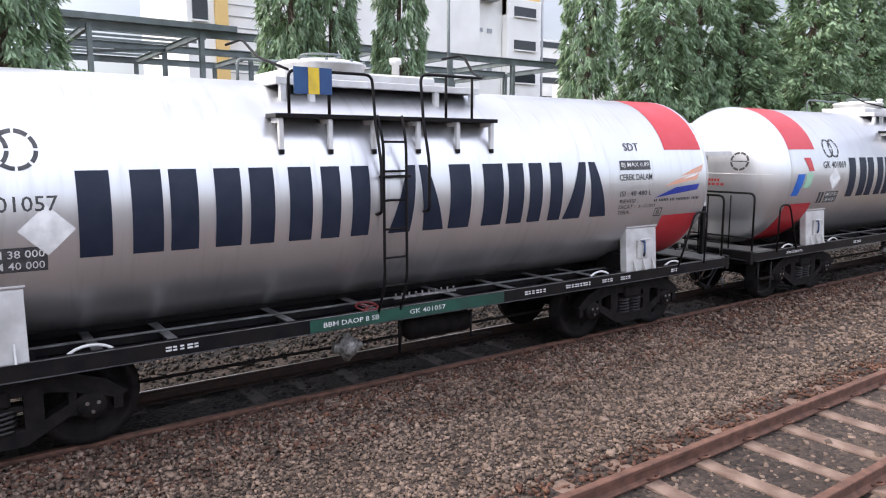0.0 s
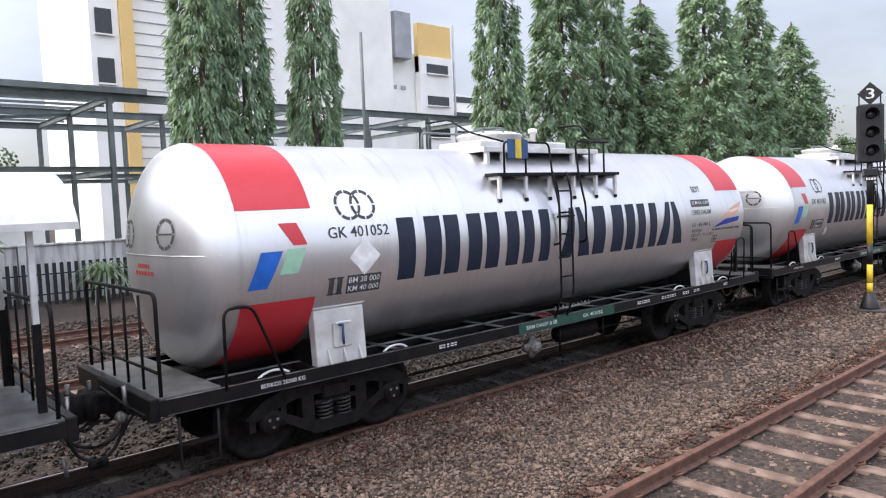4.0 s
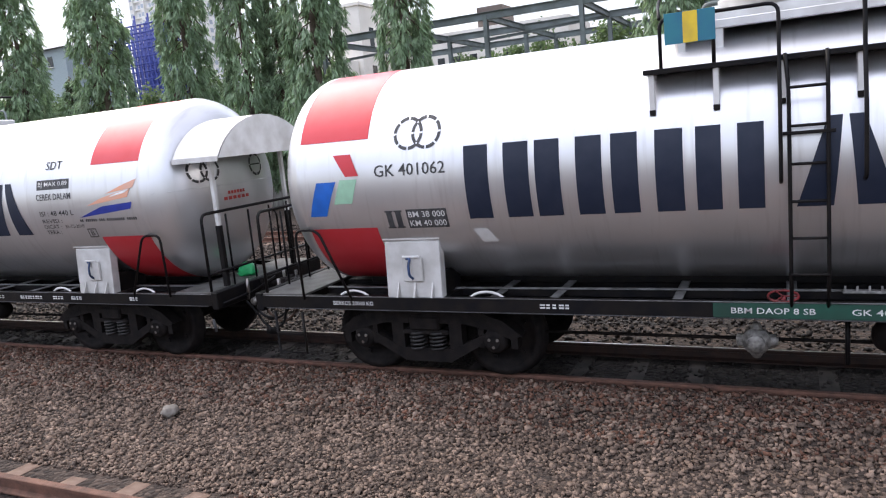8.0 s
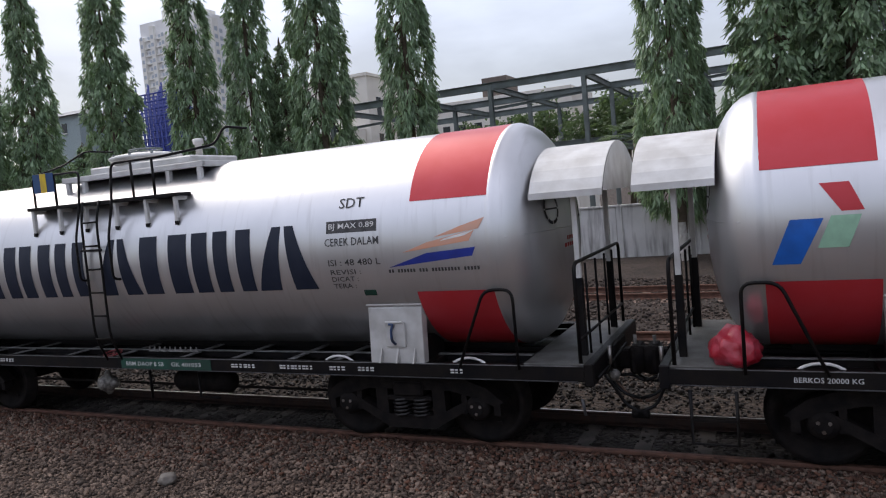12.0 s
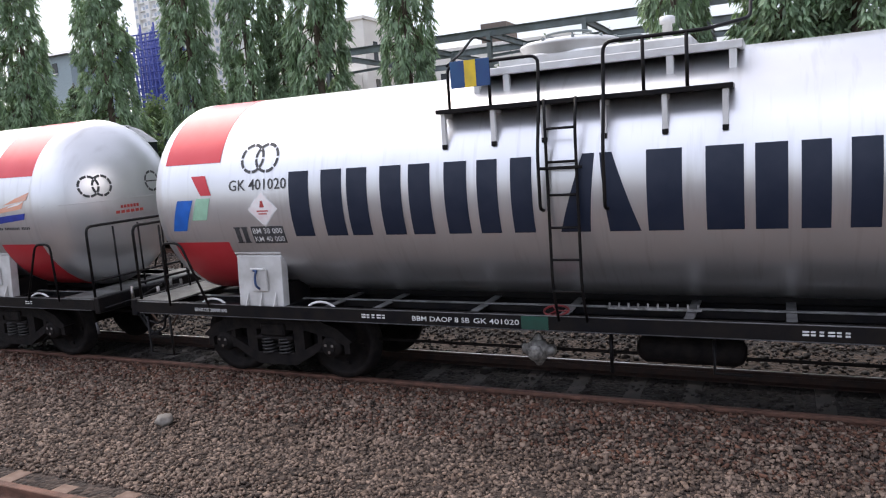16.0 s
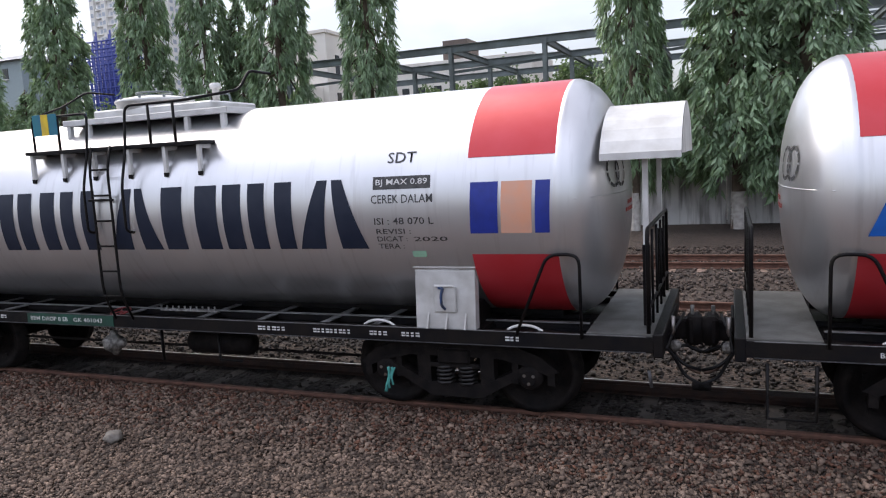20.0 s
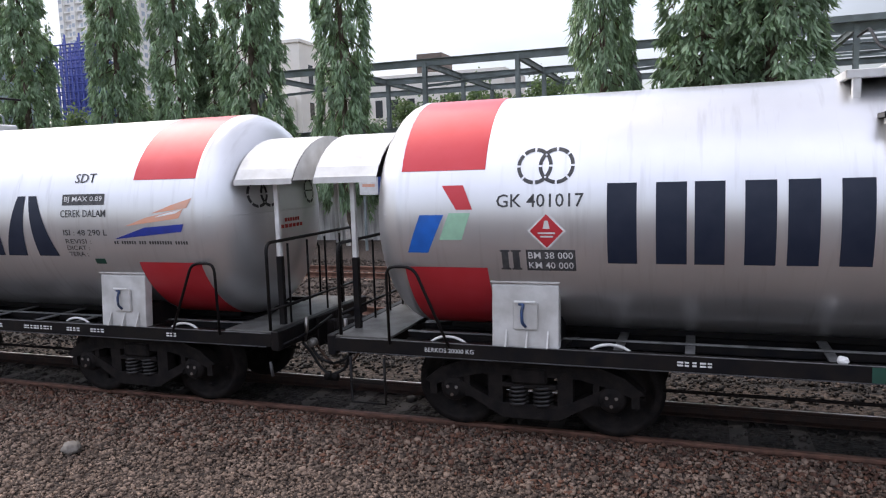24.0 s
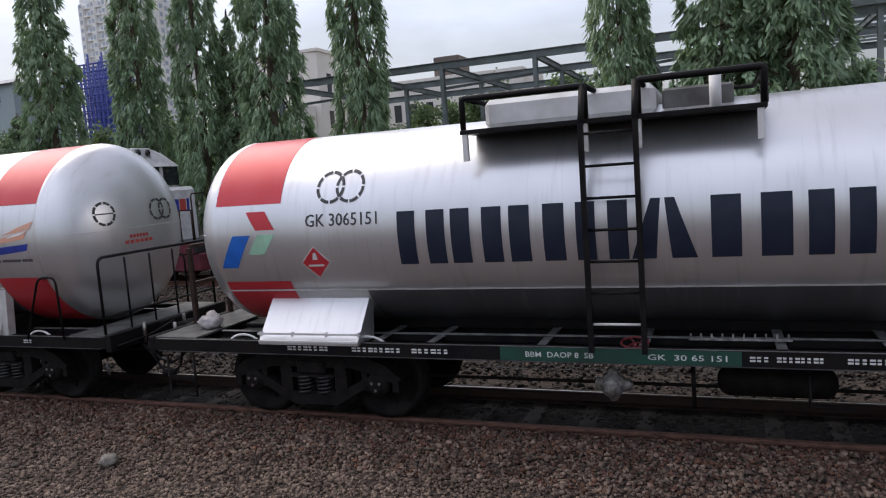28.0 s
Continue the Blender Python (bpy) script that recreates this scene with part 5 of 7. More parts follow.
SILL = {  # green stretch of the sill: from, to, writing, number
    "401057": (-1.12, 1.30, -0.98, 0.01), "401069": (-1.10, 1.10, -0.95, 0.05), "401052": (-1.08, 1.0, -0.94, 0.25), "401062": (-0.95, 0.72, -0.81, 0.06), "401053": (-0.12, 1.32, -0.03, 0.71),
    "401070": (-1.28, 0.10, -1.17, -0.48), "401020": (-0.72, -0.46, -1.86, -1.20), "401043": (-1.80, -0.40, -1.74, -1.03), "401018": (-1.05, 0.96, -0.94, 0.01), "401017": (-1.02, 1.03, -0.75, 0.19)}
WAGONS = []
used = set()
for n, (number, volume, placard, side, date) in enumerate(FLEET):
    src = RIGHT if side > 0 else LEFT
    if side in used:
        w = copy_thing(src, pose(0, TRACK_Y, 0))
    else:
        w = src
        used.add(side)
    WAGONS.append(w)
for w, (number, volume, placard, side, date) in zip(WAGONS, FLEET):
    stencils(w, number, volume, placard, date, *SILL[number])
    head_marks(w, number != "401018", number in ("401053", "401017"))
    if number == "401043":
        block_emblem(w)
    else:
        swoosh(w)
    full_text(w)
    if number in ("401062", "401070", "401043", "401017"):
        for o in w.children_recursive:
            if o.name.startswith("flag_plate"):
                o.material_slots[0].link = "OBJECT"
                o.material_slots[0].material = FLAGTEAL
    lab = "silver tank wagon with red end bands"
    lab += {None: " and a white sticker", BLANK: " and a blank white diamond", WHITE_PLAC: " and a white hazard diamond", RED_PLAC: " and a red hazard diamond"}[placard]
    tagged(w, lab, "tank wagon", "tank wagons of the passing train")


def older_wagon():
    """The last wagon in view: same tank, older fittings, sloping white foot plates, a white line along the shell."""
    e = empty("tank_wagon")
    shell(e)
    head_marks(e)
    for s in (-1, 1):
        a, b = sorted((s * 3.87, s * 4.68))
        part("red_stripe", band(a, b, 19.5, 160), RED, e, "red painted band over the shell")
        part("red_stripe", band(a, b, -27.0, -72, n=14), RED, e)
        bogie(e, s * 3.76)
        # sloping foot plate
        q = [(-1.19, 0.90), (-1.19, 0.925), (-0.80, 1.37), (-0.72, 1.34), (-0.80, 0.90)]
        bm = bmesh.new()
        r = [[bm.verts.new((s * 3.63 + k * 0.58, y, z)) for y, z in q] for k in (-1, 1)]
        for i in range(5):
            bm.faces.new((r[0][i], r[0][(i + 1) % 5], r[1][(i + 1) % 5], r[1][i]))
        bm.faces.new(r[0]), bm.faces.new(r[1])
        bmesh.ops.recalc_face_normals(bm, faces=bm.faces[:])
        f = part("foot_plate", bm, SILVER, e, "sloping white foot plate")
        for k in (-0.58, -0.2, 0.2, 0.57):
            part("foot_rib", box(s * 3.63 + k - 0.008, s * 3.63 + k + 0.008, -1.15, -1.10, 0.90, 0.98), CABWHITE, f)
        part("foot_lip", box(s * 3.63 - 0.58, s * 3.63 + 0.58, -1.20, -1.12, 0.885, 0.90), CABWHITE, f)
        part("foot_lip", box(s * 3.63 - 0.58, s * 3.63 + 0.58, -1.20, -1.185, 0.962, 0.982), CABWHITE, f)
        # railing with pipe gate at each end
        x = s * 5.66
        for y in (-0.35, 0.36, 1.04):
            part("rail_post", box(x - 0.026, x + 0.026, y - 0.026, y + 0.026, 0.89, 1.85, None, 0.004), RAILBAR, e)
        for z in (1.38, 1.83):
            part("rail_middle", box(x - 0.022, x + 0.022, -0.33, 1.03, z - 0.022, z + 0.022, None, 0.004), RAILBAR, e)
    underframe(e)
    words("GK 3065151", -3.57, -2.77, 2.09, 2.215, STENCIL, e)
    sh = lambda u, v: on_shell(u, v)
    ring("ring_mark", sh, -3.30, 2.47, 0.145, e)
    ring("ring_mark", sh, -3.08, 2.47, 0.145, e)
    part("logo_piece", quad([(-4.17, 2.08), (-3.94, 2.08), (-4.06, 2.27), (-4.29, 2.27)]), RED, e)
    part("logo_piece", quad([(-4.66, 1.69), (-4.46, 1.69), (-4.24, 2.03), (-4.46, 2.03)]), BLUE, e)
    part("logo_piece", quad([(-4.29, 1.83), (-4.09, 1.83), (-3.94, 2.035), (-4.145, 2.035)]), MINT, e)
    d = part("hazard_placard", quad([(-3.50, 1.56), (-3.33, 1.73), (-3.50, 1.90), (-3.67, 1.73)]), CABWHITE, e, "red hazard diamond with white marks")
    part("placard_field", quad([(-3.50, 1.575), (-3.345, 1.73), (-3.50, 1.885), (-3.655, 1.73)], 0.006), RED, d)
    part("placard_bar", quad([(-3.59, 1.69), (-3.41, 1.69), (-3.41, 1.71), (-3.59, 1.71)], 0.008, 1), CABWHITE, d)
    part("placard_flame", quad([(-3.53, 1.76), (-3.47, 1.76), (-3.485, 1.83), (-3.515, 1.83)], 0.008, 2), CABWHITE, d)
    name_bars(e, ((-2.56, -2.08), (-2.02, -1.53), (-1.46, -0.96), (-0.86, -0.42), (-0.40, 0.13), (0.24, 0.84), (0.95, 1.13), (1.23, 1.70), (1.76, 2.34)), 1.69, 2.20)
    part("shell_line", band(-4.70, 4.70, -33.9, -32.7, 0.012, 2), CABWHITE, e, "thin white line along the shell")
    # a darker grey band below the white line, between the foot plates
    part("shell_grime", band(-3.02, 3.02, -34.2, -88, 0.004, 14), DARKSHELL, e, "dark grey lower shell")
    # long raised deck with dark railings, and a wide ladder
    Y = -1.06
    part("walkway_plate", box(-1.86, 0.68, Y - 0.06, -0.55, 2.86, 2.90, None, 0.004), BLACK, e)
    for a, b in ((-1.84, -0.74), (-0.30, 0.66)):
        rl = part("railing", tube(bend([(a, Y, 2.90), (a, Y, 3.18), (b, Y, 3.18), (b, Y, 2.90)], 0.03), 0.03, None, 6), BLACK, e)
        part("rail", tube([(a, Y, 3.18), (a, 0.9, 3.18), (b, 0.9, 3.18), (b, Y, 3.18)], 0.025, None, 6), BLACK, rl)
    part("deck_box", box(-1.80, -0.20, -0.5, 0.5, 2.92, 3.20, None, 0.05), CABWHITE, e, "pale box casing on the tank top")
    part("valve_case", box(-0.15, 0.45, -0.4, 0.4, 2.9, 3.14, None, 0.02), DECK, e)
    part("vent_pipe", tube([(0.3, -0.5, 2.9), (0.3, -0.5, 3.2)], 0.05, None, 8), CABWHITE, e)
    for x in (-1.82, -0.74, -0.30, 0.63):
        part("walkway_bracket", box(x - 0.025, x + 0.025, Y - 0.05, Y, 2.62, 2.87, None, 0.004), CABWHITE, e)
    ld = part("ladder", box(-0.78, -0.735, -1.25, -1.20, 0.9, 2.86), BLACK, e, "wide black steel ladder")
    part("ladder_rail", box(-0.335, -0.29, -1.25, -1.20, 0.9, 2.86), BLACK, ld)
    for x in (-0.755, -0.315):
        part("ladder_head", tube([(x, -1.22, 2.84), (x, Y, 3.18)], 0.03, None, 6), BLACK, ld)
    for k in range(7):
        part("rung", tube([(-0.755, -1.22, 1.15 + 0.27 * k), (-0.315, -1.22, 1.15 + 0.27 * k)], 0.013, None, 6), BLACK if k else CABWHITE, ld)
    part("green_panel", box(-1.61, 0.44, -1.1365, -1.1305, 0.749, 0.871), GREEN, e, "green painted stretch of the sill")
    sill_words("BBM  DAOP 8  SB", -1.37, -0.76, 0.785, 0.835, PALE, e, -1.138)
    sill_words("GK  30 65 151", -0.30, 0.33, 0.785, 0.835, PALE, e, -1.138)
    for x0, x1, n in ((0.5, 0.66, 3), (0.7, 1.05, 8), (1.2, 1.6, 8), (-3.9, -3.4, 8), (-3.15, -2.6, 9), (-2.5, -2.1, 6)):
        for k in range(n):
            w = (x1 - x0) / n
            for z in (0.79, 0.817):
                part("sill_text_bar", box(x0 + k * w, x0 + k * w + w * (0.55 if k % 3 else 0.8), -1.1335, -1.131, z, z + 0.016), PALE, e)
    return tagged(e, "older silver tank wagon with white line and wide ladder", "tank wagon", "tank wagons of the passing train")


RAD, MID, SEAM = 1.03, 2.0, 4.70
WAGONS.append(older_wagon())
full_size(WAGONS[-1])
WAGONS.append(tagged(copy_thing(WAGONS[-1], pose(0, TRACK_Y, 0)), "older silver tank wagon with white line and wide ladder"))


# ---- trees ----
def bearing(az):
    """Trims a first survey's bearings."""
    return az + float(np.interp(az, (-90, -45, -36, 13, 20, 30, 45, 60), (0.15, 0.25, 0.40, -0.70, -0.60, -0.45, -0.25, -0.15)))



def leaf_cloud(tips, per, length, width, seed, droop=0.8, spread=0.25):
    """Many narrow leaves hanging from the given twig tips."""
    rng = np.random.default_rng(seed)
    tips = np.repeat(np.asarray(tips), per, axis=0)
    n = len(tips)
    p = tips + rng.normal(0, spread, (n, 3)) * (1, 1, 1.3)
    a = rng.uniform(0, math.tau, n)
    d = np.stack([np.cos(a) * (1 - droop), np.sin(a) * (1 - droop), -droop * np.ones(n)], -1) + rng.normal(0, 0.22, (n, 3))
    d /= np.linalg.norm(d, axis=1)[:, None]
    s = np.cross(d, rng.normal(0, 1, (n, 3)))
    s /= np.linalg.norm(s, axis=1)[:, None]
    L = (length * rng.uniform(0.7, 1.3, n))[:, None]
    w = (width * rng.uniform(0.7, 1.2, n))[:, None]
    k = np.cross(d, s) * L * 0.08
    v = np.stack([p, p + d * L * 0.45 + s * w + k, p + d * L, p + d * L * 0.45 - s * w + k], 1)
    f = np.arange(n * 4).reshape(-1, 4)
    return v.reshape(-1, 3), f


def tufts(tips, per, length, width, seed):
    """Tassels of narrow leaves that fan out from each twig tip and hang down."""
    rng = np.random.default_rng(seed)
    c = np.asarray(tips)
    big = np.repeat(rng.uniform(0.65, 1.35, len(c)), per)
    c = np.repeat(c, per, axis=0)
    n = len(c)
    out = c * (1, 1, 0)
    out /= np.maximum(np.linalg.norm(out, axis=1), 1e-3)[:, None]
    fall = rng.uniform(0, 1, n)
    p = c + rng.normal(0, 0.055, (n, 3)) - np.stack([0 * fall, 0 * fall, fall * 0.42 * big], -1)
    d = out * rng.uniform(0.0, 0.5, n)[:, None] + rng.normal(0, 0.27, (n, 3)) * (1, 1, 0.5) - np.array((0, 0, 0.85))
    d /= np.linalg.norm(d, axis=1)[:, None]
    s = np.cross(d, out + rng.normal(0, 0.55, (n, 3)))
    s /= np.maximum(np.linalg.norm(s, axis=1), 1e-3)[:, None]
    L = (length * big * rng.uniform(0.6, 1.15, n))[:, None]
    w = (width * rng.uniform(0.7, 1.25, n))[:, None]
    k = np.cross(d, s) * L * 0.10
    v = np.stack([p, p + d * L * 0.45 + s * w + k, p + d * L, p + d * L * 0.45 - s * w + k], 1)
    return v.reshape(-1, 3), np.arange(n * 4).reshape(-1, 4)


def column_profile(z, hgt, foot, wide):
    u = (z - foot) / (hgt - foot)
    return wide * (0.86 + 0.06 * math.sin(u * 17 + wide * 40) + 0.04 * math.sin(u * 41)) * (1.24 - 0.78 * u) * min(1.0, 0.8 + u * 4) * min(1.0, (1.02 - u) * 4)


def column_tree_meshes(seed, hgt=16.0, foot=1.9, wide=1.25, per=30):
    rng = random.Random(seed)
    tips = []
    limbs = bmesh.new()
    z = foot
    while z < hgt - 0.3:
        r = column_profile(z, hgt, foot, wide)
        for k in range(max(5, int(15 * r))):
            a = rng.uniform(0, math.tau)
            q = r * (rng.uniform(0.80, 1.06) if k % 5 else rng.uniform(0.3, 0.7))
            tips.append((q * math.cos(a), q * math.sin(a), z + rng.uniform(-0.2, 0.2)))
            if k < 3:
                tube([(0, 0, z + 0.5), (q * 0.6 * math.cos(a), q * 0.6 * math.sin(a), z + 0.25), (q * 0.95 * math.cos(a), q * 0.95 * math.sin(a), z - 0.1)], 0.022, limbs, 4)
        z += 0.29
    v, f = tufts(tips, per, 0.34, 0.036, seed)
    crown = raw("crown", v, f, LEAF)
    tr = bmesh.new()
    pts = [(0.03 * math.sin(i), 0.03 * math.cos(i * 1.7), hgt * i / 10) for i in range(11)]
    rings = []
    for i, p in enumerate(pts):
        r = 0.17 * (1 - i / 10.6)
        rings.append([tr.verts.new((p[0] + r * math.cos(k * math.tau / 10), p[1] + r * math.sin(k * math.tau / 10), p[2] - (0.3 if i == 0 else 0))) for k in range(10)])
    for a, b in zip(rings, rings[1:]):
        for k in range(10):
            tr.faces.new((a[k], a[(k + 1) % 10], b[(k + 1) % 10], b[k]))
    trunk = part("trunk", tr, BARK)
    lm = part("limbs", limbs, BARK)
    wash = lathe([(-0.1, 0.178), (1.15, 0.165)], "z", 12, caps=False)
    paint = part("limewash", wash, LIMEWASH)
    return crown, trunk, lm, paint


def column_tree(meshes, x, y, s, w, turn):
    e = empty("ashoka_tree", pose(x, y, -0.08, 0, 0, turn))
    for src, nm in zip(meshes, ("crown", "trunk", "branchwork", "limewash_band")):
        o = new(nm, src.data)
        o.parent = e
        o.scale = (w, w, s)
    return tagged(e, "tall narrow drooping ashoka tree with a limewashed trunk", "tree", "row of narrow trees along the wall")


variants = [column_tree_meshes(s) for s in (11, 12, 13)]
ROW = ((60.2, 23.2, 1.0, 1.0), (56.8, 22.9, 1.0, 0.88), (54.1, 23.4, 1.0, 1.05), (49.1, 23.4, 1.0, 1.12), (43.4, 23.5, 1.0, 0.98), (39.3, 23.5, 1.0, 0.92), (36.9, 24.2, 0.60, 0.80), (34.1, 23.4, 1.05, 1.08), (51.3, 24.0, 0.42, 0.90), (27.4, 23.3, 1.0, 0.90),
       (7.4, 23.4, 1.05, 0.9), (-0.2, 23.6, 1.0, 1.4), (-4.6, 23.3, 1.0, 1.4), (-24.2, 23.4, 1.0, 1.0), (-27.3, 23.7, 0.95, 0.85), (-32.6, 23.4, 1.0, 0.9),
       (-47.0, 23.5, 1.05, 1.15), (-51.9, 23.4, 1.05, 1.7), (-55.0, 23.6, 1.05, 1.5), (-57.8, 23.4, 0.86, 2.1), (-62.3, 23.3, 1.12, 2.1), (-65.3, 23.5, 1.08, 2.0), (-68.0, 23.5, 0.95, 2.3))
for i, (az, y, s, w) in enumerate(ROW):
    column_tree(variants[i % 3], -y * math.tan(radians(bearing(az))), y, s, w, i * 73)
for grp in variants:
    for o in grp:
        bpy.data.objects.remove(o)


def broad_tree(x, y, hgt, wide, seed, label, name="broad_tree"):
    """Spreading crown of leaf clumps on forked limbs."""
    rng = random.Random(seed)
    e = empty(name, pose(x, y, -0.1))
    bm = bmesh.new()
    tips = []
    tube([(0, 0, -0.3), (0.1, 0, hgt * 0.25), (0, 0.1, hgt * 0.45)], 0.03 * hgt * 0.8, bm, 8)
    for k in range(16):
        a, u = rng.uniform(0, math.tau), rng.uniform(0.45, 1.0)
        rr = wide * math.sqrt(1 - (u - 0.55) ** 2 / 0.3) * rng.uniform(0.45, 1.0) if abs(u - 0.55) < 0.5 else wide * 0.3
        t = (rr * math.cos(a), rr * math.sin(a), hgt * u * 0.95)
        tube([(0, 0.1, hgt * 0.42), (t[0] * 0.5, t[1] * 0.5, t[2] * 0.8), t], 0.006 * hgt, bm, 5)
        for j in range(9):
            tips.append((t[0] + rng.gauss(0, wide * 0.17), t[1] + rng.gauss(0, wide * 0.17), t[2] + rng.gauss(0, hgt * 0.045)))
    part("trunk", bm, BARK, e)
    v, f = leaf_cloud(tips, 60, 0.022 * hgt + 0.06, 0.010 * hgt + 0.02, seed, 0.35, 0.035 * hgt)
    raw("crown", v, f, LEAFDARK, e)
    return tagged(e, label, "tree")


def far(az, y):
    return -y * math.tan(radians(bearing(az))), y


for az, y, hgt, wide, seed in ((-77.6, 22.0, 13.0, 6.6, 1), (-74.0, 26.0, 8.5, 4.0, 2), (-70.2, 34.0, 8.5, 3.5, 3), (-59.5, 40.0, 13.5, 4.5, 4), (-67.8, 30, 12.5, 4.0, 12)):
    broad_tree(*far(az, y), hgt, wide, seed, "broad dark green tree beyond the tracks")
for az, y, hgt, wide, seed in ((18.5, 44, 7.5, 3.5, 5), (11, 42, 7.4, 3.2, 6), (24.0, 43, 7.0, 3.0, 7), (35.5, 29, 5.6, 2.4, 8), (40.6, 28, 6.0, 2.2, 13), (44.5, 28, 5.2, 2.4, 9), (47.6, 28, 6.2, 2.3, 14), (50.6, 28, 5.0, 2.4, 10), (53.2, 28, 6.4, 2.6, 15), (56.5, 28, 6.8, 2.8, 16), (-8, 41, 6.2, 2.8, 11)):
    broad_tree(*far(az, y), hgt, wide, seed, "green bushy tree behind the wall")


# ---- unfinished steel frame behind the wall ----
def i_beam(a, b, h, w, bm):
    a, b = Vector(a), Vector(b)
    d = (b - a).normalized()
    up = Vector((0, 0, 1)) if abs(d.z) < 0.9 else Vector((0, 1, 0))
    s = d.cross(up).normalized()
    up = s.cross(d).normalized()
    for (o0, o1, p0, p1) in ((-w, w, h - 0.02, h), (-w, w, -h, -h + 0.02), (-0.012, 0.012, -h + 0.02, h - 0.02)):
        vs = [bm.verts.new(q + s * o + up * p) for q in (a, b) for o in (o0, o1) for p in (p0, p1)]
        for f in ((0, 1, 3, 2), (4, 6, 7, 5), (0, 4, 5, 1), (2, 3, 7, 6), (0, 2, 6, 4), (1, 5, 7, 3)):
            bm.faces.new([vs[i] for i in f])
    return bm


def steel_frame():
    e = empty("steel_frame")
    xs = [-19.55 + 4.15 * k for k in range(13)]
    top = 7.18
    for y in (30.0, 35.5, 41.0):
        for x in xs:
            part("column", i_beam((x, y, -0.2), (x, y, top + 0.05), 0.12, 0.09, bmesh.new()), STEELGREEN, e)
        for z, h in ((top, 0.16), (4.35, 0.10)):
            part("long_beam", i_beam((xs[0], y - 0.02, z), (xs[-1], y - 0.02, z), h, 0.09, bmesh.new()), STEELGREEN, e)
    for x in xs:
        for z in (top, 4.35):
            for a, b in ((30.2, 35.3), (35.7, 40.8)):
                part("cross_beam", i_beam((x, a, z - 0.03), (x, b, z - 0.03), 0.13, 0.08, bmesh.new()), STEELGREEN, e)
    for k in range(0, len(xs) - 1, 2):
        part("brace", i_beam((xs[k], 30.1, 6.2), (xs[k + 1], 35.3, 7.1), 0.06, 0.05, bmesh.new()), STEELGREEN, e)
    # purlins over the roofed bay
    for y in np.linspace(30.3, 40.6, 9):
        part("purlin", box(4.6, 10.6, y - 0.05, y + 0.05, 7.36, 7.46), STEELGREEN, e)
    part("roof_edge", box(4.2, 10.9, 29.7, 29.95, 7.32, 7.55), STEELGREEN, e)
    return tagged(e, "unfinished grey-green steel building frame", "steel frame", kind="structure")


steel_frame()


# ---- buildings ----
def block(e, x0, x1, y0, y1, z0, z1, mat, name="wall"):
    return part(name, box(x0, x1, y0, y1, z0, z1, None, 0.02), mat, e)


def win(e, x0, x1, y, z0, z1, frame_mat=WHITEWALL):
    w = part("window", box(x0, x1, y - 0.04, y + 0.10, z0, z1), DARKWIN, e)
    part("window_sill", box(x0 - 0.1, x1 + 0.1, y - 0.22, y - 0.041, z0 - 0.12, z0), frame_mat, w)
    return w


def ax(az, y):
    return -y * math.tan(radians(bearing(az)))


def white_building():
    """Long white block with a yellow strip, a grey panel and a yellow-topped stair tower."""
    e = empty("white_building")
    Y = 58.0
    block(e, ax(-16.6, Y), ax(-18.6, Y), Y, Y + 14, -0.2, 24, WHITEWALL)
    block(e, ax(-18.6, Y) + 0.01, ax(-19.5, Y), Y - 0.3, Y + 14, -0.2, 24, YELLOWWALL, "yellow_strip")
    block(e, ax(-19.5, Y) + 0.01, ax(-39.3, Y), Y + 1, Y + 16, -0.2, 26, WHITEWALL)
    for k in range(22):
        z = 6 + k * 0.9
        part("cladding_rib", box(ax(-19.6, Y), ax(-30, Y), Y + 0.93, Y + 0.998, z, z + 0.06), GREYWALL, e)
    block(e, ax(-39.3, Y) + 0.01, ax(-43.9, Y), Y + 2, Y + 14, -0.2, 18.4, WHITEWALL)
    part("grey_panel", box(ax(-39.55, Y), ax(-40.75, Y), Y + 0.9, Y + 1.9, 17.6, 22.3), GREYWALL, e)
    block(e, ax(-41.4, Y), ax(-43.9, Y), Y + 1.2, Y + 1.9, 16.4, 21.6, YELLOWWALL, "yellow_panel")
    block(e, ax(-41.4, Y), ax(-43.9, Y), Y + 1.0, Y + 1.95, 4.0, 18.1, WHITEWALL, "stair_front")
    part("drain_pipe", tube([(ax(-44.05, Y), Y + 1.1, 4.0), (ax(-44.05, Y), Y + 1.1, 21.9)], 0.14, None, 6), GREYWALL, e)
    for z in (16.0, 12.6, 9.2, 5.8):
        win(e, ax(-41.9, Y), ax(-43.5, Y), Y + 0.95, z + 0.3, z + 1.3)
    for z in (20.0, 16.2, 12.5):
        win(e, ax(-17.0, Y), ax(-18.1, Y), Y - 0.05, z, z + 1.9)
    for az in (-39.6, -40.3):
        for z in (14.5, 10.5):
            part("vent_block", box(ax(az, Y), ax(az - 0.35, Y), Y + 1.9, Y + 1.98, z, z + 0.4), GREYWALL, e)
    return tagged(e, "white multi-storey building with yellow panels", "building")


white_building()


def banded_building():
    e = empty("banded_building")
    Y = 75.0
    x0, x1 = ax(-43.2, Y), ax(-46.2, Y)
    block(e, x0, x1, Y, Y + 10, -0.2, 17.5, WHITEWALL)
    for z in (9.0, 11.6, 14.2, 16.4):
        part("window_band", box(x0 + 0.1, x1 - 0.1, Y - 0.06, Y - 0.002, z, z + 0.8), DARKWIN, e)
    block(e, x0, x1 + 2, Y - 6, Y - 3, -0.2, 11.0, CREAMWALL, "annex")
    return tagged(e, "low white building with dark window bands", "building")


banded_building()


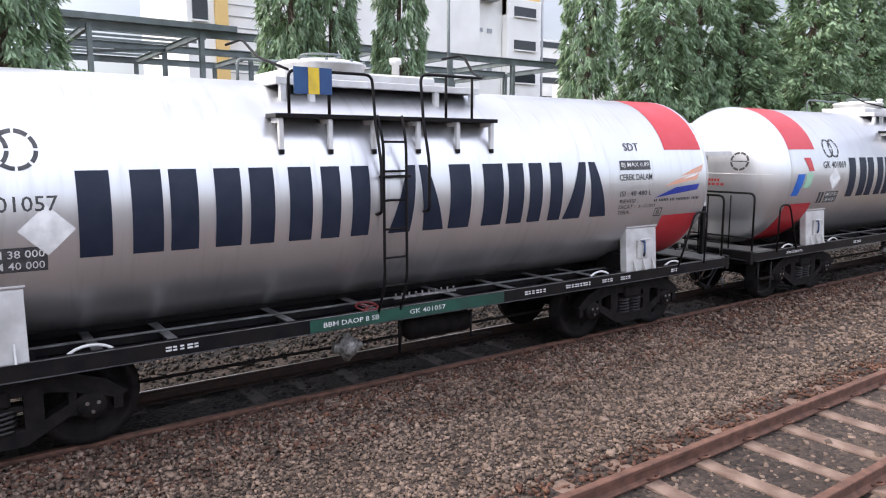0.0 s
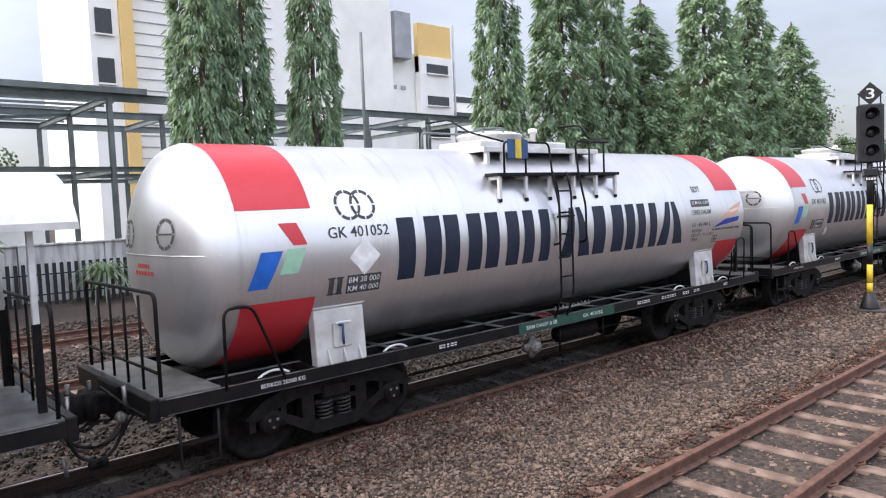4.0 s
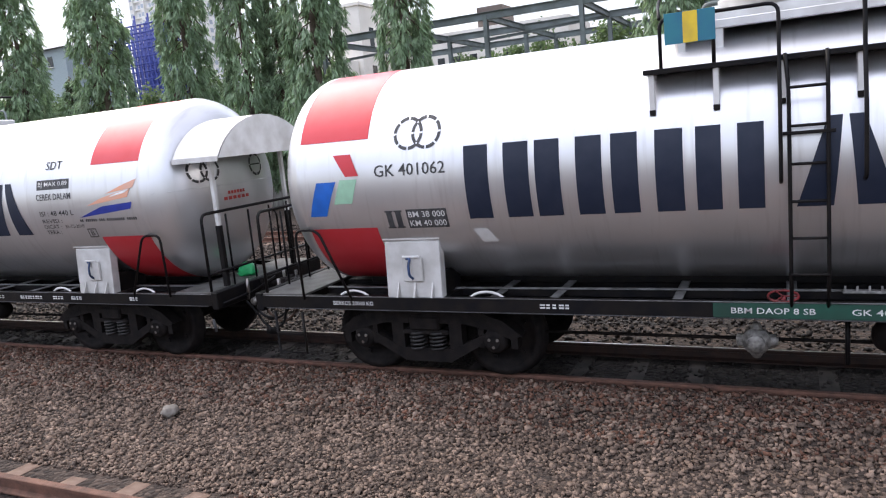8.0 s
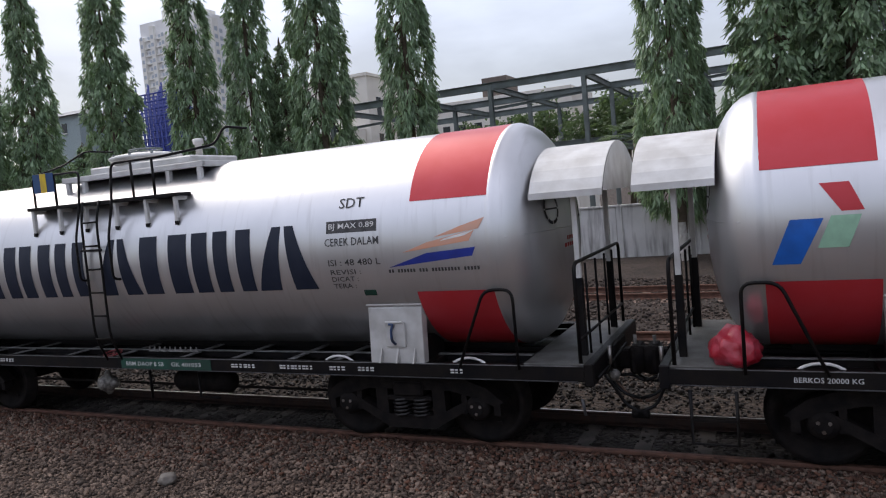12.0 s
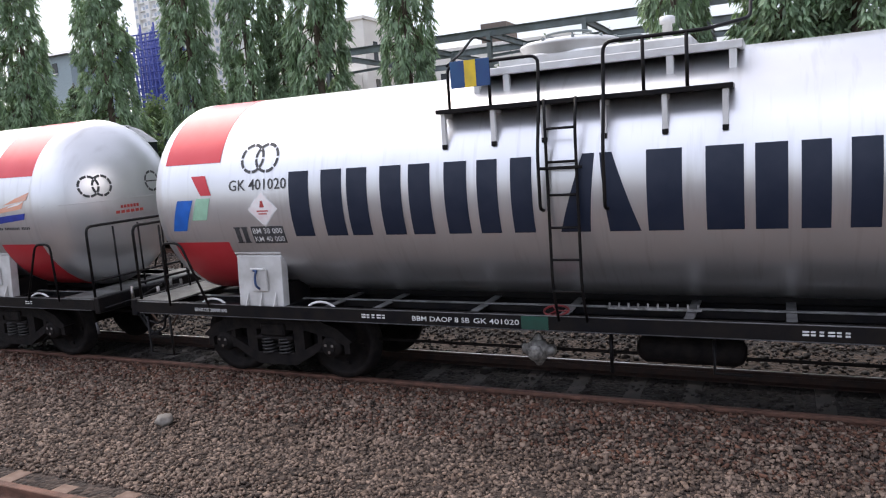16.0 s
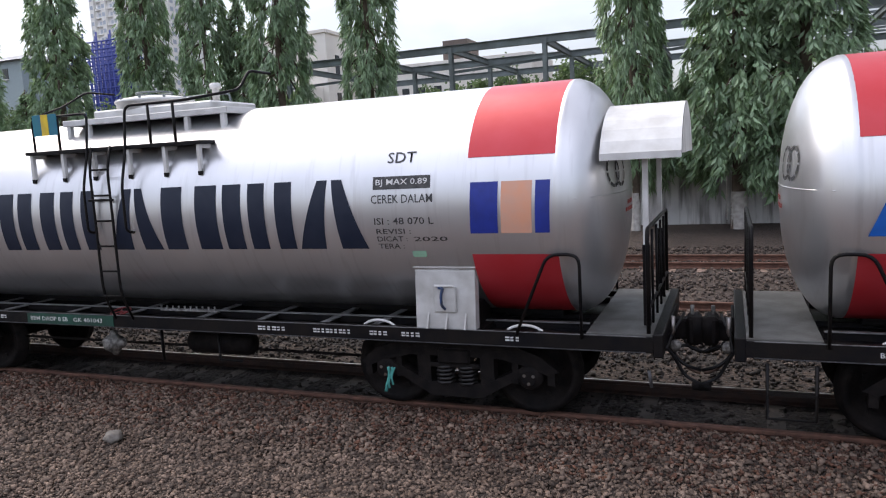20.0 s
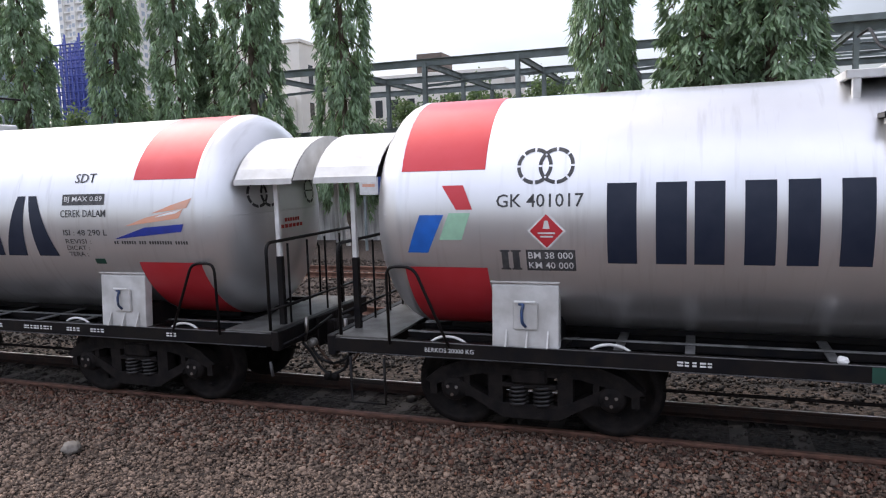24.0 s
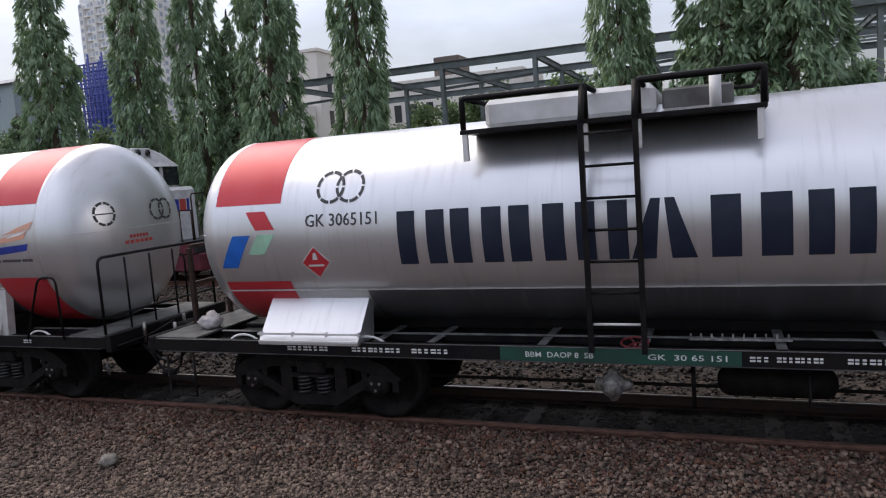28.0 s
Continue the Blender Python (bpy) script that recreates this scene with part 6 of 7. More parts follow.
def tower(az0, az1, Y, top, label):
    e = empty("apartment_tower")
    x0, x1 = ax(az0, Y), ax(az1, Y)
    block(e, x0, x1, Y, Y + 28, -0.2, top, PALEGREY)
    # bays and windows on the side that faces the tracks' far end
    for k in range(6):
        y0 = Y + 0.6 + k * 4.6
        if k % 2:
            part("bay", box(x1 + 0.01, x1 + 1.4, y0, y0 + 3.4, 0, top - (2 if k % 4 == 1 else 6)), WHITEWALL, e)
        for z in np.arange(18, top - 4, 3.2):
            xx = x1 + (1.42 if k % 2 else 0.02)
            part("window", box(xx - 0.01, xx + 0.06, y0 + 0.9, y0 + 2.6, z, z + 1.7), GREYGLASS, e)
    n = 11
    w = (x1 - x0) / n
    for k in range(n):
        if k % 2 == 0:
            part("bay", box(x0 + k * w + 0.1 * w, x0 + k * w + 0.85 * w, Y - 1.4, Y - 0.01, 0, top - (2 if k % 4 else 6)), WHITEWALL, e)
        for z in np.arange(18, top - 4, 3.2):
            yy = Y - 1.42 if k % 2 == 0 else Y - 0.02
            part("window", box(x0 + k * w + 0.25 * w, x0 + k * w + 0.70 * w, yy - 0.05, yy + 0.01, z, z + 1.5), GREYGLASS, e)
            if k % 2:
                part("balcony", box(x0 + k * w - 0.1 * w, x0 + k * w + 1.05 * w, Y - 0.9, Y - 0.08, z - 0.55, z - 0.05), WHITEWALL, e)
    block(e, x0 + 3 * w, x1 - 3 * w, Y + 4, Y + 20, top, top + 5, WHITEWALL, "roof_house")
    return tagged(e, label, "building")


# distance haze is put into these two pale tower colours
GREYGLASS = material("hazy_window", (0.52, 0.58, 0.64), 0.3)
PALEGREY = material("pale_grey_facade", (0.90, 0.90, 0.89), 0.8, 0.0, (0.86, 0.87, 0.87), 0.2)
tower(46.6, 42.4, 230, 86, "pale high-rise apartment tower with balconies")


def scaffold():
    e = empty("blue_scaffold")
    Y = 70.0
    x0, x1 = ax(48.5, Y), ax(45.0, Y)
    for z in np.arange(2.0, 19.2, 0.95):
        for yy in (Y, Y + 2, Y + 4):
            part("ledger", tube([(x0, yy, z), (x1, yy, z)], 0.11, None, 5), BLUESTEEL, e)
    for k in range(13):
        x = x0 + (x1 - x0) * k / 12
        for yy in (Y, Y + 2, Y + 4):
            part("standard", tube([(x, yy, -0.2), (x, yy, 19.2 + 1.1 * (k % 3 == 1))], 0.12, None, 5), BLUESTEEL, e)
        part("brace", tube([(x, Y, 2 + k * 1.1), (x + (x1 - x0) / 12, Y, 4 + k * 1.1)], 0.07, None, 5), BLUESTEEL, e)
    part("core", box(x0 + 1, x1 - 1, Y + 5, Y + 8, -0.2, 13.0), GREYWALL, e)
    return tagged(e, "blue steel scaffold round a building core", "scaffold")


scaffold()


def hip_house(az0, az1, Y, eave, ridge, mat, roof, label):
    e = empty("house")
    x0, x1 = ax(az0, Y), ax(az1, Y)
    block(e, x0, x1, Y, Y + 8, -0.2, eave, mat)
    bm = bmesh.new()
    o = 0.6
    a = [bm.verts.new(p) for p in ((x0 - o, Y - o, eave), (x1 + o, Y - o, eave), (x1 + o, Y + 8 + o, eave), (x0 - o, Y + 8 + o, eave))]
    b = [bm.verts.new(p) for p in ((x0 + 2.4, Y + 4, ridge), (x1 - 2.4, Y + 4, ridge))]
    for f in ((a[0], a[1], b[1], b[0]), (a[1], a[2], b[1]), (a[2], a[3], b[0], b[1]), (a[3], a[0], b[0]), (a[3], a[2], a[1], a[0])):
        bm.faces.new(f)
    part("roof", bm, roof, e)
    for k in range(3):
        win(e, x0 + 0.8 + k * (x1 - x0) / 3, x0 + 1.7 + k * (x1 - x0) / 3, Y - 0.02, eave - 2.2, eave - 0.9)
    return tagged(e, label, "house")


hip_house(55.1, 51.3, 66.0, 17.4, 18.8, TEALWALL, GREYWALL, "pale teal house with a dark hipped roof")
hip_house(-81.2, -82.6, 24.0, 4.6, 8.0, WHITEWALL, GREYWALL, "small white house with a grey roof far along the line")


def cream_building():
    e = empty("cream_building")
    Y = 58.0
    x0, x1 = ax(37.2, Y), ax(30.6, Y)
    block(e, x0, x1, Y, Y + 12, -0.2, 14.2, CREAMWALL)
    block(e, x0 - 0.15, x1 + 0.15, Y - 0.15, Y + 12.1, 14.2, 14.5, CREAMWALL, "roof_slab")
    for k in range(6):
        for z in (8.6, 11.6):
            win(e, x0 + 0.9 + k * 1.25, x0 + 1.35 + k * 1.25, Y - 0.02, z, z + 1.5, CREAMWALL)
    for k in range(5):
        y0 = Y + 1.5 + k * 2.0
        part("side_window", box(x1 + 0.001, x1 + 0.02, y0, y0 + 0.8, 10.6, 12.4), DARKWIN, e)
        part("side_window", box(x1 + 0.001, x1 + 0.02, y0, y0 + 0.8, 7.4, 9.0), DARKWIN, e)
    block(e, x0, x1 - 0.5, Y - 3, Y - 0.1, -0.2, 9.4, CREAMWALL, "lower_wing")
    for k in range(3):
        win(e, x0 + 0.8 + k * 1.4, x0 + 1.5 + k * 1.4, Y - 3.02, 7.2, 8.6, CREAMWALL)
    return tagged(e, "cream flat-roofed building with small windows", "building")


cream_building()


def roof_box():
    e = empty("low_house")
    Y = 62.0
    block(e, ax(26, Y), ax(15, Y), Y, Y + 8, -0.2, 11.2, CREAMWALL)
    block(e, ax(22.05, Y), ax(20.1, Y), Y + 1, Y + 4, 11.2, 13.05, BROWNBOX, "roof_tank_house")
    for k in range(8):
        win(e, ax(25, Y) + k * 1.6, ax(25, Y) + k * 1.6 + 0.7, Y - 0.02, 7.4, 9.0, CREAMWALL)
    return tagged(e, "low pale house with a brown box on its roof", "house")


BROWNBOX = material("brown_render", (0.17, 0.14, 0.12), 0.85)
roof_box()


def wall_house():
    """Low white building that stands against the far side of the wall."""
    e = empty("depot_building")
    block(e, -3.2, 2.6, 26.2, 30, -0.2, 3.9, WHITEWALL)
    block(e, -3.4, 2.8, 26.0, 30.1, 3.9, 4.05, GREYWALL, "roof_slab")
    bm = bmesh.new()
    prof = [(3.55, -0.2), (5.95, -0.2), (5.95, 3.05), (5.75, 3.25), (3.75, 3.40), (3.55, 3.25)]
    q = [[bm.verts.new((x, y, z)) for x, z in prof] for y in (25.9, 29.5)]
    bm.faces.new(q[0]), bm.faces.new(q[1][::-1])
    for i in range(6):
        bm.faces.new((q[0][i], q[0][(i + 1) % 6], q[1][(i + 1) % 6], q[1][i]))
    bmesh.ops.recalc_face_normals(bm, faces=bm.faces[:])
    part("shed_wall", bm, WHITEWALL, e)
    win(e, 0.6, 1.4, 26.18, 2.4, 3.0)
    win(e, 4.36, 4.72, 25.88, 2.52, 2.78)
    win(e, 4.78, 5.04, 25.88, 2.52, 2.78)
    return tagged(e, "low white depot building behind the wall", "building")


wall_house()


def picket_fence():
    e = empty("picket_fence")
    x = 3.75
    while x < 9.4:
        part("picket", box(x, x + 0.10, 23.8, 23.85, -0.12, 1.2, None, 0.006), SIGNALBLACK, e)
        x += 0.205
    for z in (0.25, 0.85):
        part("fence_rail", box(3.7, 9.5, 23.852, 23.89, z, z + 0.04), SIGNALBLACK, e)
    return tagged(e, "black picket fence before the whitewashed wall", "fence")


picket_fence()


def fan_shrub(x, y, z):
    """Small bush of arching strap leaves."""
    e = empty("shrub", pose(x, y, z))
    rng = random.Random(8)
    bm = bmesh.new()
    for k in range(70):
        a, up, L = rng.uniform(0, math.tau), rng.uniform(0.5, 1.5), rng.uniform(0.7, 1.25)
        d = Vector((math.cos(a), math.sin(a), 0))
        sd = Vector((-math.sin(a), math.cos(a), 0)) * 0.035
        pts = [d * (L * t * 0.9) + Vector((0, 0, 0.9 + up * t - 1.5 * t * t)) for t in (0, 0.35, 0.7, 1.0)]
        rows = [(bm.verts.new(p + sd * w), bm.verts.new(p - sd * w)) for p, w in zip(pts, (0.6, 1.0, 0.8, 0.1))]
        for p, q in zip(rows, rows[1:]):
            bm.faces.new((p[0], q[0], q[1], p[1]))
    part("leaves", bm, LEAF, e)
    part("stem", tube([(0, 0, -0.1), (0.03, 0, 0.95)], 0.06, None, 7), BARK, e)
    return tagged(e, "small shrub with arching strap leaves by the fence", "shrub")


fan_shrub(6.9, 23.3, -0.08)


def fan_palm(x, y, tall):
    """Palm with fans of stiff pointed leaflets on long stalks."""
    e = empty("fan_palm", pose(x, y, -0.1))
    rng = random.Random(21)
    part("trunk", tube([(0, 0, -0.2), (0.05, 0.02, tall * 0.45), (0, 0, tall * 0.72)], 0.10, None, 9), BARK, e)
    for k in range(13):
        a, up = k * 2.4, rng.uniform(-0.15, 0.95)
        d = Vector((math.cos(a) * math.cos(up), math.sin(a) * math.cos(up), math.sin(up)))
        root = Vector((0, 0, tall * 0.70))
        hub = root + d * rng.uniform(0.7, 1.0)
        bm = tube([root, hub], 0.014, None, 5)
        side = d.cross(Vector((0, 0, 1))).normalized()
        for j in range(15):
            b = radians(-85 + 170 * j / 14)
            v = d * math.cos(b) + side * math.sin(b)
            tip = hub + v * rng.uniform(0.62, 0.85) - Vector((0, 0, 0.16))
            mid = hub + v * 0.38
            w = v.cross(d.cross(side)).normalized() * 0.028
            vs = [bm.verts.new(p) for p in (hub, mid + w, tip, mid - w)]
            bm.faces.new(vs)
        part("frond", bm, LEAFDARK, e)
    return tagged(e, "fan palm with stiff pointed leaflets behind the wall", "palm")


fan_palm(-4.75, 27.5, 6.0)


def pole():
    e = empty("steel_pole", pose(*far(-36.45, 27.0), 0))
    part("shaft", tube([(0, 0, -0.3), (0, 0, 7.0), (0, 0, 10.35)], 0.075, None, 8), STEELGREEN, e)
    part("pole_base", lathe([(-0.3, 0.12), (2.0, 0.11), (2.05, 0.08)], "z", 10), STEELGREEN, e)
    return tagged(e, "slim dark steel pole behind the wall", "pole")


pole()


# ---- station sign ----
def station_sign():
    e = empty("station_sign", pose(0, 22.0, 0))
    part("board", box(-10.03, -7.55, -0.05, 0.05, 1.78, 2.40, None, 0.01), SIGNBLUE, e, "blue name board")
    part("white_panel", box(-10.72, -10.035, -0.05, 0.05, 1.78, 2.40, None, 0.01), CABWHITE, e)
    part("emblem_bar", box(-10.6, -10.15, -0.056, -0.051, 2.05, 2.15), ORANGE, e)
    part("name", lettering("SURABAYA GUBENG", 1.95, 0.17, lambda u, v: Vector((-9.9 + u, -0.056, 2.14 + v))), PALE, e, "white raised letters")
    part("height_note", lettering("+5 M", 0.36, 0.12, lambda u, v: Vector((-9.9 + u, -0.056, 1.90 + v))), PALE, e)
    for x in (-10.6, -9.3, -7.8):
        part("leg", box(x - 0.04, x + 0.04, 0.052, 0.13, -0.2, 2.4, None, 0.006), STEELGREEN, e)
    return tagged(e, "blue station name board on steel legs", "station sign")


station_sign()


# ---- signals ----
def signal(x, y, top, label, post=True, digit=""):
    e = empty("railway_signal", pose(x, y, -0.16, 0, 0, -62))
    k = top / 4.6
    if post:
        part("base_block", box(-0.32, 0.32, -0.25, 0.25, 0, 0.07, None, 0.02), DARKSLEEPER, e)
        part("base_cone", lathe([(0.06, 0.20), (0.10, 0.20), (0.42, 0.09), (0.44, 0.0)], "z", 10), SIGNALBLACK, e)
    bands = ((0.42, 0.62, YELLOW), (0.62, 1.02, YELLOW), (1.02, 1.45, SIGNALBLACK), (1.45, 2.3, YELLOW), (2.3, top - 1.6, SIGNALBLACK))
    for z0, z1, mt in bands:
        part("mast_band", tube([(0, 0, z0 if post or z0 > 0.5 else 0), (0, 0, z1)], 0.062, None, 10), mt if post else SIGNALBLACK, e)
    z0, z1 = top - 1.65, top - 0.42
    hd = part("signal_head", box(-0.24, 0.24, -0.10, 0.10, z0, z1, None, 0.03), SIGNALBLACK, e)
    for i in range(3):
        z = z1 - 0.22 - i * 0.38
        b = bmesh.new()
        n = 10
        prev = None
        for j in range(n + 1):
            a = -0.35 + (math.pi + 0.7) * j / n
            q = [b.verts.new((0.13 * math.cos(a), -0.10 - d, z + 0.13 * math.sin(a))) for d in (0, 0.20)]
            if prev:
                b.faces.new((prev[0], q[0], q[1], prev[1]))
            prev = q
        part("lamp_hood", b, SIGNALBLACK, hd)
        part("lens", lathe([(-0.13, 0.0), (-0.125, 0.06), (-0.10, 0.105), (-0.098, 0.0)], "y", 14), DARKWIN, hd, m=pose(0, 0, z))
    if digit:
        d = bmesh.new()
        vs = [[d.verts.new((px, yy, top - 0.20 + pz)) for px, pz in ((0, -0.24), (0.24, 0), (0, 0.24), (-0.24, 0))] for yy in (-0.05, -0.03)]
        d.faces.new(vs[0]), d.faces.new(vs[1][::-1])
        for i in range(4):
            d.faces.new((vs[0][i], vs[1][i], vs[1][(i + 1) % 4], vs[0][(i + 1) % 4]))
        sp = part("number_diamond", d, SIGNALBLACK, e)
        part("digit", lettering(digit, 0.16, 0.22, lambda u, v: Vector((-0.08 + u, -0.054, top - 0.31 + v))), PALE, sp)
        part("diamond_bracket", tube([(-0.2, 0.0, z1), (-0.2, 0, top - 0.2)], 0.014, tube([(0.2, 0.0, z1), (0.2, 0, top - 0.2)], 0.014, None, 6), 6), SIGNALBLACK, sp)
    part("side_frame", tube(bend([(0.06, 0.05, z0 - 0.1), (0.40, 0.05, z0 - 0.1), (0.40, 0.05, z1 - 0.3)], 0.05), 0.015, None, 6), SIGNALBLACK, e)
    part("rear_ladder", tube([(0.30, 0.22, 2.3), (0.30, 0.22, z1)], 0.014, tube([(0.02, 0.22, 2.3), (0.02, 0.22, z1)], 0.014, None, 6), 6), SIGNALBLACK, e)
    part("cable_box", box(-0.13, 0.13, -0.10, 0.10, z0 - 0.28, z0 - 0.12, None, 0.02), SIGNALBLACK, e)
    part("plate", box(-0.11, 0.11, -0.085, -0.07, z0 - 0.38, z0 - 0.29), SIGNALBLACK, e)
    for i in range(4):
        part("plate_bar", box(-0.09 + i * 0.05, -0.055 + i * 0.05, -0.09, -0.0855, z0 - 0.36, z0 - 0.31), PALE, e)
    return tagged(e, label, "railway signal")


signal(17.0, 5.33, 4.83, "black three-lamp railway signal on a yellow-black post", True, "3")
signal(17.2, 9.95, 4.1, "black railway signal beyond the train", False)


# ---- locomotive on the far track ----
def locomotive():
    e = empty("locomotive")
    # x = 0 at the front of the cab roof lamps; body runs back to the left, short hood to the right
    part("underframe", box(-11.5, 2.9, -1.25, 1.25, 0.85, 1.15, None, 0.02), SIGNALBLACK, e)
    part("short_hood", box(0.35, 1.45, -0.72, 0.72, 0.95, 2.72, None, 0.10), LOCOWHITE, e, "white short hood")
    cabb = part("cab", box(-2.1, 0.34, -1.30, 1.30, 1.15, 3.40, None, 0.05), LOCOWHITE, e)
    bm = bmesh.new()
    prof = [(-1.30, 3.38), (-0.95, 3.80), (-0.4, 3.96), (0.4, 3.96), (0.95, 3.80), (1.30, 3.38)]
    a = [bm.verts.new((-2.15, y, z)) for y, z in prof]
    b = [bm.verts.new((0.40 if z < 3.5 else 0.06, y, z)) for y, z in prof]
    for i in range(6):
        bm.faces.new((a[i], a[(i + 1) % 6], b[(i + 1) % 6], b[i]))
    bm.faces.new(a), bm.faces.new(b)
    bmesh.ops.recalc_face_normals(bm, faces=bm.faces[:])
    part("cab_roof", bm, LOCOWHITE, e)
    part("windscreen", box(0.345, 0.365, -0.25, 0.46, 2.80, 3.37), GLASS, cabb)
    part("windscreen", box(0.345, 0.365, 0.62, 1.26, 2.80, 3.37), GLASS, cabb)
    part("side_window", box(-0.75, 0.10, -1.325, -1.305, 2.5, 3.15), GLASS, cabb)
    part("side_window", box(-1.8, -0.95, -1.325, -1.305, 2.5, 3.15), GLASS, cabb)
    hl = part("headlamp_box", box(0.05, 0.22, -0.36, 0.36, 3.66, 3.95, None, 0.03), LOCOWHITE, e)
    for y in (-0.19, 0.19):
        part("headlamp", lathe([(0.55, 0.0), (0.55, 0.09), (0.57, 0.11), (0.575, 0.0)], "x", 14), GLASS, hl, m=pose(-0.33, y, 3.8))
    part("long_hood", box(-11.0, -2.11, -0.80, 0.80, 1.15, 3.45, None, 0.10), LOCOWHITE, e)
    part("side_stripe", box(-11.2, 2.8, -1.262, -1.252, 0.86, 1.14), MAROON, e)
    part("skirt", box(2.0, 2.95, -1.2, 1.2, 0.35, 0.849, None, 0.03), MAROON, e)
    for y0, y1, c in ((-0.36, -0.10, DEEPBLUE), (-0.06, 0.20, REDTEXT), (0.24, 0.34, DEEPBLUE)):
        part("emblem_block", box(1.452, 1.458, y0, y1, 2.02, 2.36), c, e)
    for x in (0.6, 1.5, 2.4, 2.8):
        part("hand_post", tube([(x, -1.2, 1.15), (x, -1.2, 2.05)], 0.02, None, 6), RAILBAR, e)
    part("handrail", tube([(0.5, -1.2, 2.05), (2.8, -1.2, 2.05)], 0.02, None, 6), RAILBAR, e)
    part("end_rail", tube(bend([(2.85, -1.2, 1.15), (2.85, -1.2, 2.5), (2.85, -0.6, 2.5)], 0.1), 0.02, None, 6), RAILBAR, e)
    for bx in (-8.6, -0.2):
        bg_ = part("bogie_frame", box(bx - 1.7, bx + 1.7, -1.05, 1.05, 0.5, 0.84, None, 0.04), GRIME, e)
        for k in (-1.35, 0, 1.35):
            part("wheelset", lathe([(-0.63, 0.0), (-0.63, 0.45), (-0.5, 0.455), (-0.5, 0.07), (0.5, 0.07), (0.5, 0.455), (0.63, 0.45), (0.63, 0.0)], "y", 20), GRIME, bg_, m=pose(bx + k, 0, 0.457))
    return tagged(e, "white diesel locomotive with a maroon stripe", "locomotive")


LOCO = locomotive()


# ---- small loose things ----
def lump(name, m, size, mat, seed, label, cat, flat=0.7, crumple=0.10):
    """A rounded stone, or with more crumple a knotted bag."""
    bm = bmesh.new()
    bmesh.ops.create_icosphere(bm, subdivisions=3, radius=1)
    for v in bm.verts:
        k = 1 + 0.22 * noise.noise(v.co * 1.6 + Vector((seed, 0, 0))) + crumple * noise.noise(v.co * 5 + Vector((0, seed, 0)))
        if crumple > 0.15 and v.co.z > 0.86:
            k += (v.co.z - 0.86) * 2.6
        v.co = Vector((v.co.x * size * k, v.co.y * size * k, (v.co.z * flat * k + flat * 0.75) * size))
    return tagged(part(name, bm, mat, None, "", True, m), label, cat)


PALESTONE = material("pale_limestone", (0.22, 0.20, 0.175), 0.9, 0.0, (0.16, 0.14, 0.12), 20, 0.4, 60)
lump("pale_rock", pose(-5.95, 5.33, -0.15), 0.095, PALESTONE, 2, "single pale rounded rock on the ballast", "rock")
REDBAG = material("red_plastic_bag", (0.34, 0.008, 0.022), 0.28, 0.0, (0.46, 0.07, 0.10), 9, 0.8, 18)
GREENBAG = material("green_plastic_bag", (0.03, 0.42, 0.14), 0.35, 0.0, (0.02, 0.3, 0.1), 9, 0.6, 25)
GREYBAG = material("pale_plastic_bag", (0.5, 0.46, 0.46), 0.4, 0.0, (0.30, 0.27, 0.27), 9, 0.6, 25)
RAGTEAL = material("teal_rag_cloth", (0.06, 0.30, 0.27), 0.8, 0.0, (0.03, 0.17, 0.15), 20, 0.5, 60)


def rag(mat, label, long):
    """A limp strip of cloth hung over an edge."""
    bm = bmesh.new()
    for k in range(3):
        pts = [(0.03 * k + 0.015 * math.sin(i + k), -0.02 - 0.01 * i, -long * i / 5 * (1 - 0.15 * k)) for i in range(6)]
        tube(pts, 0.016 - 0.003 * k, bm, 6)
    return tagged(part("rag", bm, mat), label, "rag")


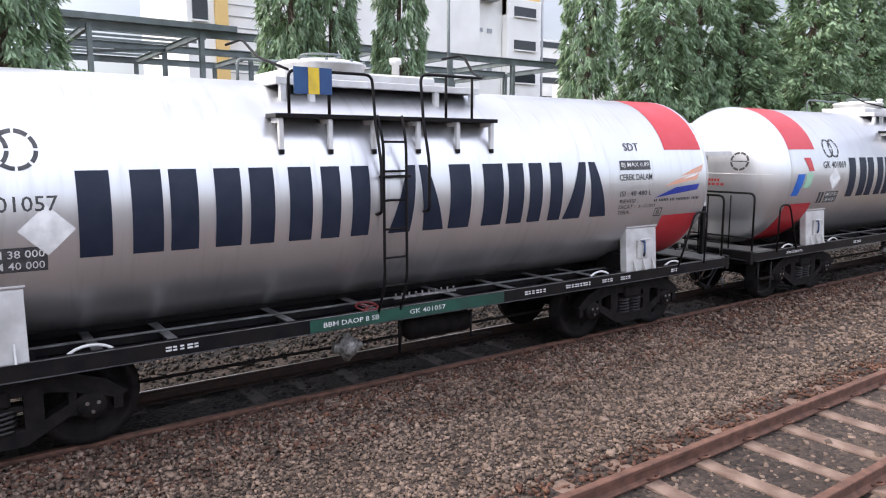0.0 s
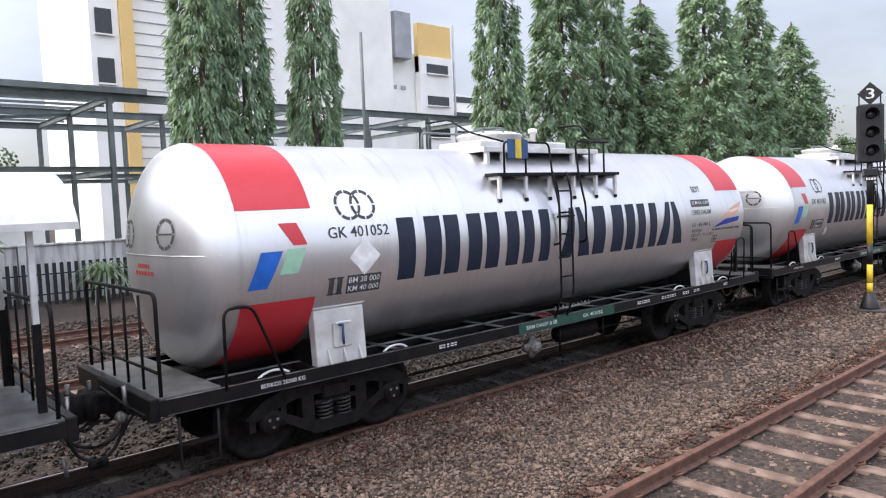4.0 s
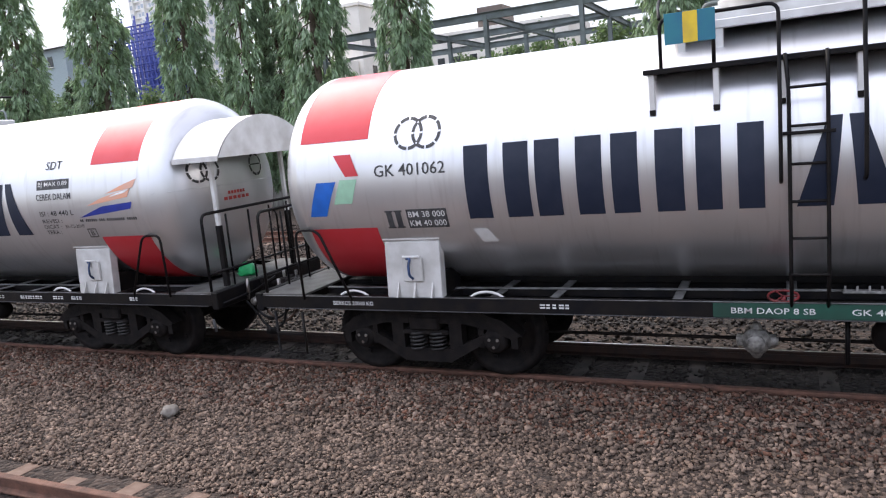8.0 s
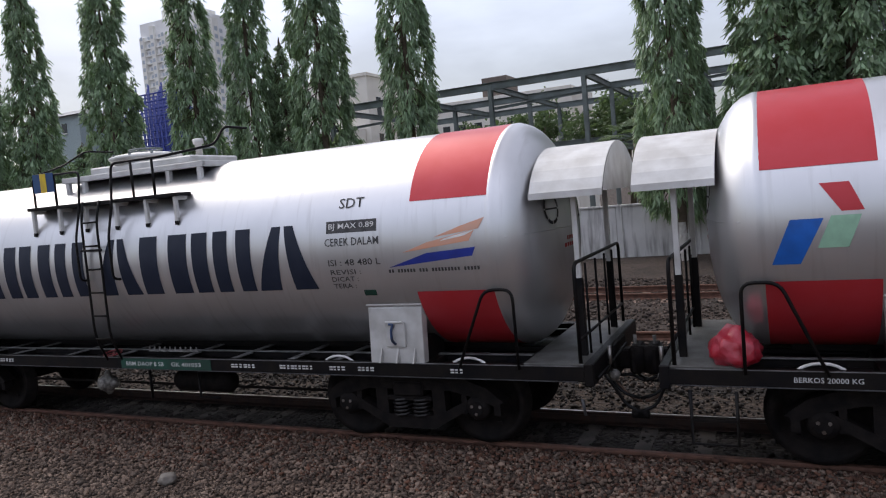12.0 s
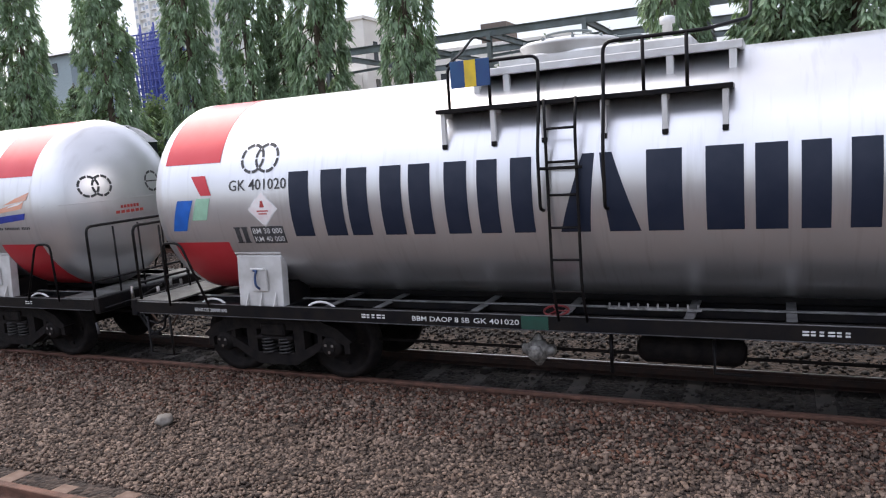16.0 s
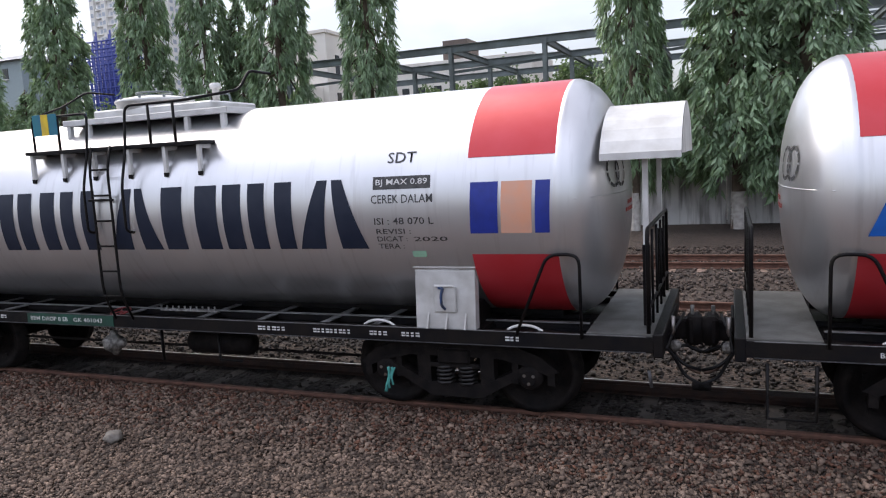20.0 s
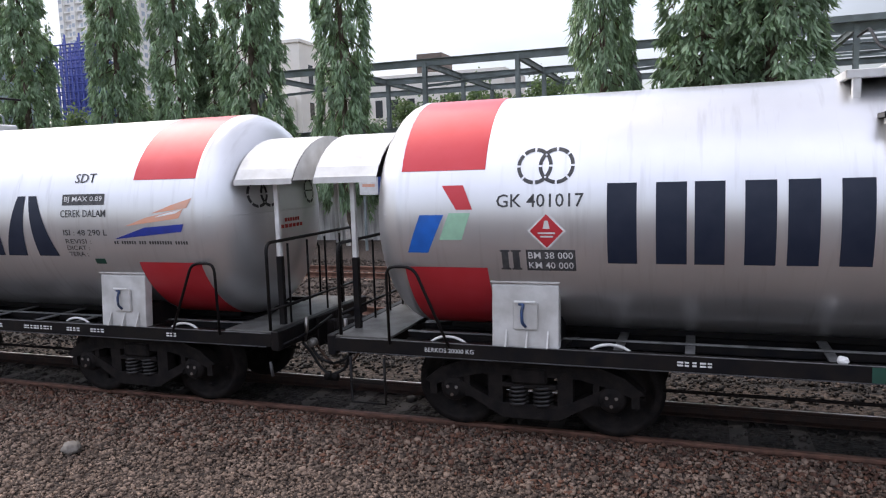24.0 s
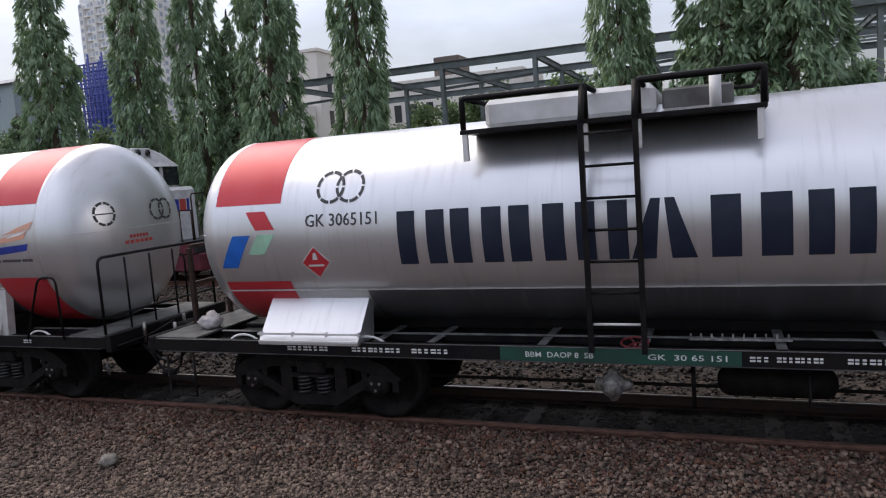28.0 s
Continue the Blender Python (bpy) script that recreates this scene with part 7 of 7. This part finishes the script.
BAGS = [(rag(RAGTEAL, "teal cloth rag hung on the bogie", 0.24), 7, (3.14, -1.13, 0.48)),
        (lump("plastic_bag", pose(0, 0, 0), 0.045, WHITEPLATE, 9, "white crumpled paper on the wagon frame", "litter", 0.8), 9, (-1.21, -1.06, 0.872)),
        (lump("plastic_bag", pose(0, 0, 0), 0.20, REDBAG, 5, "red knotted plastic bag on the end platform", "plastic bag", 0.8, 0.34), 5, (-5.14, -0.95, 0.90)),
        (lump("plastic_bag", pose(0, 0, 0), 0.12, GREENBAG, 6, "green knotted plastic bag on the end platform", "plastic bag", 0.7, 0.34), 2, (5.42, -0.1, 0.90)),
        (lump("plastic_bag", pose(0, 0, 0), 0.14, GREYBAG, 7, "pale crumpled plastic bag on the end platform", "plastic bag", 0.65, 0.40), 10, (-5.25, -0.6, 0.90))]


# ---- what moves ----
def motions():
    """The train rolls along its track; the locomotive creeps the other way."""
    ts = [v[0] for v in VIEW]
    ss = [v[4] for v in VIEW]
    for n, w in enumerate(WAGONS):
        walk(w, [(t, pose(s + n * PITCH, TRACK_Y, 0)) for t, s in zip(ts, ss)])
    for bag, n, (x, y, z) in BAGS:
        walk(bag, [(t, pose(s + n * PITCH + x * STRETCH, TRACK_Y + y * NARROW, (z + 0.042) * STRETCH)) for t, s in zip(ts, ss)])
    # wheels: a row for every 0.55 m of travel
    dist = np.arange(ss[0], ss[-1], -0.55)
    when = np.interp(-dist, [-s for s in ss], ts)
    turns = [(float(t), math.degrees((d - ss[0]) / WHEEL)) for t, d in zip(when, dist)] + [(ts[-1], math.degrees((ss[-1] - ss[0]) / WHEEL))]
    rows = []
    for t, a in turns:
        if not rows or frame(t) > frame(rows[-1][0]):
            rows.append((t, a))
    for w in WAGONS:
        for b in w.children:
            if b.name.startswith("bogie"):
                for o in b.children:
                    if o.name.startswith("wheelset"):
                        x = o.matrix_basis.translation.x
                        walk(o, [(t, pose(x, 0, WHEEL, 0, a, 0)) for t, a in rows])
    walk(LOCO, [(0.0, pose(-23.6, 17.10, 0)), (11.0, pose(-20.75, 17.10, 0)), (28.0, pose(-16.4, 17.10, 0))])


motions()
